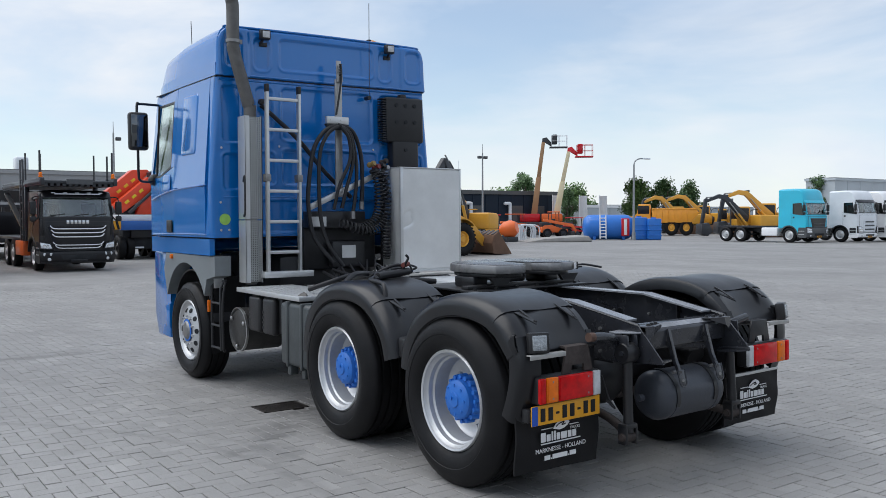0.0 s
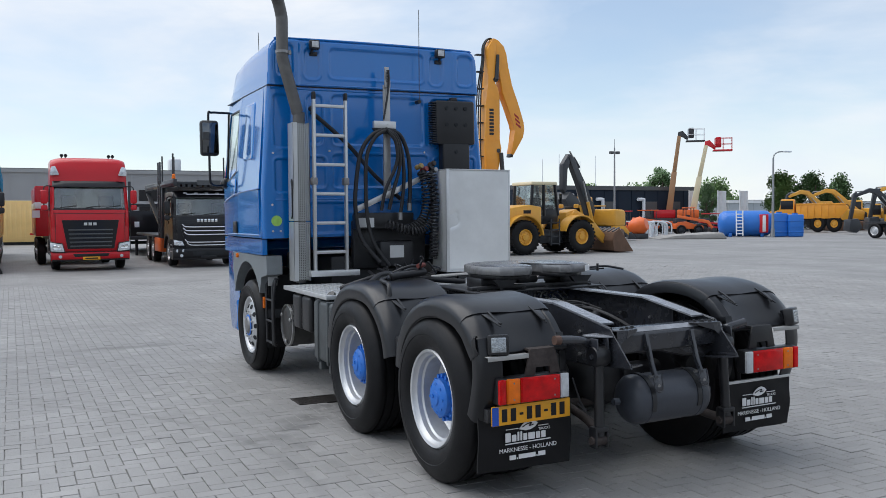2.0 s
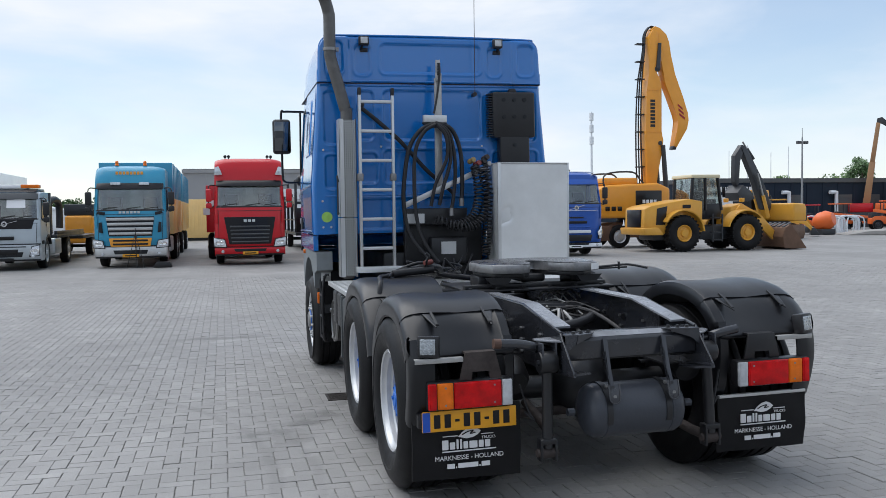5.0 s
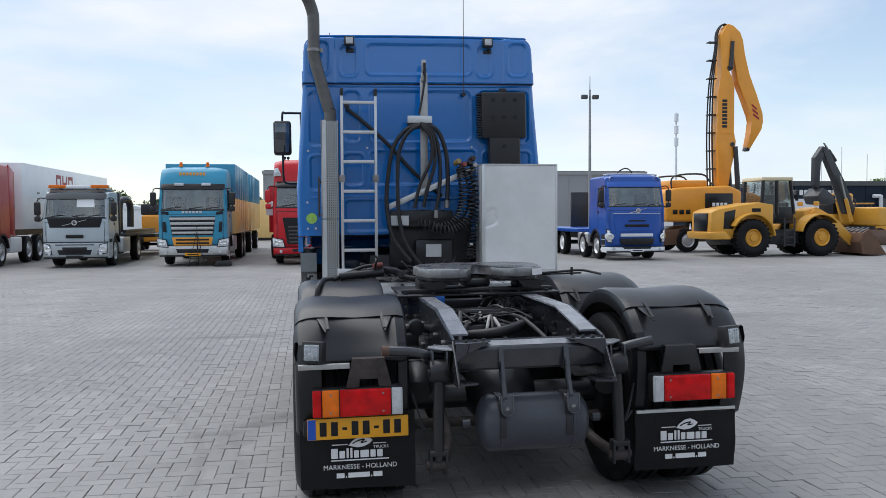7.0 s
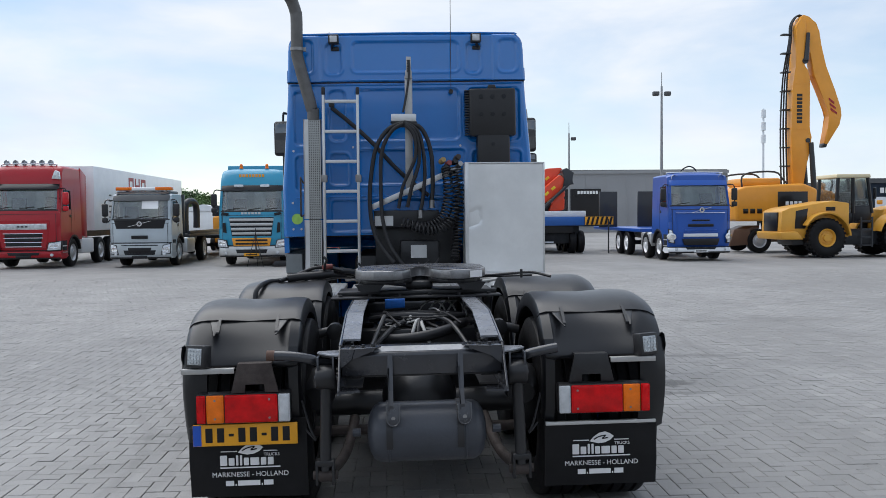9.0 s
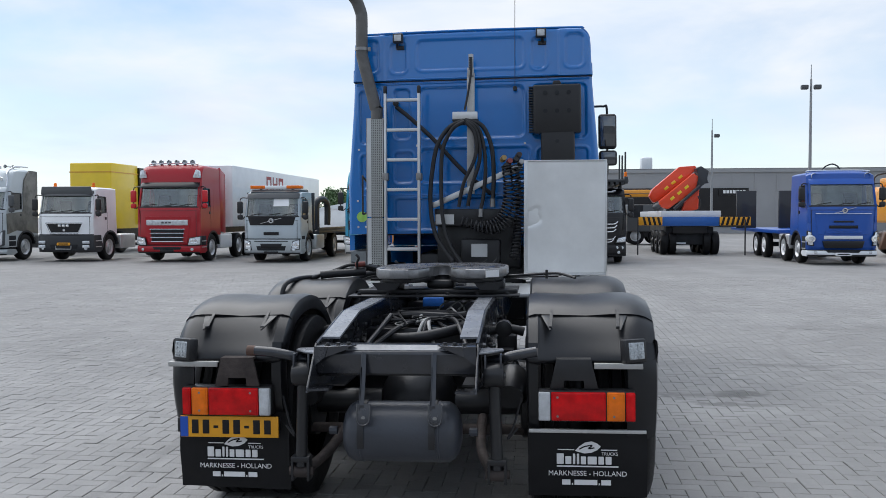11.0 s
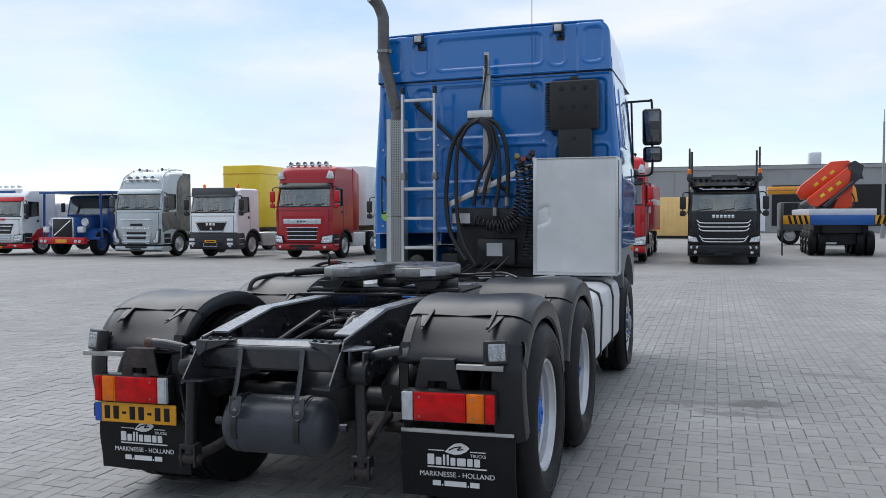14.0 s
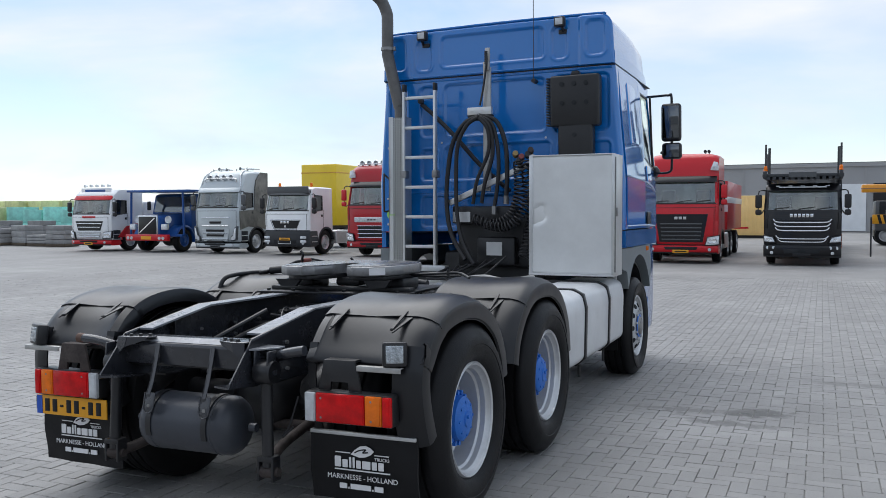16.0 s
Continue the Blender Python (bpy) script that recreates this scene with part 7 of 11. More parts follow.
        prism(bm, [(1.36 + 0.64 * math.cos(radians(a)), 0.50 + 0.64 * math.sin(radians(a))) for a in range(10, 181, 17)] + [(1.36 + 0.57 * math.cos(radians(a)), 0.50 + 0.57 * math.sin(radians(a))) for a in range(180, 9, -17)], min(s * hw * 0.8, s * (hw + 0.018)), max(s * hw * 0.8, s * (hw + 0.018)), "x")
        part("wheel_arch", bm, skirt or PLASTIC, body)
        part("door_seam", box(B(), min(s * hw * 0.995, s * (hw + 0.004)), max(s * hw * 0.995, s * (hw + 0.004)), 1.14, 1.152, 1.1, z0), PLASTIC, body)
        part("door_handle", box(B(), min(s * hw, s * (hw + 0.02)), max(s * hw, s * (hw + 0.02)), 0.96, 1.08, z0 - 0.30, z0 - 0.20, 0.01), PLASTIC, body)
        part("corner_vane", bow(prism(B(), [(s * hw * 0.90, z0 - 0.62), (s * hw * 0.985, z0 - 0.62), (s * hw * 0.99, z0 - 0.14), (s * hw * 0.93, z0 - 0.10)], -0.022, 0.02, "y", 0.006)), paint, body)
    part("wheel_well", box(B(), -hw * 0.80, hw * 0.80, 0.74, 1.98, 0.48, 1.12), DARK_IN, body)
    if visor is not None:
        mat_, dy = visor
        part("sun_visor", wide([(y_b - 0.03 - dy, z1 - 0.04), (y_b - 0.01 - dy, z1 + 0.02), (y_b + 0.05, z1 + 0.16), (y_b + 0.09, z1 + 0.14), (y_b + 0.02, z1 - 0.02)], hw * 0.95), mat_, body)
    part("lip_line", strip((-0.006, z0 - 0.19), (-0.004, z0 - 0.175), hw * 0.96, 0.02), PLASTIC, body)
    if panel is not None:
        pz0, pz1, pw0, pw1, mat_ = panel
        bm = B()
        cols = [[bm.verts.new((u * w_, y, z)) for w_, y, z in ((pw0, -0.014, pz0 + 0.01), (pw1, -0.014, pz1 - 0.01), (pw1, 0.02, pz1), (pw0, 0.02, pz0))] for u in USTEPS]
        for a, c in zip(cols, cols[1:]):
            for k in range(4):
                bm.faces.new((a[k], a[(k + 1) % 4], c[(k + 1) % 4], c[k]))
        bm.faces.new(cols[0][::-1]), bm.faces.new(cols[-1])
        bow(bm)
        part("grille_panel", bm, mat_, body)
    for sz0, sz1, sw, mat_ in slats:
        h = sz1 - sz0
        bm = wide([(-0.040, sz0 + h * 0.1), (-0.056, sz0 + h * 0.5), (-0.048, sz1 - h * 0.1), (-0.02, sz1), (0.01, sz1), (0.01, sz0), (-0.02, sz0)], sw + 0.015)
        part("grille_slat", bm, mat_, body)
    if bumper is not None:
        bz0, bz1, mat_ = bumper
        hb = bz1 - bz0
        bmp = part("bumper", wide([(-0.03, bz0 + 0.05), (-0.055, bz0 + hb * 0.35), (-0.06, bz1 - hb * 0.25), (-0.045, bz1 - 0.02), (0.0, bz1), (0.60, bz1), (0.74, bz0 + 0.08), (0.5, bz0), (0.02, bz0)], hw * 1.004, 0.98), mat_, root)
        part("intake", bow(prism(B(), [(-0.5, bz0 + 0.13), (0.5, bz0 + 0.13), (0.55, bz0 + 0.13 + min(0.16, hb * 0.35)), (-0.55, bz0 + 0.13 + min(0.16, hb * 0.35))], -0.068, -0.02, "y", 0.01)), DARK_IN, bmp)
        part("bumper_lip", wide([(-0.035, bz0 + 0.01), (-0.045, bz0 + 0.05), (0.0, bz0 + 0.06), (0.0, bz0)], hw * 0.98), PLASTIC, bmp)
        bm = box(B(), -0.26, 0.26, -0.082, -0.07, bz0 + 0.03, bz0 + 0.13, 0.004)
        bmesh.ops.translate(bm, verts=bm.verts, vec=(0, 0, plate_z - 0.03))
        part("number_plate", bm, plate or PLATE, bmp, "number plate")
        part("bumper_gap", strip((-0.012, bz1), (-0.010, bz1 + 0.028), hw * 0.99, 0.03), DARK_IN, bmp)
        part("plate_bar", box(B(), -0.19, 0.19, -0.0855, -0.08, bz0 + plate_z + 0.03, bz0 + plate_z + 0.07), INK, bmp)
        for s in (-1, 1):
            bm = bow(lathe(B(), [(0.055, 0), (0.05, 0.02), (0.0, 0.03)], (s * hw * 0.78, -0.062, bz0 + 0.14), (0, -1, 0), 14))
            part("fog_lamp", bm, LAMP_GLASS, bmp)
    if lamps is not None:
        lz0, lz1, lx0, lx1 = lamps
        for s in (-1, 1):
            mx = (lx0 + lx1) / 2
            bm = bow(prism(B(), [(s * (lx0 - 0.03), lz0 - 0.03), (s * mx, lz0 - 0.02), (s * (lx1 + 0.02), lz0 - 0.0), (s * (lx1 + 0.03), lz1 + 0.09), (s * mx, lz1 + 0.05), (s * (lx0 + 0.04), lz1 + 0.03)], -0.068, 0.03, "y", 0.01))
            lm = part("headlamp", bm, PLASTIC, body)
            bm = bow(prism(B(), [(s * lx0, lz0), (s * mx, lz0 + 0.01), (s * lx1, lz0 + 0.02), (s * (lx1 + 0.01), lz1 + 0.06), (s * mx, lz1 + 0.025), (s * (lx0 + 0.06), lz1)], -0.078, -0.06, "y", 0.006))
            part("lens", bm, LAMP_GLASS, lm)
            for q, rr in ((0.36, 0.30), (0.66, 0.34)):
                hx, hh = s * (lx0 + (lx1 - lx0) * q), (lz1 - lz0)
                part("reflector", bow(lathe(B(), [(rr * hh, 0.0), (rr * hh * 0.86, 0.008), (rr * hh * 0.5, -0.002), (0, 0.004)], (hx, -0.080, (lz0 + lz1) / 2 + 0.02 * q), (0, -1, 0), 14)), CHROME, lm)
    axle(root, 1.36, hw - 0.03)
    bm = B()
    box(bm, -0.9, 0.9, 0.15, 1.95, dark_low, 0.62, 0.03)
    part("underbody", bm, DARK_IN, root)
    return body


def chassis(root, y0, y1, rear_axles, z=0.95, hw=1.2, rim=None, tanks=True, tank_mat=None):
    bm = B()
    for s in (-1, 1):
        box(bm, s * 0.42 - 0.04, s * 0.42 + 0.04, y0, y1, z - 0.26, z)
    box(bm, -0.4, 0.4, y0 + 0.3, y0 + 0.5, z - 0.2, z)
    box(bm, -0.4, 0.4, y1 - 0.12, y1, z - 0.2, z)
    part("chassis_frame", bm, BLACK, root)
    for y in rear_axles:
        axle(root, y, hw, rim=rim)
    if tanks:
        for s in (-1, 1):
            bm = box(B(), min(s * 0.55, s * 1.18), max(s * 0.55, s * 1.18), y0 + 0.15, y0 + 1.35, 0.42, 0.98, 0.06, 3)
            part("side_tank", bm, tank_mat or ALU, root)


def at(x, y=26.0, turn=0):
    return pose(x, y, 0, 0, 0, turn)


def logo_bars(root, y, z, w, h, n, material, axis="y", x=0.0):
    bm = B()
    p = w / n
    for k in range(n):
        box(bm, x - w / 2 + k * p, x - w / 2 + k * p + p * 0.72, y - 0.004, y, z, z + h, 0.004)
    return part("name_plate", bm, material, root)


def beacon(root, x, y, z, m=None):
    part("beacon", lathe(B(), [(0.07, 0), (0.07, 0.03), (0.055, 0.04), (0.055, 0.13), (0.03, 0.16), (0, 0.165)], (x, y, z), (0, 0, 1), 14), m or LENS_ORANGE, root)


# teal lorry with a two-tone box body and drawbar trailer
t = thing("box_truck", "teal lorry with chrome-barred grille and tall box body", "truck", at(-5.16), "parked trucks")
cb = cab_over(t, P_TEAL, 3.42, (1.95, 2.66), W=2.28, visor=(P_BLACK, 0.05), panel=(1.04, 1.70, 0.68, 0.76, DARK_IN), slats=[(1.56, 1.66, 0.74, ALU), (1.40, 1.50, 0.71, ALU), (1.24, 1.34, 0.68, ALU), (1.09, 1.18, 0.65, ALU)], lamps=(0.66, 0.88, 0.82, 1.18), bumper=(0.32, 0.70, ALU))
part("lower_grille", prism(B(), [(-0.62, 0.70), (0.62, 0.70), (0.68, 0.98), (-0.68, 0.98)], -0.06, 0.0, "y", 0.02), P_LIEB, cb)
for z in (0.75, 0.87):
    part("grille_slat", box(B(), -0.55, 0.55, -0.075, -0.03, z, z + 0.06, 0.01), DARK_IN, cb)
logo_bars(cb, 0.30, 3.10, 0.9, 0.10, 8, P_LIEB)
for s in (-1, 1):
    part("cheek_vent", prism(B(), [(s * 0.80, 1.74), (s * 1.04, 1.80), (s * 1.00, 1.88), (s * 0.78, 1.84)], -0.02, 0.06, "y", 0.01), DARK_IN, cb)
    part("cheek_vent", prism(B(), [(s * 0.86, 1.15), (s * 0.98, 1.18), (s * 0.98, 1.50), (s * 0.90, 1.52)], -0.01, 0.08, "y", 0.01), DARK_IN, cb)
logo_bars(cb, -0.015, 1.80, 0.7, 0.07, 6, ALU)
for x in (-0.45, 0.45):
    beacon(cb, x, 0.75, 3.42)
    part("roof_lamp", box(B(), x - 0.16, x + 0.16, 0.16, 0.26, 2.74, 2.84, 0.02), LAMP_GLASS, cb)
chassis(t, 2.1, 9.4, (6.0, 7.35))
for y0, y1 in ((2.45, 9.2), (10.4, 17.5)):
    bm = box(B(), -1.25, 1.25, y0, y1, 2.35, 3.62, 0.03)
    bd = part("box_body", bm, P_TEAL, t, "tall teal and ochre box body")
    part("lower_side", box(B(), -1.255, 1.255, y0 + 0.01, y1 - 0.01, 1.05, 2.345, 0.02), P_PYELLOW, bd)
    for k in range(int(y1 - y0)):
        part("body_post", box(B(), 1.255, 1.275, y0 + 0.5 + k, y0 + 0.56 + k, 2.36, 3.6), P_TEAL, bd)
        part("body_post", box(B(), 1.256, 1.274, y0 + 0.5 + k, y0 + 0.56 + k, 1.06, 2.34), P_PYELLOW, bd)
bm = box(B(), -0.8, 0.8, 10.4, 17.4, 0.8, 1.04)
part("trailer_frame", bm, BLACK, t)
for y in (11.4, 16.0):
    axle(t, y, 1.2, 0.48)
part("drawbar", box(B(), -0.08, 0.08, 9.3, 10.5, 0.75, 0.9), BLACK, t)
st = thing("tripod_stand", "thin black tripod stand in front of the teal lorry", "stand", at(-4.98, 25.7))
for a in (0, 120, 240):
    part("leg", cyl(B(), (0, 0, 1.15), (0.32 * math.sin(radians(a)), 0.32 * math.cos(radians(a)), 0.0), 0.012, 0.010, 8), PLASTIC, st)
part("mast", cyl(B(), (0, 0, 0.5), (0, 0, 1.32), 0.014, 0.012, 8), PLASTIC, st)
blk = B()
prism(blk, [(-0.30, 0.0), (0.30, 0.0), (0.24, 0.17), (-0.2, 0.19)], -0.2, 0.2, "y", 0.02)
tagged(part("wheel_chock", blk, PLASTIC, m=at(-4.15, 25.9)), "low black rubber wheel chock on the paving", "chock")

# red tractor with black grille
t = thing("tractor_truck", "bright red high-roof tractor with black slatted grille", "truck", at(-1.28), "parked trucks")
cb = cab_over(t, P_RED, 3.68, (2.03, 2.74), W=2.36, visor=(P_BLACK, 0.10), roof_slope=0.18, panel=(0.70, 1.64, 0.70, 0.86, P_BLACK), slats=[(z, z + 0.055, 0.60 + 0.10 * (z - 0.7), P_GREY) for z in (0.76, 0.89, 1.02, 1.15, 1.28)], lamps=(0.62, 0.86, 0.80, 1.20), bumper=(0.32, 0.60, P_RED), mirrors=P_RED)
logo_bars(cb, -0.05, 1.46, 0.42, 0.09, 3, ALU)
for s in (-1, 1):
    part("roof_lamp", prism(B(), [(s * 0.88, 3.08), (s * 1.16, 3.06), (s * 1.13, 3.34), (s * 1.00, 3.38)], 0.22, 0.40, "y", 0.03), LAMP_GLASS, cb)
    bm = B()
    for k in (0, 1):
        cyl(bm, (s * (0.66 + 0.12 * k), 0.80, 3.74), (s * (0.66 + 0.12 * k), 0.95, 3.745), 0.055, 0.045, 12)
        cyl(bm, (s * (0.66 + 0.12 * k), 0.90, 3.66), (s * (0.66 + 0.12 * k), 0.90, 3.74), 0.018, 0.018, 8)
    part("roof_horn", bm, P_BLACK, cb)
chassis(t, 2.1, 2.42, ())
tr = thing("box_trailer", "red and white box trailer parked behind the red tractor", "trailer", at(-1.50, 30.2))
part("box_body", box(B(), -1.29, 1.29, 0.0, 6.0, 1.05, 2.86, 0.02), P_RED, tr)
part("white_band", box(B(), -1.298, 1.298, -0.008, 6.008, 2.05, 2.28, 0.004), P_WHITE, tr)
part("label_plate", box(B(), 1.05, 1.30, -0.012, 0.0, 1.72, 1.98), P_LGREY, tr)
part("label_plate", box(B(), -1.40, -1.15, -0.012, 0.0, 1.72, 1.98), P_LGREY, tr)
part("frame", box(B(), -0.9, 0.9, 0.1, 6, 0.8, 1.04), BLACK, tr)
for y in (0.9, 2.2, 4.6):
    axle(tr, y, 1.25, 0.48)
yc = thing("yellow_container", "pale yellow steel container standing in the yard", "container", at(-3.4, 58.0))
bm = box(B(), -4.8, 4.8, 0, 6, 0.18, 2.85, 0.02)
cbx = part("container_body", bm, P_PYELLOW, yc)
for k in range(34):
    part("corrugation", box(B(), -4.7 + k * 0.28, -4.58 + k * 0.28, -0.03, 0.0, 0.3, 2.75, 0.008), P_PYELLOW, cbx)
part("stripe", box(B(), 0.9, 1.9, -0.036, -0.03, 0.62, 0.74), P_RED, cbx)
part("skid", box(B(), -4.7, 4.7, 0.2, 5.8, 0.0, 0.18), BLACK, yc)

# grey flatbed breakdown truck
t = thing("flatbed_truck", "silver-grey flatbed recovery truck with orange beacon bar", "truck", at(-8.98), "parked trucks")
cb = cab_over(t, P_GREYBLUE, 2.58, (1.70, 2.34), W=2.10, depth=1.75, visor=(P_GREY, 0.04), panel=(1.33, 1.64, 0.80, 0.88, P_BLACK), slats=[(0.98, 1.10, 0.26, P_BLACK)], lamps=(0.46, 0.74, 0.74, 1.00), bumper=(0.30, 0.83, P_SILVER), plate=P_BLACK, plate_z=0.0)
part("lower_grille", prism(B(), [(-0.36, 0.50), (0.36, 0.50), (0.40, 0.68), (-0.40, 0.68)], -0.075, 0.0, "y", 0.01), P_BLACK, cb)
part("bumper_slot", box(B(), -0.62, 0.62, -0.066, -0.02, 0.745, 0.775, 0.006), DARK_IN, cb)
part("roof_deflector", prism(B(), [(0.30, 2.55), (0.62, 2.64), (1.60, 2.66), (1.72, 2.56)], -0.92, 0.92, "x", 0.02), P_STEEL, cb)
part("emblem_bar", slab(B(), [(-0.42, -0.03, 1.40), (-0.36, -0.03, 1.40), (0.42, -0.03, 1.60), (0.36, -0.03, 1.60)], 0.01), CHROME, cb)
part("emblem_ring", lathe(B(), [(0.05, 0), (0.09, 0), (0.09, 0.03), (0.05, 0.03)], (0, -0.02, 1.50), (0, -1, 0), 18), CHROME, cb)
bm = box(B(), -0.95, 0.95, 0.55, 0.85, 2.66, 2.78, 0.03)
lb = part("beacon_bar", bm, P_WHITE, cb)
for s in (-1, 1):
    part("lens", box(B(), min(s * 0.40, s * 0.96), max(s * 0.40, s * 0.96), 0.54, 0.86, 2.67, 2.785, 0.02), LENS_ORANGE, lb)
    part("bar_foot", box(B(), s * 0.6 - 0.03, s * 0.6 + 0.03, 0.65, 0.75, 2.57, 2.67), P_GREY, lb)
part("screen_sheet", slab(B(), [(0.05, 0.10, 2.02), (0.62, 0.10, 2.02), (0.60, 0.20, 2.34), (0.05, 0.20, 2.34)], 0.004), P_WHITE, cb)
chassis(t, 1.7, 7.6, (5.0,), hw=1.12)
bm = box(B(), -1.18, 1.18, 2.2, 8.4, 0.98, 1.10, 0.02)
part("flatbed", bm, P_STEEL, t)
for s in (-1, 1):
    part("headboard_post", box(B(), s * 0.95 - 0.06, s * 0.95 + 0.06, 2.1, 2.25, 1.1, 2.55, 0.01), P_STEEL, t)
    part("bed_rail", box(B(), s * 1.12 - 0.05, s * 1.12 + 0.05, 2.3, 8.3, 1.1, 1.22, 0.01), P_STEEL, t)
bm = B()
tube(bm, [(0.6, 4.0, 1.1), (0.6, 4.0, 2.0), (0.65, 4.1, 2.3), (0.75, 4.6, 2.35), (0.8, 5.0, 2.1), (0.8, 5.0, 1.3)], 0.13, 10, 5)
part("loading_crane", bm, P_STEEL, t)
bm = box(B(), -1.1, 1.1, 8.6, 13.5, 0.80, 0.95, 0.02)
part("ramp_deck", bm, P_STEEL, t)
axle(t, 11.5, 1.1, 0.42)
mach = thing("compact_machine", "small yellow machine standing on the flatbed", "machine", at(-9.0, 41.0) @ Matrix.Diagonal((0.8, 0.8, 0.85, 1)))
part("machine_body", box(B(), -0.8, 0.8, 0, 2, 0.5, 2.1, 0.15, 3), P_LIEB, mach)
part("rops_frame", box(B(), -0.85, 0.85, 0.2, 1.8, 2.1, 2.75, 0.05), P_STEEL, mach)
for s in (-1, 1):
    for y in (0.3, 1.7):
        far_wheel(mach, s * 0.95, y, 0.45, 0.3, s)

# dark red tractor with long white trailer
t = thing("tractor_truck", "dark red high-roof tractor with chrome grille and white trailer", "truck", at(-12.89), "parked trucks")
cb = cab_over(t, P_DRED, 3.60, (2.05, 2.76), W=2.40, visor=(P_BLACK, 0.10), roof_slope=0.18, panel=(0.70, 1.66, 0.74, 0.88, P_DRED), slats=[(1.34, 1.54, 0.77, LAMP_GLASS)] + [(z, z + 0.045, 0.60 + 0.12 * (z - 0.7), CHROME) for z in (0.72, 0.87, 1.02, 1.17)] + [(z, z + 0.10, 0.56 + 0.12 * (z - 0.7), DARK_IN) for z in (0.77, 0.92, 1.07)], lamps=(0.62, 0.86, 0.80, 1.20), bumper=(0.32, 0.60, P_DRED), mirrors=P_RED, plate=P_BLACK)
for s in (-1, 1):
    part("roof_lamp", prism(B(), [(s * 0.88, 3.08), (s * 1.16, 3.06), (s * 1.13, 3.34), (s * 1.00, 3.38)], 0.22, 0.40, "y", 0.03), LAMP_GLASS, cb)
logo_bars(cb, -0.062, 1.41, 0.40, 0.06, 3, P_GREY)
part("flank_fairing", prism(B(), [(2.16, 1.1), (2.75, 1.0), (2.75, 3.3), (2.16, 3.55)], 1.12, 1.17, "x", 0.01), P_DRED, cb)
part("flank_fairing", prism(B(), [(2.16, 1.1), (2.75, 1.0), (2.75, 3.3), (2.16, 3.55)], -1.17, -1.12, "x", 0.01), P_DRED, cb)
bm = tube(B(), [(-0.9, 0.62, 3.52), (-0.8, 0.60, 3.62), (0.8, 0.60, 3.62), (0.9, 0.62, 3.52)], 0.03, 8, 3)
part("lamp_bar", bm, CHROME, cb)
for k in range(6):
    part("spot_lamp", lathe(B(), [(0.09, 0), (0.10, -0.04), (0.06, -0.10), (0, -0.11)], (-0.75 + k * 0.30, 0.55, 3.66), (0, -1, 0), 14), LAMP_GLASS, cb)
chassis(t, 2.1, 6.0, (4.2, 5.5), tank_mat=P_WHITE)
bd = part("trailer_body", box(B(), -1.27, 1.27, 3.3, 16.8, 1.25, 3.70, 0.02), P_WHITE, t, "long white refrigerated trailer body")
bm = B()
for k, (zz, yy) in enumerate(((0, 0), (0.0, 0.9), (0.0, 1.8))):
    box(bm, 1.272, 1.278, 7.6 + yy, 7.75 + yy, 2.75, 3.45)
    box(bm, 1.272, 1.278, 8.15 + yy, 8.3 + yy, 2.75, 3.45)
    box(bm, 1.272, 1.278, 7.75 + yy, 8.15 + yy, 3.30 if k != 1 else 3.05, 3.45 if k != 1 else 3.17)
part("name_print", bm, P_DRED, bd)
for k in range(5):
    part("marking", box(B(), 1.272, 1.278, 5.0, 5.3, 2.6 - k * 0.22, 2.66 - k * 0.22), P_GREY, bd)
for y in (12.6, 13.9, 15.2):
    axle(t, y, 1.2, 0.48)
part("trailer_frame", box(B(), -0.6, 0.6, 3.5, 16.6, 1.0, 1.24), BLACK, t)

# white tractor with a yellow box truck behind it
t = thing("tractor_truck", "white low-roof tractor with black grille and dark bumper", "truck", at(-16.88), "parked trucks")
cb = cab_over(t, P_WHITE, 2.78, (1.84, 2.47), W=2.16, depth=1.9, visor=(P_GREY, 0.07), panel=(1.07, 1.40, 0.52, 0.68, P_BLACK), bumper=(0.34, 0.98, P_STEEL), skirt=P_STEEL, plate_z=0.26)
part("visor_band", prism(B(), [(-1.0, 2.48), (1.0, 2.48), (0.96, 2.78), (-0.96, 2.78)], 0.14, 0.24, "y", 0.03), P_GREY, cb, "dark weathered sun visor band")
part("grille_frame", tube(B(), [(-0.72, -0.02, 1.43), (-0.54, -0.025, 1.04), (0.54, -0.025, 1.04), (0.72, -0.02, 1.43), (-0.72, -0.02, 1.43)], 0.016, 8, 1), CHROME, cb)
logo_bars(cb, -0.03, 1.28, 0.46, 0.09, 3, CHROME)
part("emblem", cyl(B(), (0, -0.035, 1.16), (0, -0.015, 1.16), 0.05, 0.05, 14), CHROME, cb)
for s in (-1, 1):
    for zl in (0.50, 0.66):
        part("headlamp", box(B(), s * 0.86 - 0.13, s * 0.86 + 0.13, -0.075, 0.0, zl, zl + 0.11, 0.02), LAMP_GLASS, cb)
part("bumper_tread", tube(B(), [(-0.30, -0.085, 0.58), (-0.30, -0.10, 0.46), (0.30, -0.10, 0.46), (0.30, -0.085, 0.58)], 0.014, 8, 1), ALU, cb)
for x in (-0.85, 0.85):
    beacon(cb, x * 0.9, 0.75, 2.78)
chassis(t, 1.9, 6.0, (4.9,), tank_mat=ALU)
yb = thing("box_truck", "tall bright yellow box body behind the white tractor", "truck", at(-19.85, 33.0), "parked trucks")
bd = part("box_body", box(B(), -0.80, 1.20, 0, 2.6, 1.1, 4.10, 0.06), P_YELLOW, yb)
part("top_band", box(B(), -0.81, 1.21, -0.01, 2.61, 3.66, 3.71), P_AMBER, bd)
part("black_sheet", box(B(), 1.0, 1.27, 2.62, 7.4, 1.3, 4.0), P_BLACK, bd)
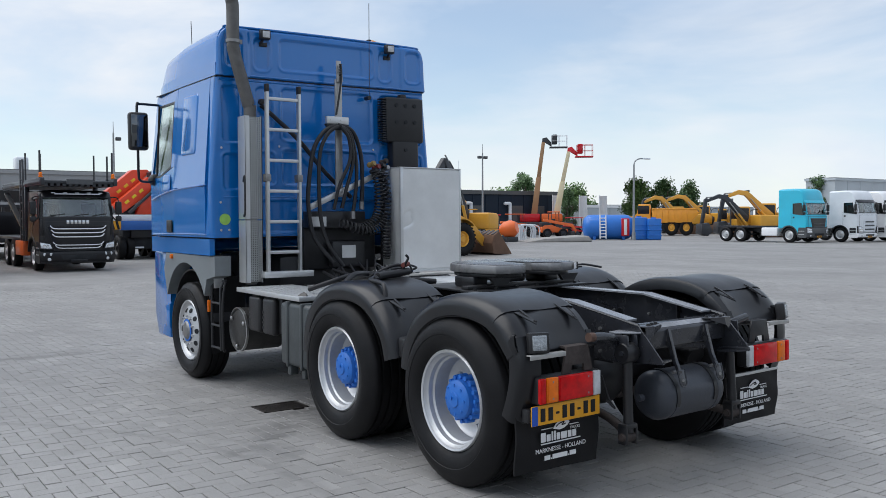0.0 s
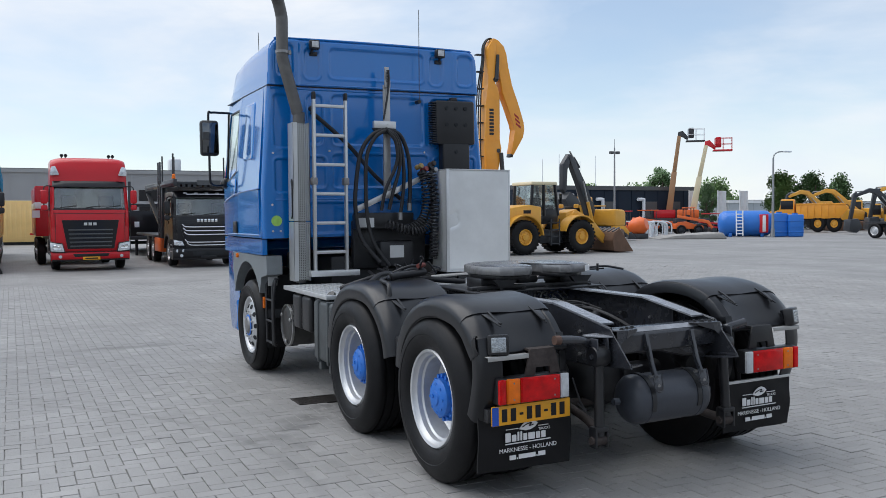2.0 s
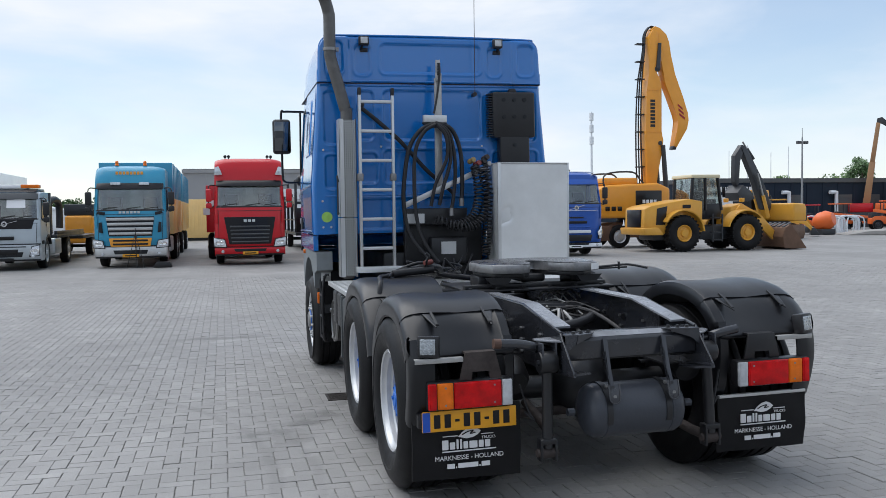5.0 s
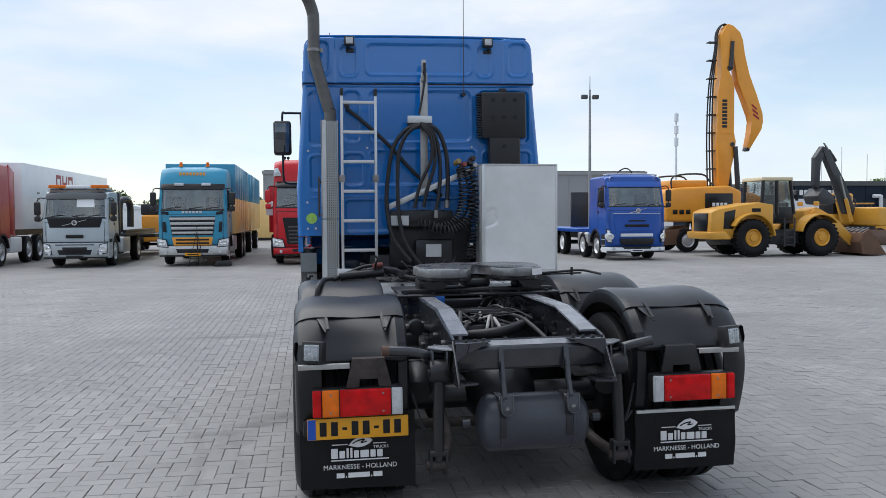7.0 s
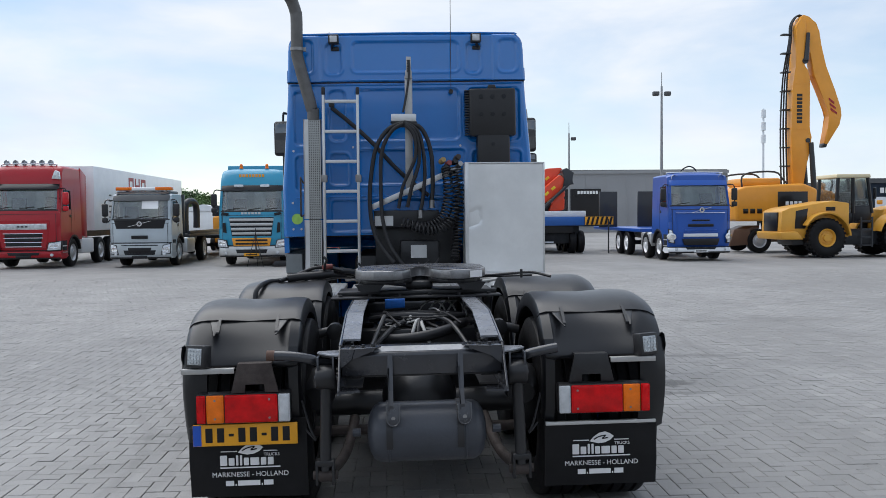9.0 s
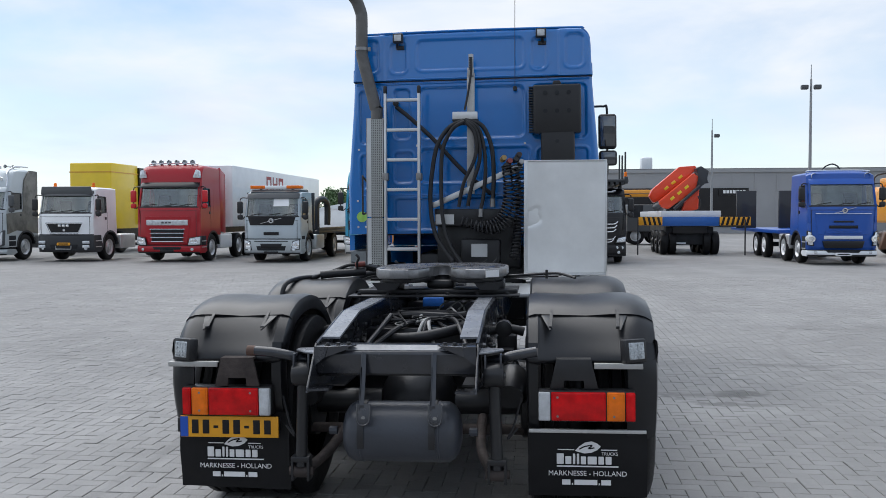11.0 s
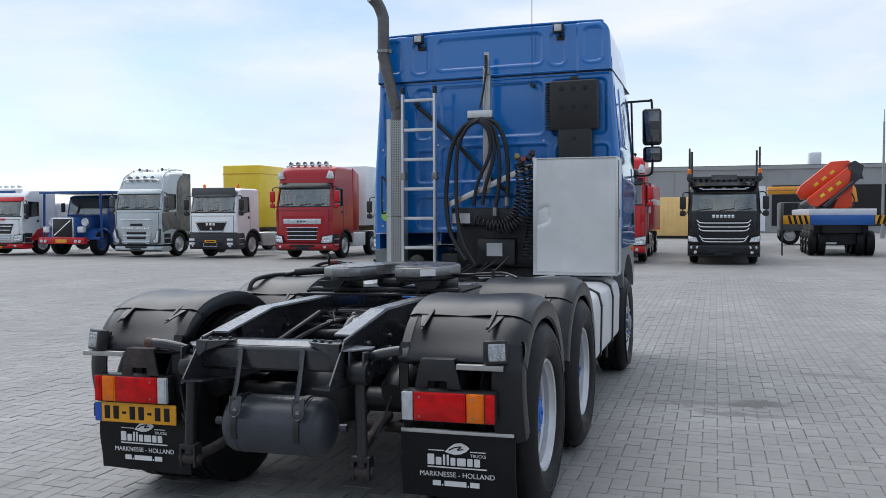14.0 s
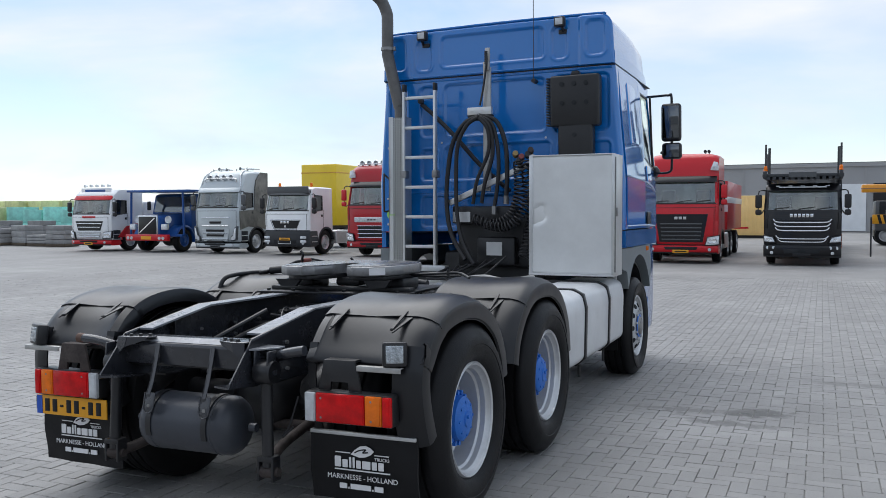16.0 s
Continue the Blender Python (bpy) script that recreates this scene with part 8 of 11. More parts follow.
part("frame", box(B(), -0.8, 0.8, 0.1, 7.3, 0.85, 1.09), BLACK, yb)
for y in (1.0, 5.6):
    axle(yb, y, 1.2)

# silver tractor with airbrushed flank
t = thing("tractor_truck", "silver show truck with airbrushed dark flank and roof lamps", "truck", at(-20.38), "parked trucks")
cb = cab_over(t, P_SILVER, 3.52, (1.98, 2.62), W=2.28, visor=(P_SILVER, 0.08), roof_slope=0.42, panel=(0.52, 1.02, 0.60, 0.72, P_SILVER), slats=[(1.26, 1.36, 0.26, P_BLACK), (1.50, 1.53, 0.72, CHROME), (1.16, 1.185, 0.66, CHROME), (0.92, 1.02, 0.44, P_BLACK), (0.84, 0.88, 0.62, CHROME), (0.72, 0.82, 0.42, P_BLACK), (0.60, 0.64, 0.66, CHROME), (0.46, 0.56, 0.40, P_BLACK)], bumper=(0.22, 0.44, P_SILVER), mirrors=P_GREY, plate=P_GREY)
for s in (-1, 1):
    bm = prism(B(), [(0.16, 1.00), (0.74, 1.14), (2.14, 1.0), (2.14, 3.44), (1.62, 3.46), (1.30, 3.10), (1.20, 2.70), (1.16, 1.86), (0.14, 1.78)], min(s * 1.10, s * 1.152), max(s * 1.10, s * 1.152), "x")
    part("airbrushed_panel", bm, P_OLIVE, cb, "dark mottled airbrushed flank")
    hl = part("headlamp", prism(B(), [(s * 0.80, 0.52), (s * 1.06, 0.58), (s * 1.10, 1.16), (s * 0.98, 1.10), (s * 0.92, 0.80), (s * 0.78, 0.70)], -0.03, 0.12, "y", 0.015), P_GREY, cb)
    part("lens", prism(B(), [(s * 0.84, 0.56), (s * 1.04, 0.61), (s * 1.07, 1.10), (s * 1.00, 1.06), (s * 0.95, 0.78), (s * 0.82, 0.68)], -0.045, 0.0, "y", 0.01), LAMP_GLASS, hl)
    part("roof_pipe", tube(B(), [(s * 1.02, 0.36, 2.82), (s * 0.98, 0.46, 3.10), (s * 0.90, 0.58, 3.34), (s * 0.86, 1.10, 3.58), (s * 0.90, 1.9, 3.60)], 0.026, 8, 4), CHROME, cb)
    for y in (1.2, 1.7):
        part("roof_horn", lathe(B(), [(0.07, -0.2), (0.03, -0.1), (0.025, 0.25), (0, 0.25)], (s * 0.55, y, 3.60), (0, 1, 0), 12), CHROME, cb)
part("lamp_bar", tube(B(), [(-0.78, 0.42, 3.02), (-0.70, 0.38, 3.16), (0.70, 0.38, 3.16), (0.78, 0.42, 3.02)], 0.03, 8, 3), CHROME, cb)
for k in range(4):
    part("spot_lamp", lathe(B(), [(0.11, 0), (0.12, -0.05), (0.07, -0.11), (0, -0.12)], (-0.54 + k * 0.36, 0.36, 3.20), (0, -1, 0), 14), LAMP_GLASS, cb)
for k in range(5):
    part("marker_lamp", cyl(B(), (-0.8 + k * 0.40, 0.95, 3.50), (-0.8 + k * 0.40, 0.95, 3.60), 0.03, 0.03, 8), CHROME, cb)
chassis(t, 2.1, 6.2, (4.6,))

# old bonneted truck with a blue frame over it
t = thing("bonneted_truck", "old blue bonneted truck with black radiator and red bumper", "truck", at(-24.05), "parked trucks")
bm = prism(B(), [(0.05, 0.75), (0.05, 1.55), (0.5, 1.62), (1.6, 1.72), (1.6, 0.75)], -0.62, 0.62, "x", 0.05)
part("bonnet", bm, P_NBLUE, t)
bm = prism(B(), [(1.55, 0.7), (1.55, 1.72), (1.75, 2.52), (2.0, 2.60), (3.3, 2.60), (3.3, 0.7)], -1.12, 1.12, "x", 0.06)
cb = part("cab", bm, P_NBLUE, t)
part("windscreen_opening", slab(B(), [(-1.0, 1.55, 1.76), (1.0, 1.55, 1.76), (0.96, 1.735, 2.46), (-0.96, 1.735, 2.46)], 0.02), DARK_IN, cb)
part("windscreen", slab(B(), [(-1.02, 1.535, 1.75), (1.02, 1.535, 1.75), (0.98, 1.72, 2.47), (-0.98, 1.72, 2.47)], 0.008), SCREEN, cb)
for s in (-1, 1):
    part("side_window", prism(B(), [(1.85, 1.75), (2.9, 1.75), (2.9, 2.42), (1.98, 2.42)], min(s * 1.10, s * 1.128), max(s * 1.10, s * 1.128), "x"), P_LGREY, cb)
    bm = B()
    arc_sweep(bm, [(s * 0.66, 0.56), (s * 1.20, 0.56), (s * 1.22, 0.60), (s * 1.18, 0.66), (s * 0.66, 0.66)], 1.05, 0.52, -10, 165, 14)
    part("front_wing", bm, P_NBLUE, t)
    part("headlamp", box(B(), s * 0.88 - 0.16, s * 0.88 + 0.16, 0.02, 0.2, 0.98, 1.24, 0.03), LAMP_GLASS, t)
    part("wing_lamp", lathe(B(), [(0.16, 0), (0.17, -0.06), (0.08, -0.16), (0, -0.17)], (s * 0.86, 0.3, 1.42), (0, -1, 0), 16), P_WHITE, t)
    part("frame_post", cyl(B(), (s * 1.5, 0.6, 0.75), (s * 1.45, 0.6, 2.66), 0.05, 0.05, 8), P_NBLUE, t)
    part("mirror", box(B(), s * 1.3 - 0.08, s * 1.3 + 0.08, 1.5, 1.6, 1.85, 2.25, 0.02), PLASTIC, t)
part("frame_roof", box(B(), -1.6, 1.9, 0.45, 3.0, 2.64, 2.74, 0.02), P_NBLUE, t)
part("frame_foot", box(B(), -1.5, 1.5, 0.45, 0.65, 0.68, 0.78, 0.01), P_NBLUE, t)
rad = part("radiator_grille", box(B(), -0.50, 0.50, -0.02, 0.08, 0.80, 1.56, 0.02), P_BLACK, t)
part("grille_frame", box(B(), -0.55, 0.55, 0.0, 0.06, 0.76, 1.62, 0.03), CHROME, rad)
part("emblem_bar", slab(B(), [(-0.46, -0.03, 0.86), (-0.38, -0.03, 0.86), (0.46, -0.03, 1.50), (0.38, -0.03, 1.50)], 0.01), CHROME, rad)
bmp = part("bumper", box(B(), -1.18, 1.18, -0.10, 0.10, 0.50, 0.78, 0.04), P_RED, t)
part("number_plate", box(B(), -0.28, 0.28, -0.115, -0.10, 0.56, 0.70), PLATE, bmp)
for x in (-1.0, -0.8, 0.75, 0.95):
    part("spot_lamp", cyl(B(), (x, -0.14, 0.62), (x, -0.10, 0.62), 0.07, 0.07, 12), LAMP_GLASS, bmp)
axle(t, 1.05, 1.15, 0.52, rim=P_NBLUE)
chassis(t, 1.6, 8.0, (5.6, 6.9), rim=P_NBLUE)

# red and white truck at the end of the row
t = thing("tractor_truck", "white and red truck with barred grille and roof lamps", "truck", at(-27.45), "parked trucks")
cb = cab_over(t, P_WHITE, 2.90, (1.72, 2.36), W=2.38, visor=(P_RED, 0.06), panel=(0.92, 1.36, 0.66, 0.82, P_BLACK), slats=[(1.22, 1.27, 0.74, CHROME), (1.05, 1.10, 0.66, CHROME), (0.82, 0.88, 0.66, LAMP_GLASS), (0.72, 0.78, 0.64, LAMP_GLASS), (0.62, 0.68, 0.62, LAMP_GLASS), (1.50, 1.58, 0.36, P_RED)], lamps=(0.58, 0.84, 0.84, 1.20), bumper=(0.26, 0.50, P_RED), skirt=P_RED)
for s in (-1, 1):
    part("red_skirt", prism(B(), [(0.5, 0.62), (1.0, 1.1), (2.12, 1.35), (2.12, 0.97), (1.96, 0.97), (1.84, 0.64)], min(s * 1.2, s * 1.238), max(s * 1.2, s * 1.238), "x"), P_RED, cb)
sg = part("roof_sign", box(B(), -0.85, 0.85, 0.40, 0.56, 2.62, 2.86, 0.02), P_WHITE, cb)
part("sign_bar", box(B(), -0.6, 0.6, 0.385, 0.41, 2.69, 2.79), P_NBLUE, sg)
for k in range(5):
    part("spot_lamp", cyl(B(), (-0.7 + k * 0.35, 0.46, 2.96), (-0.7 + k * 0.35, 0.60, 2.96), 0.065, 0.05, 12), LAMP_GLASS, cb)
chassis(t, 2.1, 8.0, (5.2, 6.5), rim=P_RED)
part("side_tank", box(B(), 0.6, 1.22, 2.2, 3.8, 0.5, 2.3, 0.15, 3), P_WHITE, t)

# black car transporter
t = thing("car_transporter", "black truck with car-transporter rack over the cab", "truck", at(2.44), "parked trucks")
cb = cab_over(t, P_BLACK, 2.62, (1.78, 2.40), W=2.28, visor=(P_BLACK, 0.10), panel=(0.66, 1.46, 0.72, 0.92, P_BLACK), lamps=(0.74, 0.88, 0.80, 1.12), bumper=(0.26, 0.66, P_BLACK), plate=P_BLACK)
logo_bars(cb, -0.015, 1.53, 0.72, 0.11, 6, CHROME)
for z, w, r in ((1.38, 0.80, 0.026), (1.25, 0.77, 0.026), (1.12, 0.74, 0.026), (0.86, 0.72, 0.022), (0.76, 0.66, 0.022)):
    line = [(-w - 0.05, z + 0.09), (-w + 0.02, z + 0.015), (-w + 0.14, z - 0.01), (-w * 0.4, z - 0.015), (w * 0.4, z - 0.015), (w - 0.14, z - 0.01), (w - 0.02, z + 0.015), (w + 0.05, z + 0.09)]
    part("grille_slat", tube(B(), [(x, -0.035 + 0.16 * (abs(x) / 1.14) ** 6, zz) for x, zz in line], r, 8, 3), CHROME, cb, "chrome grille bar with upturned ends")
for x in (-1.0, -0.82, 0.82, 1.0):
    part("round_lamp", lathe(B(), [(0.06, 0), (0.055, 0.02), (0, 0.03)], (x, -0.03 + 0.16 * (abs(x) / 1.14) ** 6, 0.56), (0, -1, 0), 14), LAMP_GLASS, cb)
for k in range(5):
    part("visor_marker", box(B(), -0.78 + k * 0.36, -0.66 + k * 0.36, 0.10, 0.16, 2.50, 2.54, 0.008), LAMP_GLASS, cb)
part("visor_lamps", box(B(), -0.7, 0.7, 0.0, 0.08, 2.46, 2.50, 0.01), LAMP_GLASS, cb)
rk = part("rack", box(B(), -1.18, 1.18, -0.25, 6.5, 2.80, 2.90, 0.02), P_STEEL, t)
for x in (-1.1, 1.1):
    part("rack_post", box(B(), x - 0.07, x + 0.07, 2.2, 2.36, 0.95, 2.8, 0.01), P_STEEL, rk)
    part("rack_edge", box(B(), x - 0.06, x + 0.06, -0.3, 6.5, 2.75, 2.98, 0.02), P_STEEL, rk)
    part("pole", cyl(B(), (x, 0.1, 2.9), (x, 0.1, 3.85), 0.035, 0.03, 8), P_STEEL, rk)
    part("pole", cyl(B(), (x * 0.93, 0.4, 2.9), (x * 0.93, 0.4, 3.75), 0.03, 0.03, 8), P_STEEL, rk)
    beacon(rk, x, 0.0, 3.0, LENS_ORANGE)
    for y in (2.4,):
        part("pole", cyl(B(), (x, y, 2.9), (x, y, 3.9), 0.03, 0.03, 8), P_STEEL, rk)
part("rack_mesh", box(B(), -0.4, 0.4, -0.32, -0.28, 2.78, 2.94), P_GREY, rk)
for k in range(12):
    part("rack_rib", box(B(), -1.05 + k * 0.18, -0.95 + k * 0.18, -0.28, 0.5, 2.72, 2.80), P_STEEL, rk)
for s in (-1, 1):
    part("ramp", slab(B(), [(s * 1.0, 2.4, 1.1), (s * 1.16, 2.4, 1.1), (s * 1.16, 6.2, 2.6), (s * 1.0, 6.2, 2.6)], 0.08), P_STEEL, t)
    part("orange_box", box(B(), min(s * 0.9, s * 1.2), max(s * 0.9, s * 1.2), 2.5, 3.9, 0.45, 0.95, 0.02), P_ORANGE, t)
chassis(t, 2.1, 9.0, (4.8, 6.1), hw=1.15, tanks=False)
part("deck", box(B(), -1.15, 1.15, 2.3, 9.5, 0.96, 1.06, 0.02), P_STEEL, t)
for y in (2.5, 2.9):
    part("ladder_post", box(B(), -1.20, -1.13, y, y + 0.06, 0.95, 3.70, 0.008), P_GREY, rk)
for k in range(9):
    part("ladder_rung", cyl(B(), (-1.165, 2.55, 1.15 + 0.27 * k), (-1.165, 2.92, 1.15 + 0.27 * k), 0.018, 0.018, 8), P_GREY, rk)
tt = thing("transporter_trailer", "black open car-transporter trailer with slanting loading rails", "trailer", at(2.30, 36.2))
part("lower_deck", box(B(), -1.2, 1.2, 0.0, 11.0, 0.72, 0.88, 0.02), P_STEEL, tt)
part("upper_deck", slab(B(), [(-1.18, 0.2, 2.30), (1.18, 0.2, 2.30), (1.18, 10.5, 2.62), (-1.18, 10.5, 2.62)], 0.12), P_STEEL, tt)
part("headboard", box(B(), -1.18, 1.18, 0.02, 0.08, 0.88, 2.0, 0.01), P_BLACK, tt)
for s in (-1, 1):
    for y in (0.2, 2.6, 5.0, 7.6, 10.2):
        part("deck_post", box(B(), s * 1.16 - 0.06, s * 1.16 + 0.06, y, y + 0.12, 0.85, 3.3 if y in (0.2, 5.0) else 2.7, 0.01), P_STEEL, tt)
    part("loading_rail", slab(B(), [(s * 1.0, 0.1, 1.10), (s * 1.19, 0.1, 1.10), (s * 1.19, 2.4, 2.50), (s * 1.0, 2.4, 2.50)], 0.07), P_GREY, tt)
    part("side_rail", cyl(B(), (s * 1.18, 0.2, 1.45), (s * 1.18, 10.3, 1.45), 0.03, 0.03, 8), P_STEEL, tt)
    part("reflector_plate", box(B(), s * 0.9 - 0.10, s * 0.9 + 0.10, -0.005, 0.018, 1.28, 1.52, 0.004), P_LGREY, tt)
for y in (6.2, 7.4):
    axle(tt, y, 1.15, 0.42)
part("landing_leg", box(B(), -0.9, -0.78, 0.7, 0.82, 0.0, 0.72, 0.01), P_STEEL, tt)
part("landing_leg", box(B(), 0.78, 0.9, 0.7, 0.82, 0.0, 0.72, 0.01), P_STEEL, tt)

# violet-blue eight-wheeler with low bed
t = thing("lowbed_truck", "violet-blue four-axle truck with white lower bumper and low bed", "truck", at(10.70), "parked trucks")
cb = cab_over(t, P_VBLUE, 3.16, (2.02, 2.74), W=2.26, visor=(P_VBLUE, 0.06), panel=(1.02, 1.78, 0.80, 0.92, P_VBLUE), slats=[(1.70, 1.73, 0.88, CHROME), (1.42, 1.48, 0.30, P_BLACK), (1.22, 1.32, 0.44, P_BLACK), (1.06, 1.12, 0.56, P_VBLUE), (0.86, 0.98, 0.60, P_LGREY)], lamps=(0.66, 1.06, 0.96, 1.10), bumper=(0.28, 0.48, P_LGREY), plate=P_WHITE)
part("emblem_bar", slab(B(), [(-0.35, -0.02, 1.72), (-0.28, -0.02, 1.72), (0.42, -0.02, 1.92), (0.36, -0.02, 1.92)], 0.01), CHROME, cb)
part("emblem_ring", lathe(B(), [(0.05, 0), (0.09, 0), (0.09, 0.03), (0.05, 0.03)], (0.04, -0.015, 1.82), (0, -1, 0), 18), CHROME, cb)
part("intake_grille", prism(B(), [(-0.60, 0.56), (0.60, 0.56), (0.68, 0.80), (-0.68, 0.80)], -0.07, 0.0, "y", 0.02), P_BLACK, cb)
for s in (-1, 1):
    part("roof_lamp", lathe(B(), [(0.10, 0), (0.11, -0.06), (0.05, -0.12), (0, -0.12)], (s * 0.85, 0.30, 2.98), (0, -1, 0), 14), LAMP_GLASS, cb)
part("roof_bar", tube(B(), [(-0.95, 0.7, 3.10), (-0.9, 0.7, 3.18), (0.9, 0.7, 3.18), (0.95, 0.7, 3.10)], 0.03, 8, 3), CHROME, cb)
part("roof_hoop", tube(B(), [(-0.5, 0.9, 3.12), (-0.35, 0.9, 3.32), (-0.1, 0.9, 3.42), (0.1, 0.9, 3.32), (0.2, 0.9, 3.12)], 0.025, 8, 4), P_BLACK, cb)
chassis(t, 2.1, 9.5, (2.75, 5.6, 6.9), rim=P_WHITE)
part("low_bed", box(B(), -1.22, 1.22, 3.4, 11.5, 0.98, 1.12, 0.02), P_VBLUE, t)
for x in (-1.05, 0.75):
    bm = box(B(), x - 0.42, x + 0.42, 9.2, 9.35, 1.1, 2.75, 0.02)
    part("loading_ramp", bm, P_STEEL, t)

# crane trailer seen from its tail, hazard boards on both sides
t = thing("crane_trailer", "blue flat trailer with folded red loading crane and hazard boards", "trailer", at(6.93, 33.2))
part("tail_beam", box(B(), -1.17, 1.17, 0, 0.3, 1.22, 1.60, 0.02), P_TRAILBLUE, t)
part("deck", box(B(), -1.22, 1.25, 0.1, 8.0, 1.604, 1.86, 0.02), P_LGREY, t)
part("underride_panel", box(B(), -1.0, 1.0, 0.35, 0.9, 0.42, 1.20, 0.04), DARK_IN, t)
part("tail_lamp_bar", box(B(), -0.55, -0.15, 0.30, 0.35, 0.45, 0.52, 0.01), P_LGREY, t)
for s in (-1, 1):
    hb = part("hazard_board", box(B(), min(s * 1.18, s * (2.16 if s < 0 else 2.43)), max(s * 1.18, s * (2.16 if s < 0 else 2.43)), -0.05, 0.0, 1.25, 1.60, 0.004), PLATE, t, "black and yellow striped hazard board")
    for k in range(4 if s < 0 else 6):
        x = s * 1.22 + s * k * 0.20
        part("stripe", slab(B(), [(x, -0.054, 1.255), (x + s * 0.10, -0.054, 1.255), (x + s * 0.19, -0.054, 1.595), (x + s * 0.09, -0.054, 1.595)], 0.002), INK, hb)
    part("marker_post", cyl(B(), (s * 2.2, -0.1, 0.0), (s * 2.2, -0.1, 1.5), 0.03, 0.03, 8), P_STEEL, t)
    for y in (0.6, 1.9, 3.2):
        far_wheel(t, s * 1.22, y, 0.50, 0.32, s, P_BLACK)
        far_wheel(t, s * 0.86, y, 0.50, 0.32, s, P_BLACK)
part("frame", box(B(), -0.7, 0.7, 0.2, 8, 0.9, 1.60, 0.02), BLACK, t)
part("crane_base", box(B(), -0.8, 0.3, 1.5, 2.6, 1.82, 2.3, 0.05), P_STEEL, t)
upper = [(-1.54, 2.52), (-1.40, 2.82), (-0.25, 3.80), (0.42, 3.84), (0.55, 3.70), (0.30, 3.52), (-0.78, 2.48), (-1.34, 2.22)]
lower = [(-1.16, 2.30), (0.28, 3.50), (0.56, 3.28), (0.42, 2.82), (-0.78, 1.94), (-1.22, 2.06)]
for arm_pts, y0, y1 in ((upper, 1.55, 2.05), (lower, 1.05, 1.50)):
    arm_ = part("crane_arm", prism(B(), arm_pts, y0, y1, "y", 0.04), P_CRANE, t, "red folded crane arm")
    cx_, cz_ = sum(p[0] for p in arm_pts) / len(arm_pts), sum(p[1] for p in arm_pts) / len(arm_pts)
    for q in (-1, 0, 1):
        mq = Matrix.Translation((cx_ + q * 0.30, y0 - 0.012, cz_ + q * 0.24)) @ Matrix.Rotation(radians(-40), 4, "Y")
        part("arm_label", box(B(), -0.10, 0.10, 0.0, 0.010, -0.06, 0.06, 0.004, m=mq), P_YELLOW, arm_)
part("arm_knuckle", prism(B(), [(0.36, 3.70), (0.58, 3.80), (0.92, 3.58), (0.80, 3.30), (0.92, 3.05), (0.72, 3.08), (0.45, 2.72), (0.36, 2.80), (0.50, 3.30)], 1.0, 1.6, "y", 0.04), P_STEEL, t)
part("crane_column", prism(B(), [(-0.20, 1.87), (0.52, 1.87), (0.56, 2.85), (0.42, 2.80), (0.05, 2.45)], 1.25, 1.85, "y", 0.05), P_CRANE, t)
part("crane_cylinder", cyl(B(), (-0.55, 1.0, 1.95), (0.55, 1.0, 2.95), 0.07, 0.07, 12), P_STEEL, t)
part("grapple_tip", lathe(B(), [(0, -0.28), (0.12, -0.24), (0.17, -0.05), (0.13, 0.22), (0.05, 0.28), (0, 0.28)], (-1.18, 1.2, 2.08), (1, 0, 0.55), 14), P_GREY, t)
part("crane_hose", tube(B(), [(-0.9, 0.9, 1.90), (-0.2, 0.85, 1.84), (0.4, 0.85, 1.90), (0.55, 0.9, 2.2), (0.45, 0.95, 2.5)], 0.03, 6, 6), HOSE, t)
# mobile crane behind it
mc = thing("mobile_crane", "dark grey crane carrier with long yellow boom laid over it", "crane truck", at(7.4, 46.0))
part("carrier_body", box(B(), -1.9, 1.5, 0, 2.5, 0.75, 2.30, 0.10), P_GREY, mc)
for x0, x1 in ((-1.7, -1.0), (0.5, 1.2)):
    part("window", box(B(), x0, x1, -0.02, 0.02, 1.55, 2.25, 0.03), DARK_IN, mc)
part("boom", box(B(), -2.5, 1.5, 0.7, 1.5, 2.74, 3.15, 0.06), P_LIEB, mc)
part("boom_band", box(B(), -2.52, 1.52, 0.69, 1.51, 2.92, 2.97), P_TAN, mc)
part("boom_head", prism(B(), [(1.2, 2.3), (2.0, 2.3), (1.9, 3.0), (1.7, 3.3), (1.3, 3.3)], 0.6, 1.6, "y", 0.05), P_LIEB, mc)
part("turntable", cyl(B(), (0.4, 1.1, 2.29), (0.4, 1.1, 2.75), 0.7, 0.7, 20), P_STEEL, mc)
part("lower_frame", box(B(), -1.9, 1.5, 0.3, 2.2, 0.45, 0.76), BLACK, mc)
for x in (-1.4, -0.2, 0.9):
    wv = far_wheel(mc, x, 0.2, 0.50, 0.3, 1)
    wv.matrix_basis = pose(x, 0.15, 0.50, 0, 0, -90)
    wv = far_wheel(mc, x, 2.3, 0.50, 0.3, 1)
    wv.matrix_basis = pose(x, 2.35, 0.50, 0, 0, 90)

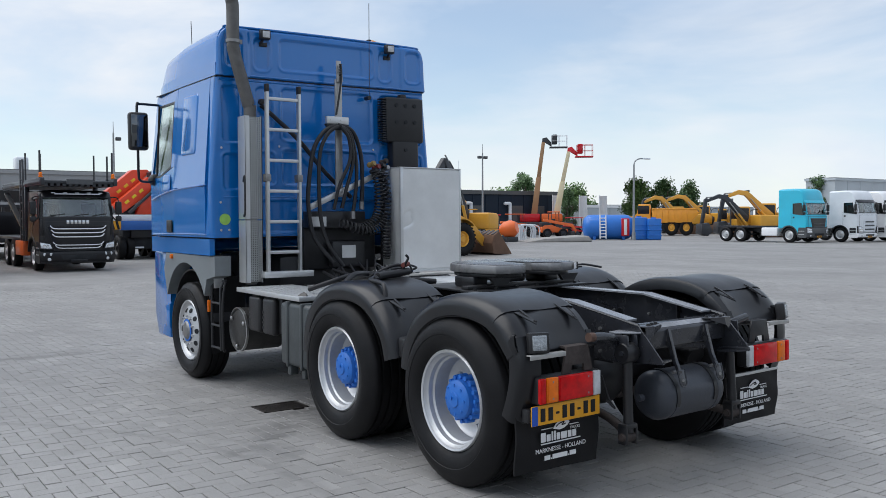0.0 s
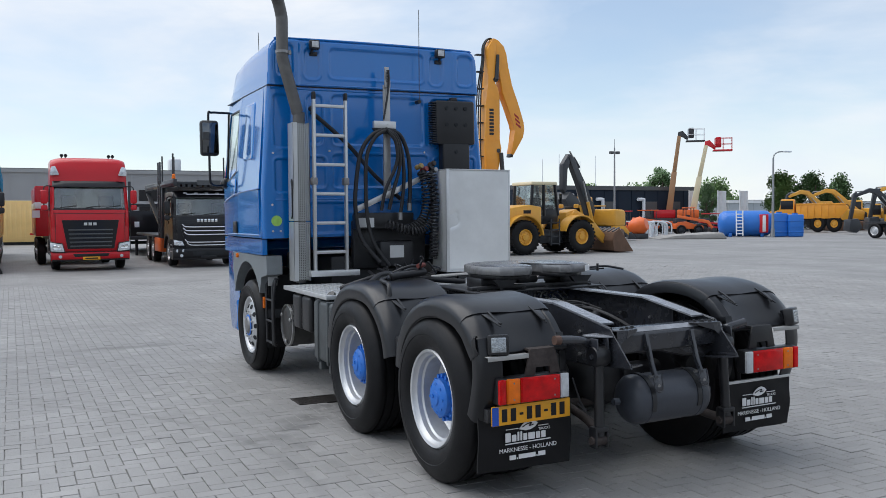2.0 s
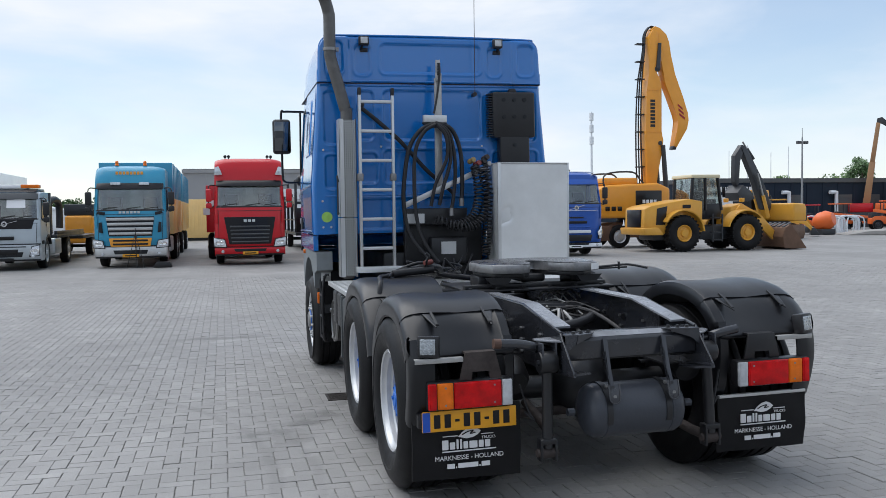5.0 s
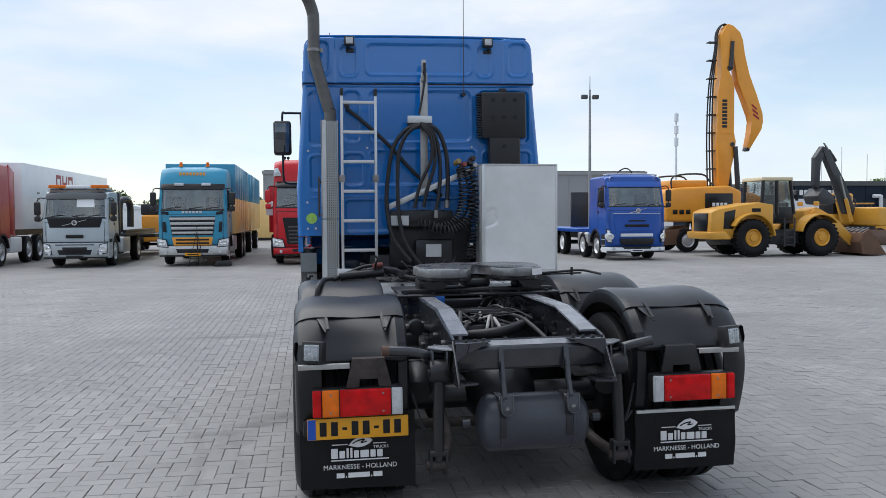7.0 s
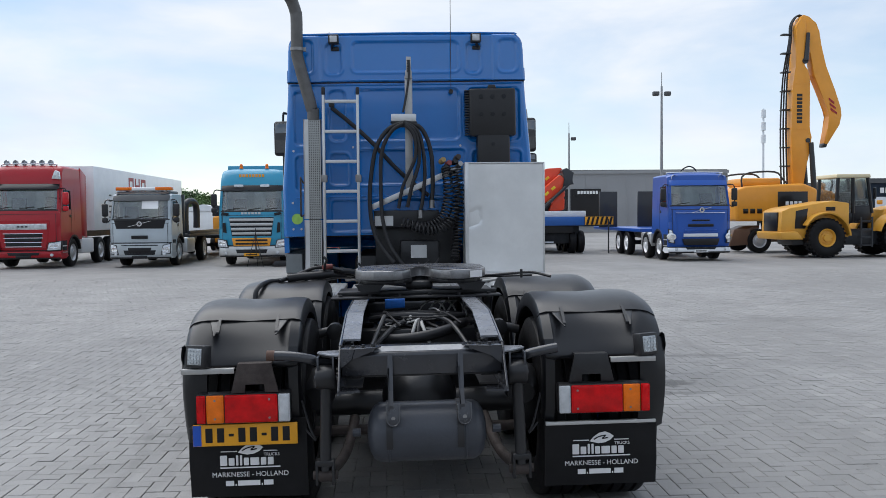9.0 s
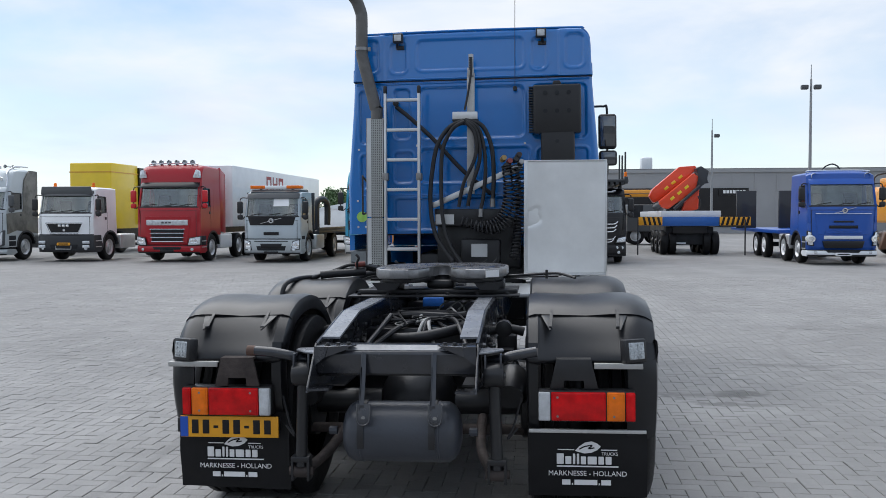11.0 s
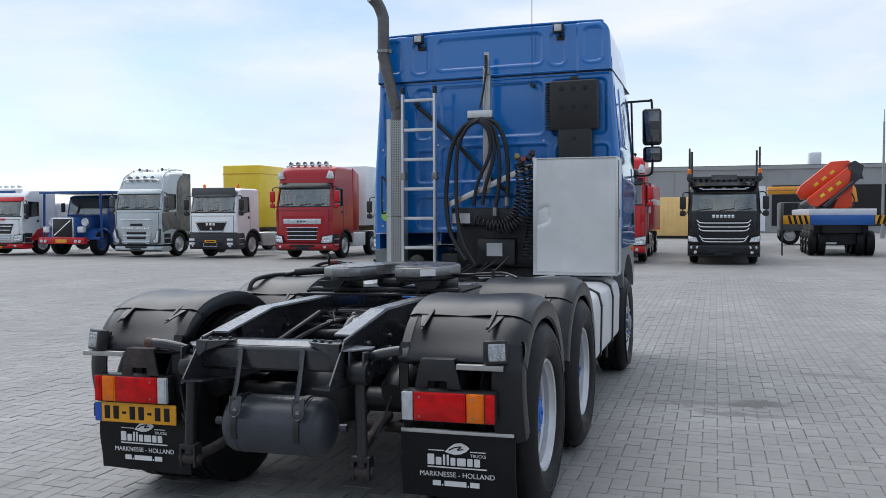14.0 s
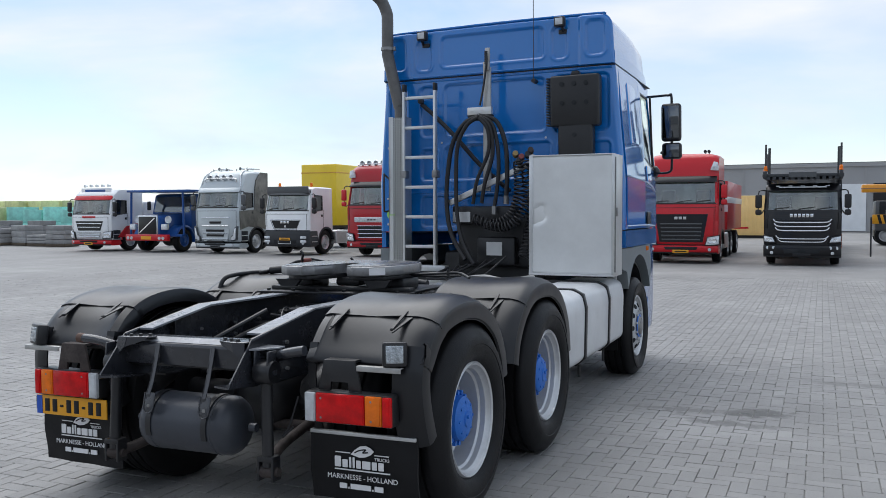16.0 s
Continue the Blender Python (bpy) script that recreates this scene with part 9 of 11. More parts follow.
# ---- earth-moving machines ----
def tyre_big(root, x, y, z, r, w, s, rimmat=P_AMBER):
    bm = B()
    lathe(bm, [(r * 0.46, -0.06), (r * 0.55, -0.01), (r * 0.75, 0.0), (r - 0.09, -0.02), (r - 0.03, -0.07), (r - 0.03, -w + 0.07), (r - 0.09, -w + 0.02), (r * 0.5, -w)], (0, 0, 0), (1, 0, 0), 36)
    n = 26
    for k in range(n):
        t = 2 * math.pi * k / n
        for side in (0, 1):
            m = Matrix.Rotation(t + side * math.pi / n, 4, "X")
            x0, x1 = (-w * 0.5, -0.02) if side else (-w + 0.02, -w * 0.5)
            box(bm, x0, x1, -0.045, 0.045, r - 0.06, r, m=m)
    wl_ = part("wheel", bm, RUBBER, root, m=pose(x, y, z) if s > 0 else pose(x, y, z, 0, 0, 180))
    bm = B()
    lathe(bm, [(r * 0.47, -0.05), (r * 0.44, -0.02), (r * 0.40, -0.06), (r * 0.36, -0.12), (r * 0.20, -0.10), (r * 0.18, -0.03), (0, -0.02)], (0, 0, 0), (1, 0, 0), 28)
    for k in range(8):
        t = 2 * math.pi * k / 8
        cyl(bm, (-0.12, r * 0.28 * math.cos(t), r * 0.28 * math.sin(t)), (-0.09, r * 0.28 * math.cos(t), r * 0.28 * math.sin(t)), 0.03, 0.03, 6)
    part("rim", bm, rimmat, wl_)
    return wl_


# wheel loader: its own frame has +y ahead; it stands with its bucket towards +x
L = thing("wheel_loader", "yellow wheel loader with black cab and rusty bucket", "wheel loader", pose(17.75, 28.3, 0, 0, 0, -90) @ Matrix.Diagonal((0.95, 0.92, 0.95, 1)))
for s in (-1, 1):
    tyre_big(L, s * 1.30, -2.00, 0.78, 0.78, 0.58, s)
    tyre_big(L, s * 1.30, 1.15, 0.78, 0.78, 0.58, s)
bm = prism(B(), [(-3.68, 0.75), (-3.78, 1.0), (-3.73, 1.85), (-3.4, 1.98), (-1.6, 2.25), (-0.9, 2.15), (-0.9, 0.8)], -0.92, 0.92, "x", 0.06)
hood = part("engine_hood", bm, P_AMBER, L)
part("rear_grille", prism(B(), [(-0.62, 1.05), (0.62, 1.05), (0.62, 1.80), (-0.62, 1.80)], -3.80, -3.72, "y", 0.01), P_BLACK, hood)
for s in (-1, 1):
    part("side_grille", prism(B(), [(-3.2, 1.15), (-2.75, 1.15), (-2.65, 1.95), (-3.15, 1.85)], min(s * 0.90, s * 0.935), max(s * 0.90, s * 0.935), "x", 0.005), P_BLACK, hood)
    part("number_patch", box(B(), min(s * 0.92, s * 0.93), max(s * 0.92, s * 0.93), -1.9, -1.5, 1.85, 2.0), P_BLACK, hood)
    bm = B()
    arc_sweep(bm, [(s * 0.66, 0.95), (s * 1.28, 0.95), (s * 1.30, 1.0), (s * 0.66, 1.03)], -2.0, 0.78, 5, 150, 14)
    part("rear_fender", bm, P_AMBER, L)
    bm = B()
    arc_sweep(bm, [(s * 0.60, 0.93), (s * 1.26, 0.93), (s * 1.26, 0.98), (s * 0.60, 1.0)], 1.15, 0.78, 40, 165, 12)
    part("front_fender", bm, P_AMBER, L)
    bm = B()
    for k in range(4):
        box(bm, min(s * 0.95, s * 1.2), max(s * 0.95, s * 1.2), -0.55, -0.1, 0.45 + k * 0.32, 0.50 + k * 0.32)
    box(bm, min(s * 1.16, s * 1.2), max(s * 1.16, s * 1.2), -0.58, -0.52, 0.4, 1.6)
    box(bm, min(s * 1.16, s * 1.2), max(s * 1.16, s * 1.2), -0.12, -0.06, 0.4, 1.6)
    part("step_ladder", bm, P_STEEL, L)
part("rear_counterweight", prism(B(), [(-3.85, 0.72), (-3.90, 1.02), (-3.2, 1.05), (-2.9, 0.72)], -1.15, 1.15, "x", 0.05), P_AMBER, L)
part("warning_triangle", prism(B(), [(-0.82, 1.12), (-0.62, 1.12), (-0.72, 1.38)], -3.93, -3.905, "y"), P_WHITE, L)
part("belly", box(B(), -0.7, 0.7, -3.2, 2.3, 0.48, 1.1, 0.08), P_STEEL, L)
CABM = pose(0, -0.40, 0) @ Matrix.Diagonal((1, 0.90, 1, 1))
cb = part("cab_floor", prism(B(), [(-1.1, 1.35), (-1.15, 1.75), (0.58, 1.75), (0.55, 1.35)], -0.78, 0.78, "x", 0.02), P_BLACK, L, m=CABM)
part("cab_roof", prism(B(), [(-1.15, 3.15), (-1.12, 3.30), (0.45, 3.30), (0.50, 3.15)], -0.86, 0.86, "x", 0.04), P_CREAM, L, m=CABM)
for s in (-1, 1):
    for y0, y1 in (((-1.10, 1.75), (-1.0, 3.16)), ((0.58, 1.75), (0.38, 3.16)), ((-0.30, 1.75), (-0.32, 3.16))):
        part("cab_pillar", cyl(B(), (s * 0.76, y0[0], y0[1]), (s * 0.76, y1[0], y1[1]), 0.085, 0.085, 8), P_BLACK, cb)
    bm = slab(B(), [(s * 0.765, -1.08, 1.75), (s * 0.765, 0.58, 1.75), (s * 0.765, 0.38, 3.15), (s * 0.765, -1.0, 3.15)], 0.01)
    part("side_window", bm, SCREEN, cb)
    part("mirror", box(B(), s * 1.05 - 0.1, s * 1.05 + 0.1, 0.5, 0.56, 2.3, 2.75, 0.03), P_BLACK, cb)
for pts in ([(-0.76, -1.10, 1.75), (0.76, -1.10, 1.75), (0.76, -1.0, 3.15), (-0.76, -1.0, 3.15)], [(-0.76, 0.58, 1.75), (0.76, 0.58, 1.75), (0.76, 0.38, 3.15), (-0.76, 0.38, 3.15)]):
    part("cab_window", slab(B(), pts, 0.01), SCREEN, cb)
part("seat", box(B(), -0.30, 0.30, -0.7, -0.1, 1.75, 2.6, 0.08), P_BLACK, cb)
part("console", box(B(), -0.6, 0.6, 0.0, 0.45, 1.75, 2.25, 0.08), P_BLACK, cb)
part("door_panel", box(B(), 0.74, 0.80, -0.34, 0.52, 1.40, 2.05, 0.02), P_BLACK, cb)
part("front_frame", prism(B(), [(0.65, 0.7), (0.75, 1.9), (1.35, 2.05), (2.0, 1.55), (2.4, 0.75)], -0.55, 0.55, "x", 0.05), P_AMBER, L)
for s in (-1, 1):
    part("lift_arm", prism(B(), [(0.95, 1.75), (1.15, 1.98), (2.3, 1.45), (3.15, 0.62), (3.05, 0.40), (2.85, 0.42), (1.9, 1.2)], s * 0.62 - 0.07, s * 0.62 + 0.07, "x", 0.02), P_AMBER, L)
    part("lift_cylinder", cyl(B(), (s * 0.45, 0.9, 0.95), (s * 0.5, 2.3, 1.25), 0.08, 0.06, 12), P_STEEL, L)
    part("work_lamp", box(B(), s * 0.62 - 0.12, s * 0.62 + 0.12, 1.2, 1.35, 2.1, 2.28, 0.03), P_AMBER, L)
part("tilt_link", prism(B(), [(1.5, 1.9), (1.6, 2.05), (2.5, 1.6), (2.9, 1.0), (2.75, 0.95), (2.35, 1.4)], -0.12, 0.12, "x", 0.02), P_AMBER, L)
bm = B()
prof = [(2.95, 0.10), (2.85, 0.55), (2.98, 0.95), (3.25, 1.12), (3.28, 1.06), (3.06, 0.90), (2.95, 0.55), (3.05, 0.16), (4.05, 0.06), (4.10, 0.02), (3.3, 0.02)]
prism(bm, prof, -1.38, 1.38, "x", 0.01)
for s in (-1, 1):
    prism(bm, [(2.95, 0.06), (2.88, 0.55), (3.0, 0.95), (3.27, 1.12), (4.1, 0.03)], s * 1.38 - 0.02, s * 1.38 + 0.02, "x")
bk = part("bucket", bm, P_DIRT, L, "rusty worn loader bucket")
for k in range(8):
    part("bucket_tooth", slab(B(), [(-1.25 + k * 0.34, 2.98, 1.0), (-1.10 + k * 0.34, 2.98, 1.0), (-1.06 + k * 0.34, 3.34, 1.18), (-1.21 + k * 0.34, 3.34, 1.18)], 0.05), P_STEEL, bk)

# tall amber material handler, boom upright
E_ = thing("material_handler", "amber wheeled material handler with tall upright boom", "excavator", pose(16.6, 33.0, 0))
part("undercarriage", prism(B(), [(-1.9, 0.45), (-1.9, 0.95), (-1.4, 1.15), (1.4, 1.15), (1.9, 0.95), (1.9, 0.45)], -0.9, 0.9, "y", 0.05), P_DIRT, E_, "muddy grey-brown undercarriage")
part("outrigger", prism(B(), [(-2.6, 0.3), (-2.4, 1.0), (-1.7, 1.0), (-1.6, 0.35)], -1.25, -1.0, "y", 0.03), P_DIRT, E_)
part("outrigger", prism(B(), [(2.6, 0.3), (2.4, 1.0), (1.7, 1.0), (1.6, 0.35)], -1.25, -1.0, "y", 0.03), P_DIRT, E_)
for x in (-1.3, 1.3):
    for s in (-1, 1):
        wv = far_wheel(E_, x, s * 1.15, 0.52, 0.32, 1)
        wv.matrix_basis = pose(x, s * 1.3, 0.52, 0, 0, 90 * s)
up = part("upper_body", prism(B(), [(-2.35, 1.35), (-2.35, 2.70), (-1.9, 2.85), (0.6, 2.95), (1.2, 2.7), (1.2, 1.35)], -1.35, 1.35, "y", 0.12, 3), P_LIEB, E_)
part("cab_opening", box(B(), -0.55, 0.75, -1.38, -1.33, 1.7, 2.6, 0.02), P_BLACK, up)
logo_bars(E_, -1.385, 2.02, 0.75, 0.16, 4, P_WHITE, x=0.15)
logo_bars(E_, -1.362, 1.68, 0.9, 0.20, 3, P_BLACK, x=-1.6)
for s in (-1, 1):
    part("handrail", tube(B(), [(-2.0, s * 1.1, 2.8), (-1.9, s * 1.1, 3.35), (-0.6, s * 1.1, 3.45), (-0.2, s * 1.1, 3.1), (0.0, s * 1.1, 2.9)], 0.04, 8, 4), P_STEEL, up)
part("turntable", cyl(B(), (0, 0, 1.1), (0, 0, 1.4), 0.8, 0.8, 24), P_STEEL, E_)
part("engine_deck", box(B(), -1.9, -0.2, -0.9, 0.9, 2.85, 3.2, 0.1), P_LIEB, up)
bm = prism(B(), [(0.58, 2.4), (0.50, 5.25), (0.56, 7.25), (0.72, 8.05), (0.68, 9.82), (0.90, 10.15), (1.14, 10.05), (1.13, 8.57), (1.02, 8.15), (1.22, 7.94), (1.34, 7.50), (1.28, 5.40), (1.43, 5.0), (1.35, 4.36), (1.14, 3.72), (1.02, 2.4)], -0.32, 0.32, "y", 0.04)
bo = part("boom", bm, P_LIEB, E_)
bm = B()
for k in range(8):
    box(bm, 0.74, 0.98, -0.33, -0.318, 5.60 + k * 0.165, 5.72 + k * 0.165)
part("name_print", bm, P_BLACK, bo)
for z in (7.30, 5.35):
    part("seam_plate", box(B(), 0.60, 1.28, -0.335, -0.318, z, z + 0.05), P_LIEB, bo)
part("boom_lug", cyl(B(), (1.24, -0.36, 4.85), (1.24, 0.36, 4.85), 0.10, 0.10, 14), P_STEEL, bo)
part("stick_lug", cyl(B(), (1.10, -0.36, 8.30), (1.10, 0.36, 8.30), 0.13, 0.13, 14), P_STEEL, bo)
bm = prism(B(), [(0.86, 10.15), (1.05, 10.32), (1.30, 10.24), (1.64, 9.95), (1.76, 9.60), (1.86, 8.97), (2.08, 8.08), (2.48, 7.06), (2.76, 6.30), (2.80, 5.95), (2.72, 5.55), (2.17, 4.67), (2.02, 4.72), (2.16, 5.35), (2.27, 5.90), (2.20, 6.20), (1.97, 6.67), (1.52, 7.69), (1.36, 8.7), (1.32, 9.36), (1.10, 9.50)], -0.24, 0.24, "y", 0.04)
ar = part("stick", bm, P_LIEB, E_)
part("stick_tip", prism(B(), [(2.02, 4.74), (2.18, 4.70), (2.14, 4.55), (1.98, 4.58)], -0.2, 0.2, "y", 0.02), P_BLACK, ar)
bm = B()
for k in range(3):
    slab(bm, [(2.20 + 0.04 * k, -0.25, 6.72 - k * 0.22), (2.45 + 0.06 * k, -0.25, 6.52 - k * 0.22), (2.45 + 0.06 * k, -0.25, 6.42 - k * 0.22), (2.20 + 0.04 * k, -0.25, 6.62 - k * 0.22)], 0.01)
part("hazard_marking", bm, P_DRED, ar)
part("boom_cylinder", cyl(B(), (1.52, 0.40, 2.4), (1.36, 0.38, 4.75), 0.13, 0.10, 14), P_STEEL, E_)
part("boom_cylinder", cyl(B(), (1.52, -0.40, 2.4), (1.36, -0.38, 4.75), 0.13, 0.10, 14), P_STEEL, E_)
part("stick_cylinder", cyl(B(), (1.12, -0.36, 8.3), (1.22, -0.34, 9.5), 0.11, 0.08, 10), P_STEEL, E_)
bm = B()
for k in range(3):
    tube(bm, [(0.44 - 0.09 * k, -0.1 + 0.1 * k, 2.6), (0.36 - 0.08 * k, -0.1 + 0.1 * k, 5.3), (0.40 - 0.05 * k, -0.1 + 0.1 * k, 7.6), (0.56, -0.1 + 0.1 * k, 9.2), (0.60, -0.1 + 0.1 * k, 9.9), (0.86, -0.1 + 0.1 * k, 10.3), (1.10, -0.1 + 0.1 * k, 10.25)], 0.035, 6, 5)
for k in range(9):
    box(bm, 0.18, 0.56, -0.14, 0.16, 2.9 + k * 0.82, 2.95 + k * 0.82)
part("boom_hose", bm, HOSE, E_)


def excavator(label, m, paint, boom_paint, boom, scale=1.0, cat="excavator", rams=(((1.1, 1.15), (3.0, 3.35)), ((3.0, 4.0), (5.3, 3.78))), short=1.0):
    e = thing("excavator", label, cat, m @ Matrix.Diagonal((scale, scale, scale, 1)))
    for s in (-1, 1):
        bm = prism(B(), [(-1.9 * short, 0.35), (-1.7 * short, 0.85), (1.7, 0.85), (1.9, 0.35), (1.6, 0.0), (-1.6 * short, 0.0)], s * 1.05 - 0.28, s * 1.05 + 0.28, "y", 0.08)
        part("track", bm, P_DIRT, e)
    part("turntable", cyl(B(), (0, 0, 0.7), (0, 0, 1.05), 0.7, 0.7, 20), P_STEEL, e)
    u = part("upper_body", prism(B(), [(-2.2 * short, 1.05), (-2.25 * short, 1.9), (-1.9 * short, 2.1), (0.2, 2.15), (0.2, 1.05)], -1.3, 1.3, "y", 0.12, 3), paint, e)
    part("counterweight", prism(B(), [(-2.5 * short, 1.05), (-2.55 * short, 1.8), (-2.2 * short, 1.95), (-2.0 * short, 1.05)], -1.25, 1.25, "y", 0.1), P_STEEL, u)
    part("cab", box(B(), 0.2, 1.7, -1.3, -0.35, 1.1, 2.95, 0.1, 3), paint, e)
    part("cab_window", box(B(), 0.35, 1.72, -1.32, -0.33, 1.75, 2.80, 0.04), P_BLACK, e)
    for i, (pts, w) in enumerate(boom):
        bm = prism(B(), pts, -w + 0.2, w + 0.2, "y", 0.015)
        part("boom" if i == 0 else ("stick" if i == 1 else "bucket"), bm, boom_paint if i < 1 else P_STEEL, e)
    (xa, za), (xb, zb) = rams[0]
    for yy in (-0.10, 0.50):
        part("boom_cylinder", cyl(B(), (xa, yy, za), ((xa + xb) / 2, yy, (za + zb) / 2), 0.10, 0.10, 10), paint, e)
        part("boom_rod", cyl(B(), ((xa + xb) / 2, yy, (za + zb) / 2), (xb, yy, zb), 0.05, 0.05, 10), STUD, e)
    (xa, za), (xb, zb) = rams[1]
    part("stick_cylinder", cyl(B(), (xa, 0.2, za), (xa + (xb - xa) * 0.6, 0.2, za + (zb - za) * 0.6), 0.10, 0.10, 10), P_STEEL, e)
    part("stick_rod", cyl(B(), (xa + (xb - xa) * 0.6, 0.2, za + (zb - za) * 0.6), (xb, 0.2, zb), 0.05, 0.05, 10), STUD, e)
    part("handrail", tube(B(), [(-2.0 * short, -1.1, 2.1), (-1.9 * short, -1.1, 2.6), (-0.4, -1.1, 2.6), (-0.2, -1.1, 2.1)], 0.035, 6, 3), P_STEEL, u)
    part("side_vent", box(B(), -1.9 * short, -0.9 * short, -1.325, -1.29, 1.35, 1.85, 0.02), P_BLACK, u)
    return e


B_DOWN = [([(0.9, 1.5), (0.8, 2.0), (3.2, 4.0), (4.0, 4.1), (5.4, 3.5), (5.3, 3.3), (4.0, 3.74), (3.4, 3.62), (1.3, 1.5)], 0.17), ([(5.2, 3.8), (5.5, 3.6), (5.9, 1.2), (5.65, 1.1), (5.25, 3.1)], 0.13), ([(5.3, 1.4), (6.0, 1.3), (6.1, 0.4), (5.4, 0.15), (4.9, 0.6)], 0.55)]
excavator("dark-boomed crawler excavator with yellow body", pose(28.5, 38.8, 0, 0, 0, -165) @ Matrix.Diagonal((1, 1, 0.94, 1)), P_AMBER, P_STEEL, [([(1.0, 1.7), (0.9, 2.1), (1.75, 3.7), (2.75, 5.2), (3.05, 5.50), (3.30, 5.35), (2.95, 4.75), (2.35, 3.65), (1.55, 1.8)], 0.17), ([(2.95, 5.48), (3.25, 5.55), (3.78, 4.90), (3.80, 3.4), (3.62, 3.15), (3.46, 3.3), (3.40, 4.6)], 0.14), ([(2.62, 2.42), (2.95, 2.86), (3.55, 3.20), (3.98, 2.75), (3.75, 2.32), (3.2, 2.26)], 0.50)], rams=(((1.3, 1.3), (2.2, 3.9)), ((2.2, 4.75), (3.05, 5.75))), short=0.40)
excavator("yellow crawler excavator with folded boom", pose(67.5, 53.5, 0, 0, 0, 160), P_AMBER, P_AMBER, B_DOWN, 0.95)
excavator("yellow crawler excavator with dark stick", pose(69.0, 49.5, 0, 0, 0, 215), P_AMBER, P_STEEL, B_DOWN, 0.85)
excavator("yellow crawler excavator behind the cyan truck", pose(60.0, 40.6, 0, 0, 0, 158), P_AMBER, P_STEEL, B_DOWN, 0.88)
excavator("yellow crawler excavator behind the cyan truck", pose(63.2, 40.2, 0, 0, 0, 150), P_AMBER, P_AMBER, B_DOWN, 0.98)
excavator("yellow crawler excavator far back in the yard", pose(72.5, 54.1, 0, 0, 0, 150), P_AMBER, P_AMBER, B_DOWN, 1.0)

d = thing("articulated_dumper", "orange-yellow articulated dump truck with muddy wheels", "dump truck", pose(60.3, 50.6, 0, 0, 0, -52) @ Matrix.Diagonal((0.78, 0.78, 0.92, 1)))
part("tractor_body", prism(B(), [(-3.9, 1.0), (-3.9, 1.9), (-3.0, 2.1), (-2.9, 3.2), (-1.5, 3.2), (-1.4, 1.0)], -1.2, 1.2, "y", 0.1), P_LIEB, d)
part("cab_window", box(B(), -2.95, -1.6, -1.23, 1.23, 2.2, 3.05, 0.05), P_BLACK, d)
part("dump_body", prism(B(), [(-1.2, 1.3), (-1.3, 2.6), (3.6, 2.8), (4.2, 2.3), (3.2, 1.3)], -1.4, 1.4, "y", 0.06), P_LIEB, d)
part("bonnet", prism(B(), [(-5.2, 1.1), (-5.25, 1.7), (-3.9, 2.05), (-3.9, 1.1)], -1.0, 1.0, "y", 0.1), P_LIEB, d)
part("bonnet_grille", box(B(), -5.27, -5.2, -0.7, 0.7, 1.15, 1.6, 0.02), P_BLACK, d)
part("chassis_bar", box(B(), -3.9, 3.2, -0.5, 0.5, 0.75, 1.3, 0.05), P_STEEL, d)
for k in range(6):
    part("body_rib", box(B(), -0.9 + k * 0.72, -0.78 + k * 0.72, -1.46, 1.46, 1.4, 2.68, 0.02), P_LIEB, d)
part("body_rim", box(B(), -1.3, 3.9, -1.47, 1.47, 2.62, 2.76, 0.03), P_LIEB, d)
for x in (-2.9, 1.0, 2.7):
    for s in (-1, 1):
        wv = tyre_big(d, 0, 0, 0, 0.82, 0.55, 1)
        wv.matrix_basis = pose(x, s * 1.4, 0.82, 0, 0, 90 * s)

# cyan and white trucks side-on, far at the right
t = thing("chassis_truck", "cyan three-axle chassis truck with dark bumper", "truck", pose(48.6, 28.0, 0, 0, 0, 0), "parked trucks")
cb = cab_over(t, P_CYAN, 3.55, (1.90, 2.62), visor=(P_CYAN, 0.06), panel=(0.9, 1.6, 0.7, 0.9, P_BLACK), slats=[(1.0, 1.06, 0.6, P_GREY), (1.2, 1.26, 0.6, P_GREY)], lamps=(0.62, 0.9, 0.8, 1.18), bumper=(0.32, 1.0, P_GREY), skirt=P_GREY)
chassis(t, 2.1, 7.3, (5.1, 6.3), tank_mat=P_WHITE)
part("crossbar", box(B(), -1.15, 1.15, 3.4, 7.0, 0.98, 1.08), P_STEEL, t)
for k, x in enumerate((52.3, 55.6)):
    t = thing("tractor_truck", "white high-roof tractor with dark visor", "truck", pose(x, 26.6 - k * 0.2, 0, 0, 0, 0), "parked trucks")
    cb = cab_over(t, P_WHITE if k else P_LGREY, 3.45, (1.98, 2.66), visor=(P_BLACK, 0.06), panel=(0.7, 1.6, 0.66, 0.82, P_LGREY), slats=[(1.3, 1.4, 0.5, P_GREY), (1.05, 1.15, 0.55, P_GREY), (0.8, 0.9, 0.55, P_GREY)], lamps=(0.62, 0.98, 0.86, 1.2), bumper=(0.28, 0.6, P_WHITE))
    chassis(t, 2.1, 6.0, (4.6,))

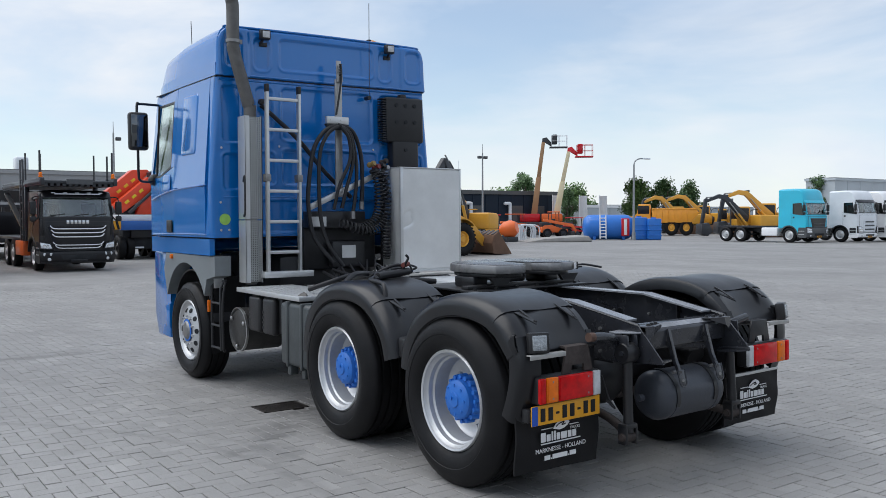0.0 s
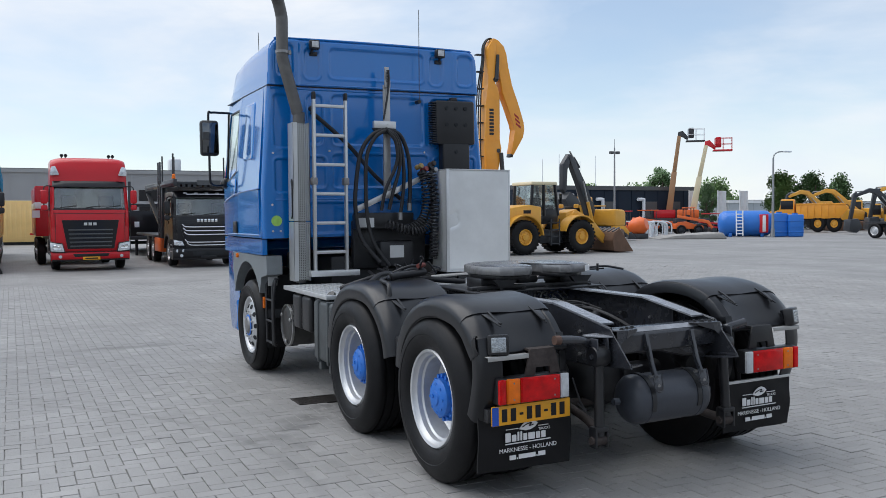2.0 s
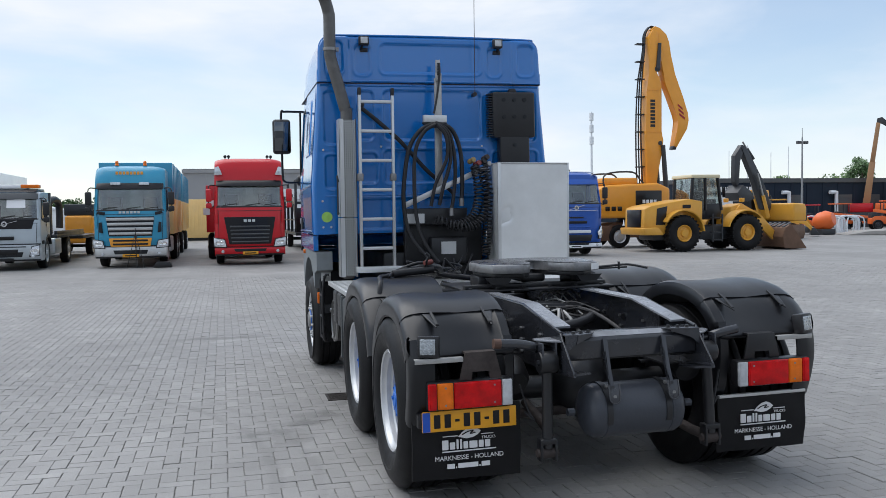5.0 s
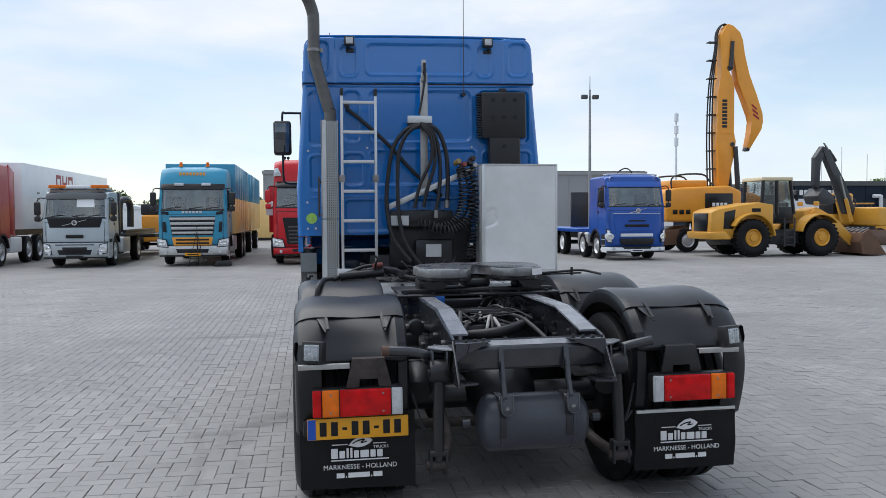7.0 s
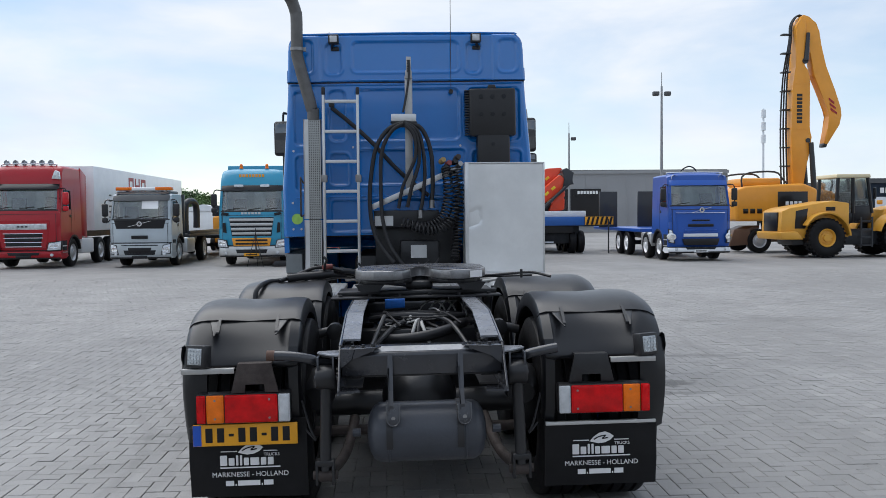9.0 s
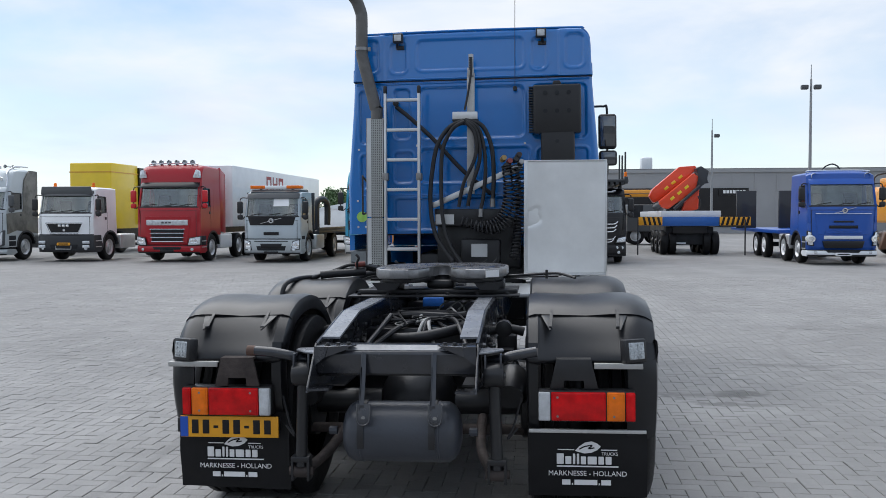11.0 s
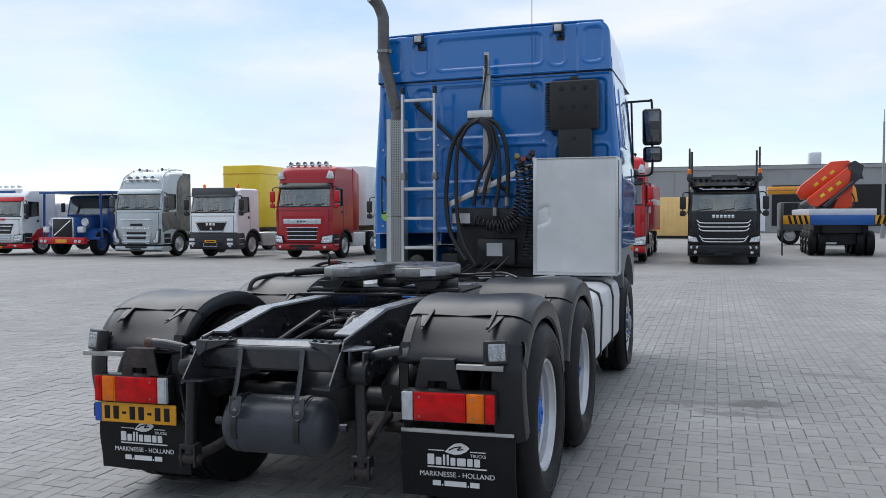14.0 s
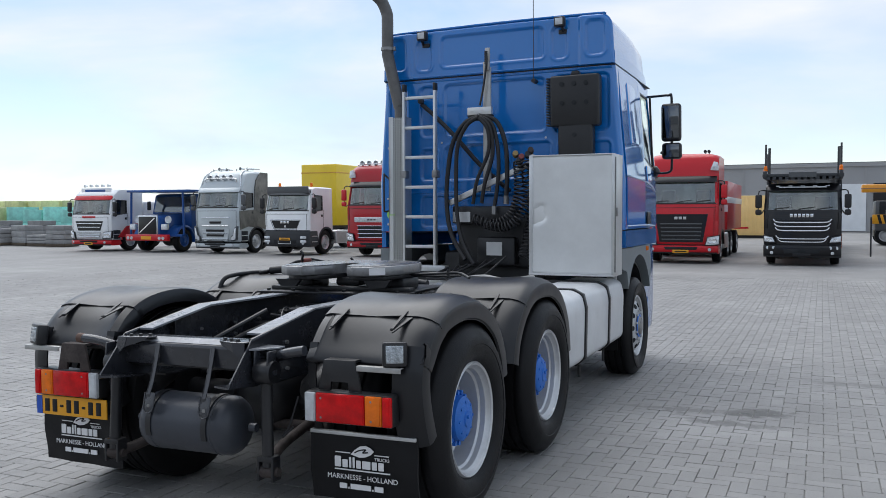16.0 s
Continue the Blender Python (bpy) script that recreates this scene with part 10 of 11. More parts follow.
# boom lifts
for lbl, x, y, paint, tip, top in (("boom lift with worn orange mast raised high", 53.3, 61.0, P_TAN, P_STEEL, (0.95, 9.15)), ("boom lift with cream mast and red basket raised high", 54.5, 59.1, P_CREAM, P_RED, (1.25, 8.15))):
    b_ = thing("boom_lift", lbl, "boom lift", pose(x, y, 0, 0, 0, -40))
    part("base", box(B(), -1.6, 1.6, -1.1, 1.1, 0.5, 1.3, 0.1), P_STEEL, b_)
    part("turret", box(B(), -1.4, 0.6, -0.9, 0.9, 1.3, 2.1, 0.1), P_RED if paint is P_TAN else P_ORANGE, b_)
    for sx in (-1.1, 1.1):
        for s in (-1, 1):
            wv = far_wheel(b_, sx, s * 1.2, 0.45, 0.32, 1)
            wv.matrix_basis = pose(sx, s * 1.25, 0.45, 0, 0, 90 * s)
    dx, zt = top
    part("mast", prism(B(), [(-0.35, 1.4), (0.27, 1.4), (dx * 0.52 + 0.25, 2.0 + (zt - 2) * 0.52), (dx * 0.52 - 0.25, 2.0 + (zt - 2) * 0.52)], -0.22, 0.22, "y", 0.03), paint, b_)
    part("mast_tip", prism(B(), [(dx * 0.50 - 0.20, 2.0 + (zt - 2) * 0.50), (dx * 0.50 + 0.20, 2.0 + (zt - 2) * 0.50), (dx + 0.17, zt), (dx - 0.17, zt + 0.05)], -0.15, 0.15, "y", 0.02), paint, b_)
    part("jib", prism(B(), [(dx - 0.2, zt - 0.4), (dx - 0.1, zt + 0.4), (dx + 0.3, zt + 0.5), (dx + 0.9, zt - 0.15), (dx + 0.75, zt - 0.4), (dx + 0.15, zt)], -0.13, 0.13, "y", 0.02), tip, b_)
    bm = B()
    z0 = zt - 0.45
    for zz in (z0, z0 + 0.55, z0 + 1.1):
        for a, c in (((0.8, -0.45), (0.8, 0.45)), ((2.3, -0.45), (2.3, 0.45)), ((0.8, -0.45), (2.3, -0.45)), ((0.8, 0.45), (2.3, 0.45))):
            cyl(bm, (dx + a[0], a[1], zz), (dx + c[0], c[1], zz), 0.022, 0.022, 6)
    for a in ((0.8, -0.45), (0.8, 0.45), (2.3, -0.45), (2.3, 0.45), (1.55, -0.45), (1.55, 0.45)):
        cyl(bm, (dx + a[0], a[1], z0), (dx + a[0], a[1], z0 + 1.1), 0.022, 0.022, 6)
    bk_ = part("basket", bm, P_LGREY if tip is P_STEEL else tip, b_)
    part("basket_floor", box(B(), dx + 0.6, dx + 2.35, -0.5, 0.5, z0 - 0.12, z0, 0.02), tip, bk_)
    part("control_panel", box(B(), dx + 0.85, dx + 1.35, -0.35, 0.35, z0 + 0.25, z0 + 1.2, 0.08), tip, bk_)

# blue tank on the ground, plastic containers, red and orange machines round the slab
tk = thing("storage_tank", "large blue steel tank lying on the paving", "tank", pose(45.0, 43.2, 0, 0, 0, -38) @ Matrix.Diagonal((0.74, 0.74, 0.74, 1)))
lathe_ = lathe(B(), [(0, -2.6), (0.5, -2.58), (0.95, -2.45), (1.22, -2.1), (1.28, -1.8), (1.28, 1.8), (1.22, 2.1), (0.95, 2.45), (0, 2.6)], (0, 0, 1.30), (1, 0, 0), 36)
part("tank_shell", lathe_, P_TANKBLUE, tk)
bm = B()
for s in (-0.3, 0.3):
    cyl(bm, (-0.7 + s, -1.50, 0.1), (-0.7 + s, -1.30, 2.6), 0.06, 0.06, 8)
for k in range(7):
    cyl(bm, (-1.0, -1.49 + k * 0.026, 0.3 + k * 0.32), (-0.4, -1.49 + k * 0.026, 0.3 + k * 0.32), 0.05, 0.05, 8)
part("tank_ladder", bm, P_WHITE, tk)
part("control_box", box(B(), 1.2, 2.0, -1.4, -0.9, 0.4, 2.2, 0.05), P_RED, tk)
part("box_face", box(B(), 1.45, 1.75, -1.42, -1.39, 0.5, 2.1, 0.02), P_LGREY, tk)
for s in (-1.5, 1.5):
    part("cradle", box(B(), s - 0.15, s + 0.15, -1.0, 1.0, 0.0, 0.35, 0.02), P_TANKBLUE, tk)
for k, (x, y) in enumerate(((46.6, 41.5), (47.2, 40.6))):
    ib = thing("plastic_tank", "ribbed bright blue plastic tank beside the steel tank", "tank", pose(x, y, 0, 0, 0, -33))
    part("tank_body", box(B(), -0.5, 0.5, -0.5, 0.5, 0.0, 1.7 - 0.1 * k, 0.08), P_TANKBLUE, ib)
    for z in (0.3, 0.7, 1.1):
        part("rib", box(B(), -0.53, 0.53, -0.53, 0.53, z, z + 0.08, 0.03), P_TANKBLUE, ib)
    part("tank_lid", cyl(B(), (0, 0, 1.58), (0, 0, 1.80 - 0.1 * k), 0.2, 0.2, 16), P_TANKBLUE, ib)
sl = prism(B(), [(-2.9, 0.0), (-1.6, 0.22), (1.6, 0.42), (1.9, 0.0)], -1.6, 1.6, "y", 0.08)
tagged(part("concrete_ramp", sl, CONCRETE, m=pose(38.7, 41.8, 0, 0, 0, -28)), "low weathered concrete ramp with rubble edge", "ramp")
items = [("skid_machine", "orange and grey compact machine by the concrete ramp", 35.0, 47.0, P_ORANGE, 1.3, 1.4), ("skid_machine", "bright red compact tractor in the yard", 41.0, 52.5, P_RED, 2.0, 1.5), ("skid_machine", "orange tracked machine in the yard", 46.3, 55.8, P_ORANGE, 2.4, 1.6), ("skid_machine", "red telehandler parked below the boom lifts", 51.6, 53.7, P_RED, 2.2, 1.2), ("skid_machine", "yellow compact loader in the yard", 32.6, 45.0, P_AMBER, 1.9, 1.9), ("skid_machine", "yellow compact loader in the yard", 30.5, 42.0, P_AMBER, 1.7, 1.5), ("skid_machine", "red and black forklift in the yard", 47.5, 52.0, P_ORANGE, 1.4, 1.8)]
for nm, lbl, x, y, mm, ln, h in items:
    e = thing("compact_machine", lbl, "machine", pose(x, y, 0, 0, 0, -20 + 17 * math.sin(x)) @ Matrix.Diagonal((0.85, 0.85, 0.85, 1)))
    part("body", prism(B(), [(-ln, 0.5), (-ln, h * 0.55), (-ln * 0.8, h * 0.68), (-ln * 0.2, h * 0.70), (ln * 0.3, h * 0.52), (ln, h * 0.45), (ln, 0.5)], -0.62, 0.62, "y", 0.06), mm, e)
    part("engine_cover", box(B(), -ln * 0.98, -ln * 0.4, -0.58, 0.58, h * 0.60, h * 0.85, 0.06), P_STEEL, e)
    for sx in (-ln * 0.25, ln * 0.35):
        for s in (-1, 1):
            part("canopy_post", cyl(B(), (sx, s * 0.55, h * 0.5), (sx * 0.9, s * 0.5, h + 0.75), 0.04, 0.04, 6), P_STEEL, e)
    part("seat", box(B(), -ln * 0.12, ln * 0.12, -0.25, 0.25, h * 0.55, h * 1.05, 0.06), P_BLACK, e)
    part("canopy_roof", box(B(), -ln * 0.32, ln * 0.42, -0.6, 0.6, h + 0.74, h + 0.84, 0.03), mm, e)
    part("arm", prism(B(), [(-ln * 0.9, h * 0.9), (-ln * 0.85, h * 1.05), (ln + 0.5, h * 0.75), (ln + 1.1, 0.35), (ln + 0.9, 0.3), (ln + 0.3, h * 0.62)], -0.72, -0.56, "y", 0.03), mm, e)
    part("bucket", prism(B(), [(ln + 0.75, 0.12), (ln + 0.8, 0.6), (ln + 1.0, 0.65), (ln + 1.4, 0.1)], -0.8, 0.8, "y", 0.02), P_STEEL, e)
    for sx in (-ln * 0.6, ln * 0.6):
        for s in (-1, 1):
            wv = far_wheel(e, sx, s * 0.9, 0.45, 0.3, 1, P_STEEL)
            wv.matrix_basis = pose(sx, s * 0.9, 0.45, 0, 0, 90 * s)
hop = thing("orange_drum", "round orange mixing drum on a dark frame", "drum", pose(35.4, 43.6, 0) @ Matrix.Diagonal((0.8, 0.8, 0.8, 1)))
part("drum", lathe(B(), [(0, -0.8), (0.5, -0.75), (0.75, -0.3), (0.78, 0.3), (0.5, 0.75), (0, 0.8)], (0, 0, 1.1), (0.6, -1, 0.3), 24), P_ORANGE, hop)
part("stand", box(B(), -0.6, 0.6, -0.6, 0.6, 0.0, 0.45, 0.04), P_STEEL, hop)
fr = thing("frame_stack", "stack of pale tubular steel frames", "frames", pose(38.2, 45.8, 0.0))
bm = B()
rr = random.Random(3)
for k in range(14):
    x, y = rr.uniform(-1.5, 1.5), rr.uniform(-0.7, 0.7)
    tube(bm, [(x - 0.8, y, 0.05), (x - 0.6, y + 0.1, 1.1), (x + 0.5, y, 1.0), (x + 0.7, y + 0.2, 0.05)], 0.05, 6, 3)
part("tube_frame", bm, P_LGREY, fr)

# ---- buildings, poles, trees, stacks ----
def hall(name, label, x0, x1, y0, y1, h, cladding, pitch=1.1, roof=None):
    e = thing(name, label, "building", kind="structure")
    w = part("wall", box(B(), x0, x1, y0, y1, 0, h), cladding, e)
    n = int((x1 - x0) / pitch)
    first_ = None
    for k in range(n + 1):
        x = x0 + k * (x1 - x0) / n
        if first_ is None:
            first_ = part("cladding_rib", box(B(), -0.06, 0.06, y0 - 0.05, y0 - 0.002, 0.3, h - 0.35), cladding, w, m=pose(x, 0, 0))
        else:
            again(first_, pose(x, 0, 0), w)
    part("roof_edge", box(B(), x0 - 0.15, x1 + 0.15, y0 - 0.15, y1 + 0.15, h - 0.32, h), roof or P_GREY, e)
    part("roof", box(B(), x0, x1, y0, y1, h + 0.001, h + 0.06), P_GREY, e)
    return e


g = hall("warehouse", "long low grey warehouse with flat roof", -5.6, 32.6, 80, 110, 6.05, SIDING_GREY, 2.0, SIDING_GREY)
for x, w, h in ((13.5, 12.9, 4.25), (27.5, 4.0, 3.2)):
    part("shop_window", box(B(), x - w / 2, x + w / 2, 79.9, 79.98, 0.6, h), P_BLACK, g)
part("sign_board", box(B(), 17.2, 19.9, 79.80, 79.88, 3.55, 4.25), P_BLACK, g, "black sign board with white bars")
for k in range(7):
    part("sign_bar", box(B(), 17.6 + k * 0.30, 17.82 + k * 0.30, 79.76, 79.80, 3.75, 4.05), WHITE, g)
part("door_panel", box(B(), 2.5, 6.5, 79.9, 79.98, 0.1, 4.2), P_LGREY, g)
part("roof_unit", box(B(), 10.5, 11.6, 84, 85.5, 6.06, 7.5, 0.20, 3), P_LGREY, g)
g = hall("office_hall", "dark blue-clad business hall with light sign", 36.5, 57.2, 61.5, 82, 4.30, SIDING_DARK, 1.5)
for k in range(12):
    part("sign_bar", box(B(), 37.6 + k * 0.42, 37.9 + k * 0.42, 61.4, 61.45, 3.2, 3.62), WHITE, g)
for x in (41.5, 46.4, 51.5, 54.4):
    part("window", box(B(), x - 0.7, x + 0.7, 61.40, 61.46, 1.1, 2.9), P_GREY, g)
part("roller_door", box(B(), 37.2, 40.2, 61.4, 61.46, 0.05, 2.9), P_LGREY, g)
for x in (45.6, 50.4):
    part("vent_pipe", tube(B(), [(x, 61.2, 0.1), (x, 61.2, 2.9), (x - 0.1, 61.2, 3.1), (x - 0.7, 61.2, 3.1)], 0.16, 8, 3), P_LGREY, g)
hall("white_hall", "pale grey industrial hall at the yard edge", 101, 150, 57, 61, 6.7, SIDING_WHITE, 3.0, SIDING_WHITE)
hall("pale_hall", "low pale hall behind the excavators", 85, 104, 71, 95, 3.1, SIDING_WHITE, 3.0, SIDING_WHITE)
hall("low_hall", "low white hall behind the boom lifts", 74, 82, 74, 84, 3.3, SIDING_WHITE, 3.0, P_WHITE)


def lamp_post(label, x, y, h, heads=2, arm=0.0):
    e = thing("yard_lamp", label, "lamp post", pose(x, y, 0))
    part("post", cyl(B(), (0, 0, 0), (0, 0, h), 0.11, 0.06, 12), POLE, e)
    part("base", cyl(B(), (0, 0, 0), (0, 0, 0.6), 0.15, 0.14, 12), POLE, e)
    if arm:
        part("arm", tube(B(), [(0, 0, h - 0.05), (0.1, 0, h + 0.25), (0.5, 0, h + 0.45), (arm, 0, h + 0.5)], 0.05, 8, 4), POLE, e)
        part("lamp_head", box(B(), arm - 0.1, arm + 0.7, -0.13, 0.13, h + 0.45, h + 0.55, 0.03), P_LGREY, e)
    else:
        for s in ((-1, 1) if heads == 2 else (1,)):
            part("lamp_head", box(B(), s * 0.34 - 0.19, s * 0.34 + 0.19, -0.14, 0.14, h - 0.55, h - 0.30, 0.05), P_GREY, e)
        part("cap", cyl(B(), (0, 0, h), (0, 0, h + 0.8), 0.03, 0.02, 8), POLE, e)
    return e


lamp_post("tall yard light mast with two floodlights", 15.3, 45.4, 9.1)
lamp_post("tall yard light mast with two floodlights", 45.4, 59.2, 7.7)
lamp_post("slim yard light mast by the warehouse", 13.0, 61.0, 7.9, 1)
lamp_post("curved street lamp beside the blue tank", 44.9, 40.5, 5.6, arm=1.0)
mast = thing("radio_mast", "slim white telecom mast in the distance", "mast", pose(58.7, 132.0, 0))
part("mast", cyl(B(), (0, 0, 0), (0, 0, 18.5), 0.24, 0.14, 12), P_LGREY, mast)
for z in (13.0, 15.0, 17.0):
    part("antenna_panel", cyl(B(), (0, 0, z), (0, 0, z + 1.3), 0.38, 0.38, 10), P_LGREY, mast)
for k, x in enumerate((76.0, 80.0, 85.0, 89.0)):
    f = thing("flagpole", "thin bare flagpole behind the dark hall", "pole", pose(x, 118 + k, 0), "flagpoles")
    part("pole", cyl(B(), (0, 0, 0), (0, 0, 11.0 + (k % 2)), 0.10, 0.05, 8), P_LGREY, f)
for k, (x, y) in enumerate(((55.2, 60.3), (58.6, 60.0), (61.0, 59.5))):
    f = thing("banner_flag", "white banner hanging on a pole", "banner", pose(x, y, 0), "banners")
    part("pole", cyl(B(), (0, 0, 0), (0, 0, 4.0), 0.06, 0.05, 8), P_LGREY, f)
    bm = B()
    vs_ = [[bm.verts.new((0.08 + i * 0.28, 0.10 * math.sin(i * 1.3 + j * 0.4), 0.9 + j * 0.38)) for j in range(9)] for i in range(5)]
    for i in range(4):
        for j in range(8):
            bm.faces.new((vs_[i][j], vs_[i + 1][j], vs_[i + 1][j + 1], vs_[i][j + 1]))
    part("cloth", bm, WHITE_WRAP, f, smooth=80)


def tree(x, y, h, w, seed, leaf, trunk_h=None):
    rr_ = random.Random(seed)
    trunk_h = trunk_h or h * 0.35
    e = thing("tree", "leafy green deciduous tree at the yard edge", "tree", pose(x, y, 0, 0, 0, seed * 40), "trees")
    bm = B()
    cyl(bm, (0, 0, 0), (0.1, 0, trunk_h), 0.05 * h, 0.03 * h, 10)
    tips = []
    for k in range(7):
        a = k * 0.9 + rr_.random()
        p = (0.36 * w * math.cos(a) * rr_.uniform(0.5, 1), 0.36 * w * math.sin(a) * rr_.uniform(0.5, 1), h * rr_.uniform(0.55, 0.9))
        tube(bm, [(0.05, 0, trunk_h * rr_.uniform(0.6, 1.0)), (p[0] * 0.5, p[1] * 0.5, (p[2] + trunk_h) * 0.5), p], 0.012 * h, 6, 3)
        tips.append(p)
    part("trunk", bm, BARK, e)
    verts_, faces_ = [], []
    lobes = []
    for k in range(36):
        a, u = rr_.uniform(0, 6.283), rr_.random()
        z = trunk_h * 0.8 + (h - trunk_h * 0.8) * u
        rad = 0.5 * w * math.sqrt(max(0.05, 1 - (2 * u - 0.9) ** 2)) * rr_.uniform(0.15, 0.95)
        lobes.append((rad * math.cos(a), rad * math.sin(a), z, rr_.uniform(0.13, 0.22) * w))
    for lx, ly, lz, lr in lobes:
        for q in range(250):
            d_ = Vector((rr_.gauss(0, 1), rr_.gauss(0, 1), rr_.gauss(0, 1))).normalized() * lr * rr_.uniform(0.30, 1.10)
            c = Vector((lx, ly, lz + d_.z * 0.1)) + d_
            s_ = rr_.uniform(0.035, 0.07) * w * 0.60
            u_ = Vector((rr_.gauss(0, 1), rr_.gauss(0, 1), rr_.gauss(0, 1))).normalized()
            v_ = u_.orthogonal().normalized()
            k = len(verts_)
            verts_ += [tuple(c - u_ * s_), tuple(c + v_ * s_ * 0.6), tuple(c + u_ * s_), tuple(c - v_ * s_ * 0.6)]
            faces_.append((k, k + 1, k + 2, k + 3))
    me_ = bpy.data.meshes.new("crown")
    me_.from_pydata(verts_, [], faces_)
    me_.materials.append(leaf)
    c_ = new("crown", me_)
    c_.parent = e
    return e


tree(70.7, 82.4, 7.2, 4.0, 1, LEAF2)
tree(72.1, 75.6, 5.0, 2.6, 2, LEAF2, 1.0)
tree(68.6, 61.2, 5.4, 4.4, 4, LEAF, 0.8)
tree(72.4, 60.6, 5.2, 4.4, 5, LEAF2, 0.8)
tree(77.2, 61.0, 5.2, 4.2, 6, LEAF2, 0.8)
tree(101.0, 59.5, 7.2, 3.0, 7, LEAF2, 1.0)
tree(87.0, 90.0, 5.6, 7.0, 8, LEAF, 0.6)
tree(78.0, 96.0, 5.2, 8.0, 9, LEAF, 0.6)
for k in range(9):
    tree(-34.0 + k * 4.2, 118 + 6 * math.sin(k * 2.1), 4.2 + 1.1 * math.sin(k * 1.7), 6.0, 20 + k, LEAF2 if k % 2 else LEAF, 0.5)
for k in range(6):
    tree(64 + k * 7.0, 130 + 4 * math.sin(k), 5.0 + math.sin(k * 2), 8.0, 40 + k, LEAF, 0.5)
sheds = thing("distant_tanks", "low white sheds in the distance", "shed", pose(-24.0, 104.0, 0), kind="structure")
part("shed", box(B(), -4, 4, 0, 6, 0, 2.6, 0.1), P_WHITE, sheds)
part("roof", prism(B(), [(-4.2, 2.6), (4.2, 2.6), (0, 3.4)], -0.2, 6.2, "y"), P_LGREY, sheds)


# pallet stacks of pavers and wrapped goods
def stack(x, y, w, d_, h, material, label, rows=3):
    e = thing("pallet_stack", label, "pallet stack", pose(x, y, 0, 0, 0, 8 * math.sin(x * 3)), "pallet stacks")
    part("pallet", box(B(), -w / 2, w / 2, -d_ / 2, d_ / 2, 0, 0.14, 0.01), BARK, e)
    hh = (h - 0.14) / rows
    for k in range(rows):
        o = 0.03 * math.sin(k * 5 + x)
        part("layer", box(B(), -w / 2 + o, w / 2 + o, -d_ / 2, d_ / 2, 0.14 + k * hh + 0.004, 0.14 + (k + 1) * hh - 0.01, 0.03), material, e)
    return e


rs = random.Random(11)
for k in (0, 1, 2, 3, 4, 6, 7, 8, 10, 11):
    stack(-33.2 - k * 1.55, 29.8 + 0.15 * k + rs.uniform(-0.3, 0.3), 1.2, 1.1, rs.choice((0.4, 0.6, 0.9, 1.1)), STACK_GREY, "stack of grey concrete pavers on a pallet", rs.choice((3, 4)))
for k in (0, 1, 3, 4, 5, 7, 8):
    stack(-35.8 - k * 1.5, 34.8 + rs.uniform(-0.3, 0.3), 1.2, 1.1, (1.55 if k == 0 else rs.choice((0.9, 1.3))), STACK_BROWN if k == 0 else STACK_GREY, "stack of brownish concrete pavers on a pallet" if k == 0 else "stack of grey concrete pavers on a pallet", 4)
for k in range(14):
    stack(-38.0 - k * 1.9, 41.0 + rs.uniform(-0.4, 0.4), 1.6, 1.4, rs.choice((2.0, 2.2)), WRAP_TEAL if k < 7 else WRAP_YELLOW, "teal plastic-wrapped goods stacked two high" if k < 7 else "yellow-green plastic-wrapped goods stacked two high", 2)
for k in range(9):
    stack(-47.5 - k * 1.9, 44.5 + rs.uniform(-0.4, 0.4), 1.7, 1.4, 2.7, WRAP_YELLOW, "yellow-green plastic-wrapped goods stacked high", 3)

# ---- unseen wall added behind the viewer to close the yard and block low sky ----
tagged(part("unseen_back_wall", box(B(), -60, 60, -50, -34, 0, 8.0, 0.05), SIDING_GREY, smooth=0), "plain grey-clad wall added unseen behind the viewer to shape the light", "wall", kind="structure")

# ---- paving blocks in herringbone bond ----
PW = 0.105
GAP = 0.0016
pav_rng = np.random.RandomState(7)


def paver_shape(w, h, dx, dy, dz):
    """Corners of a block with a small chamfer: top ring, chamfer ring, foot ring."""
    c = 0.0038
    out = []
    for inset, z in ((c, 0.0), (0.0, -0.003), (0.0, -0.012)):
        out += [(dx + inset, dy + inset, dz + z), (dx + w - inset, dy + inset, dz + z), (dx + w - inset, dy + h - inset, dz + z), (dx + inset, dy + h - inset, dz + z)]
    return out


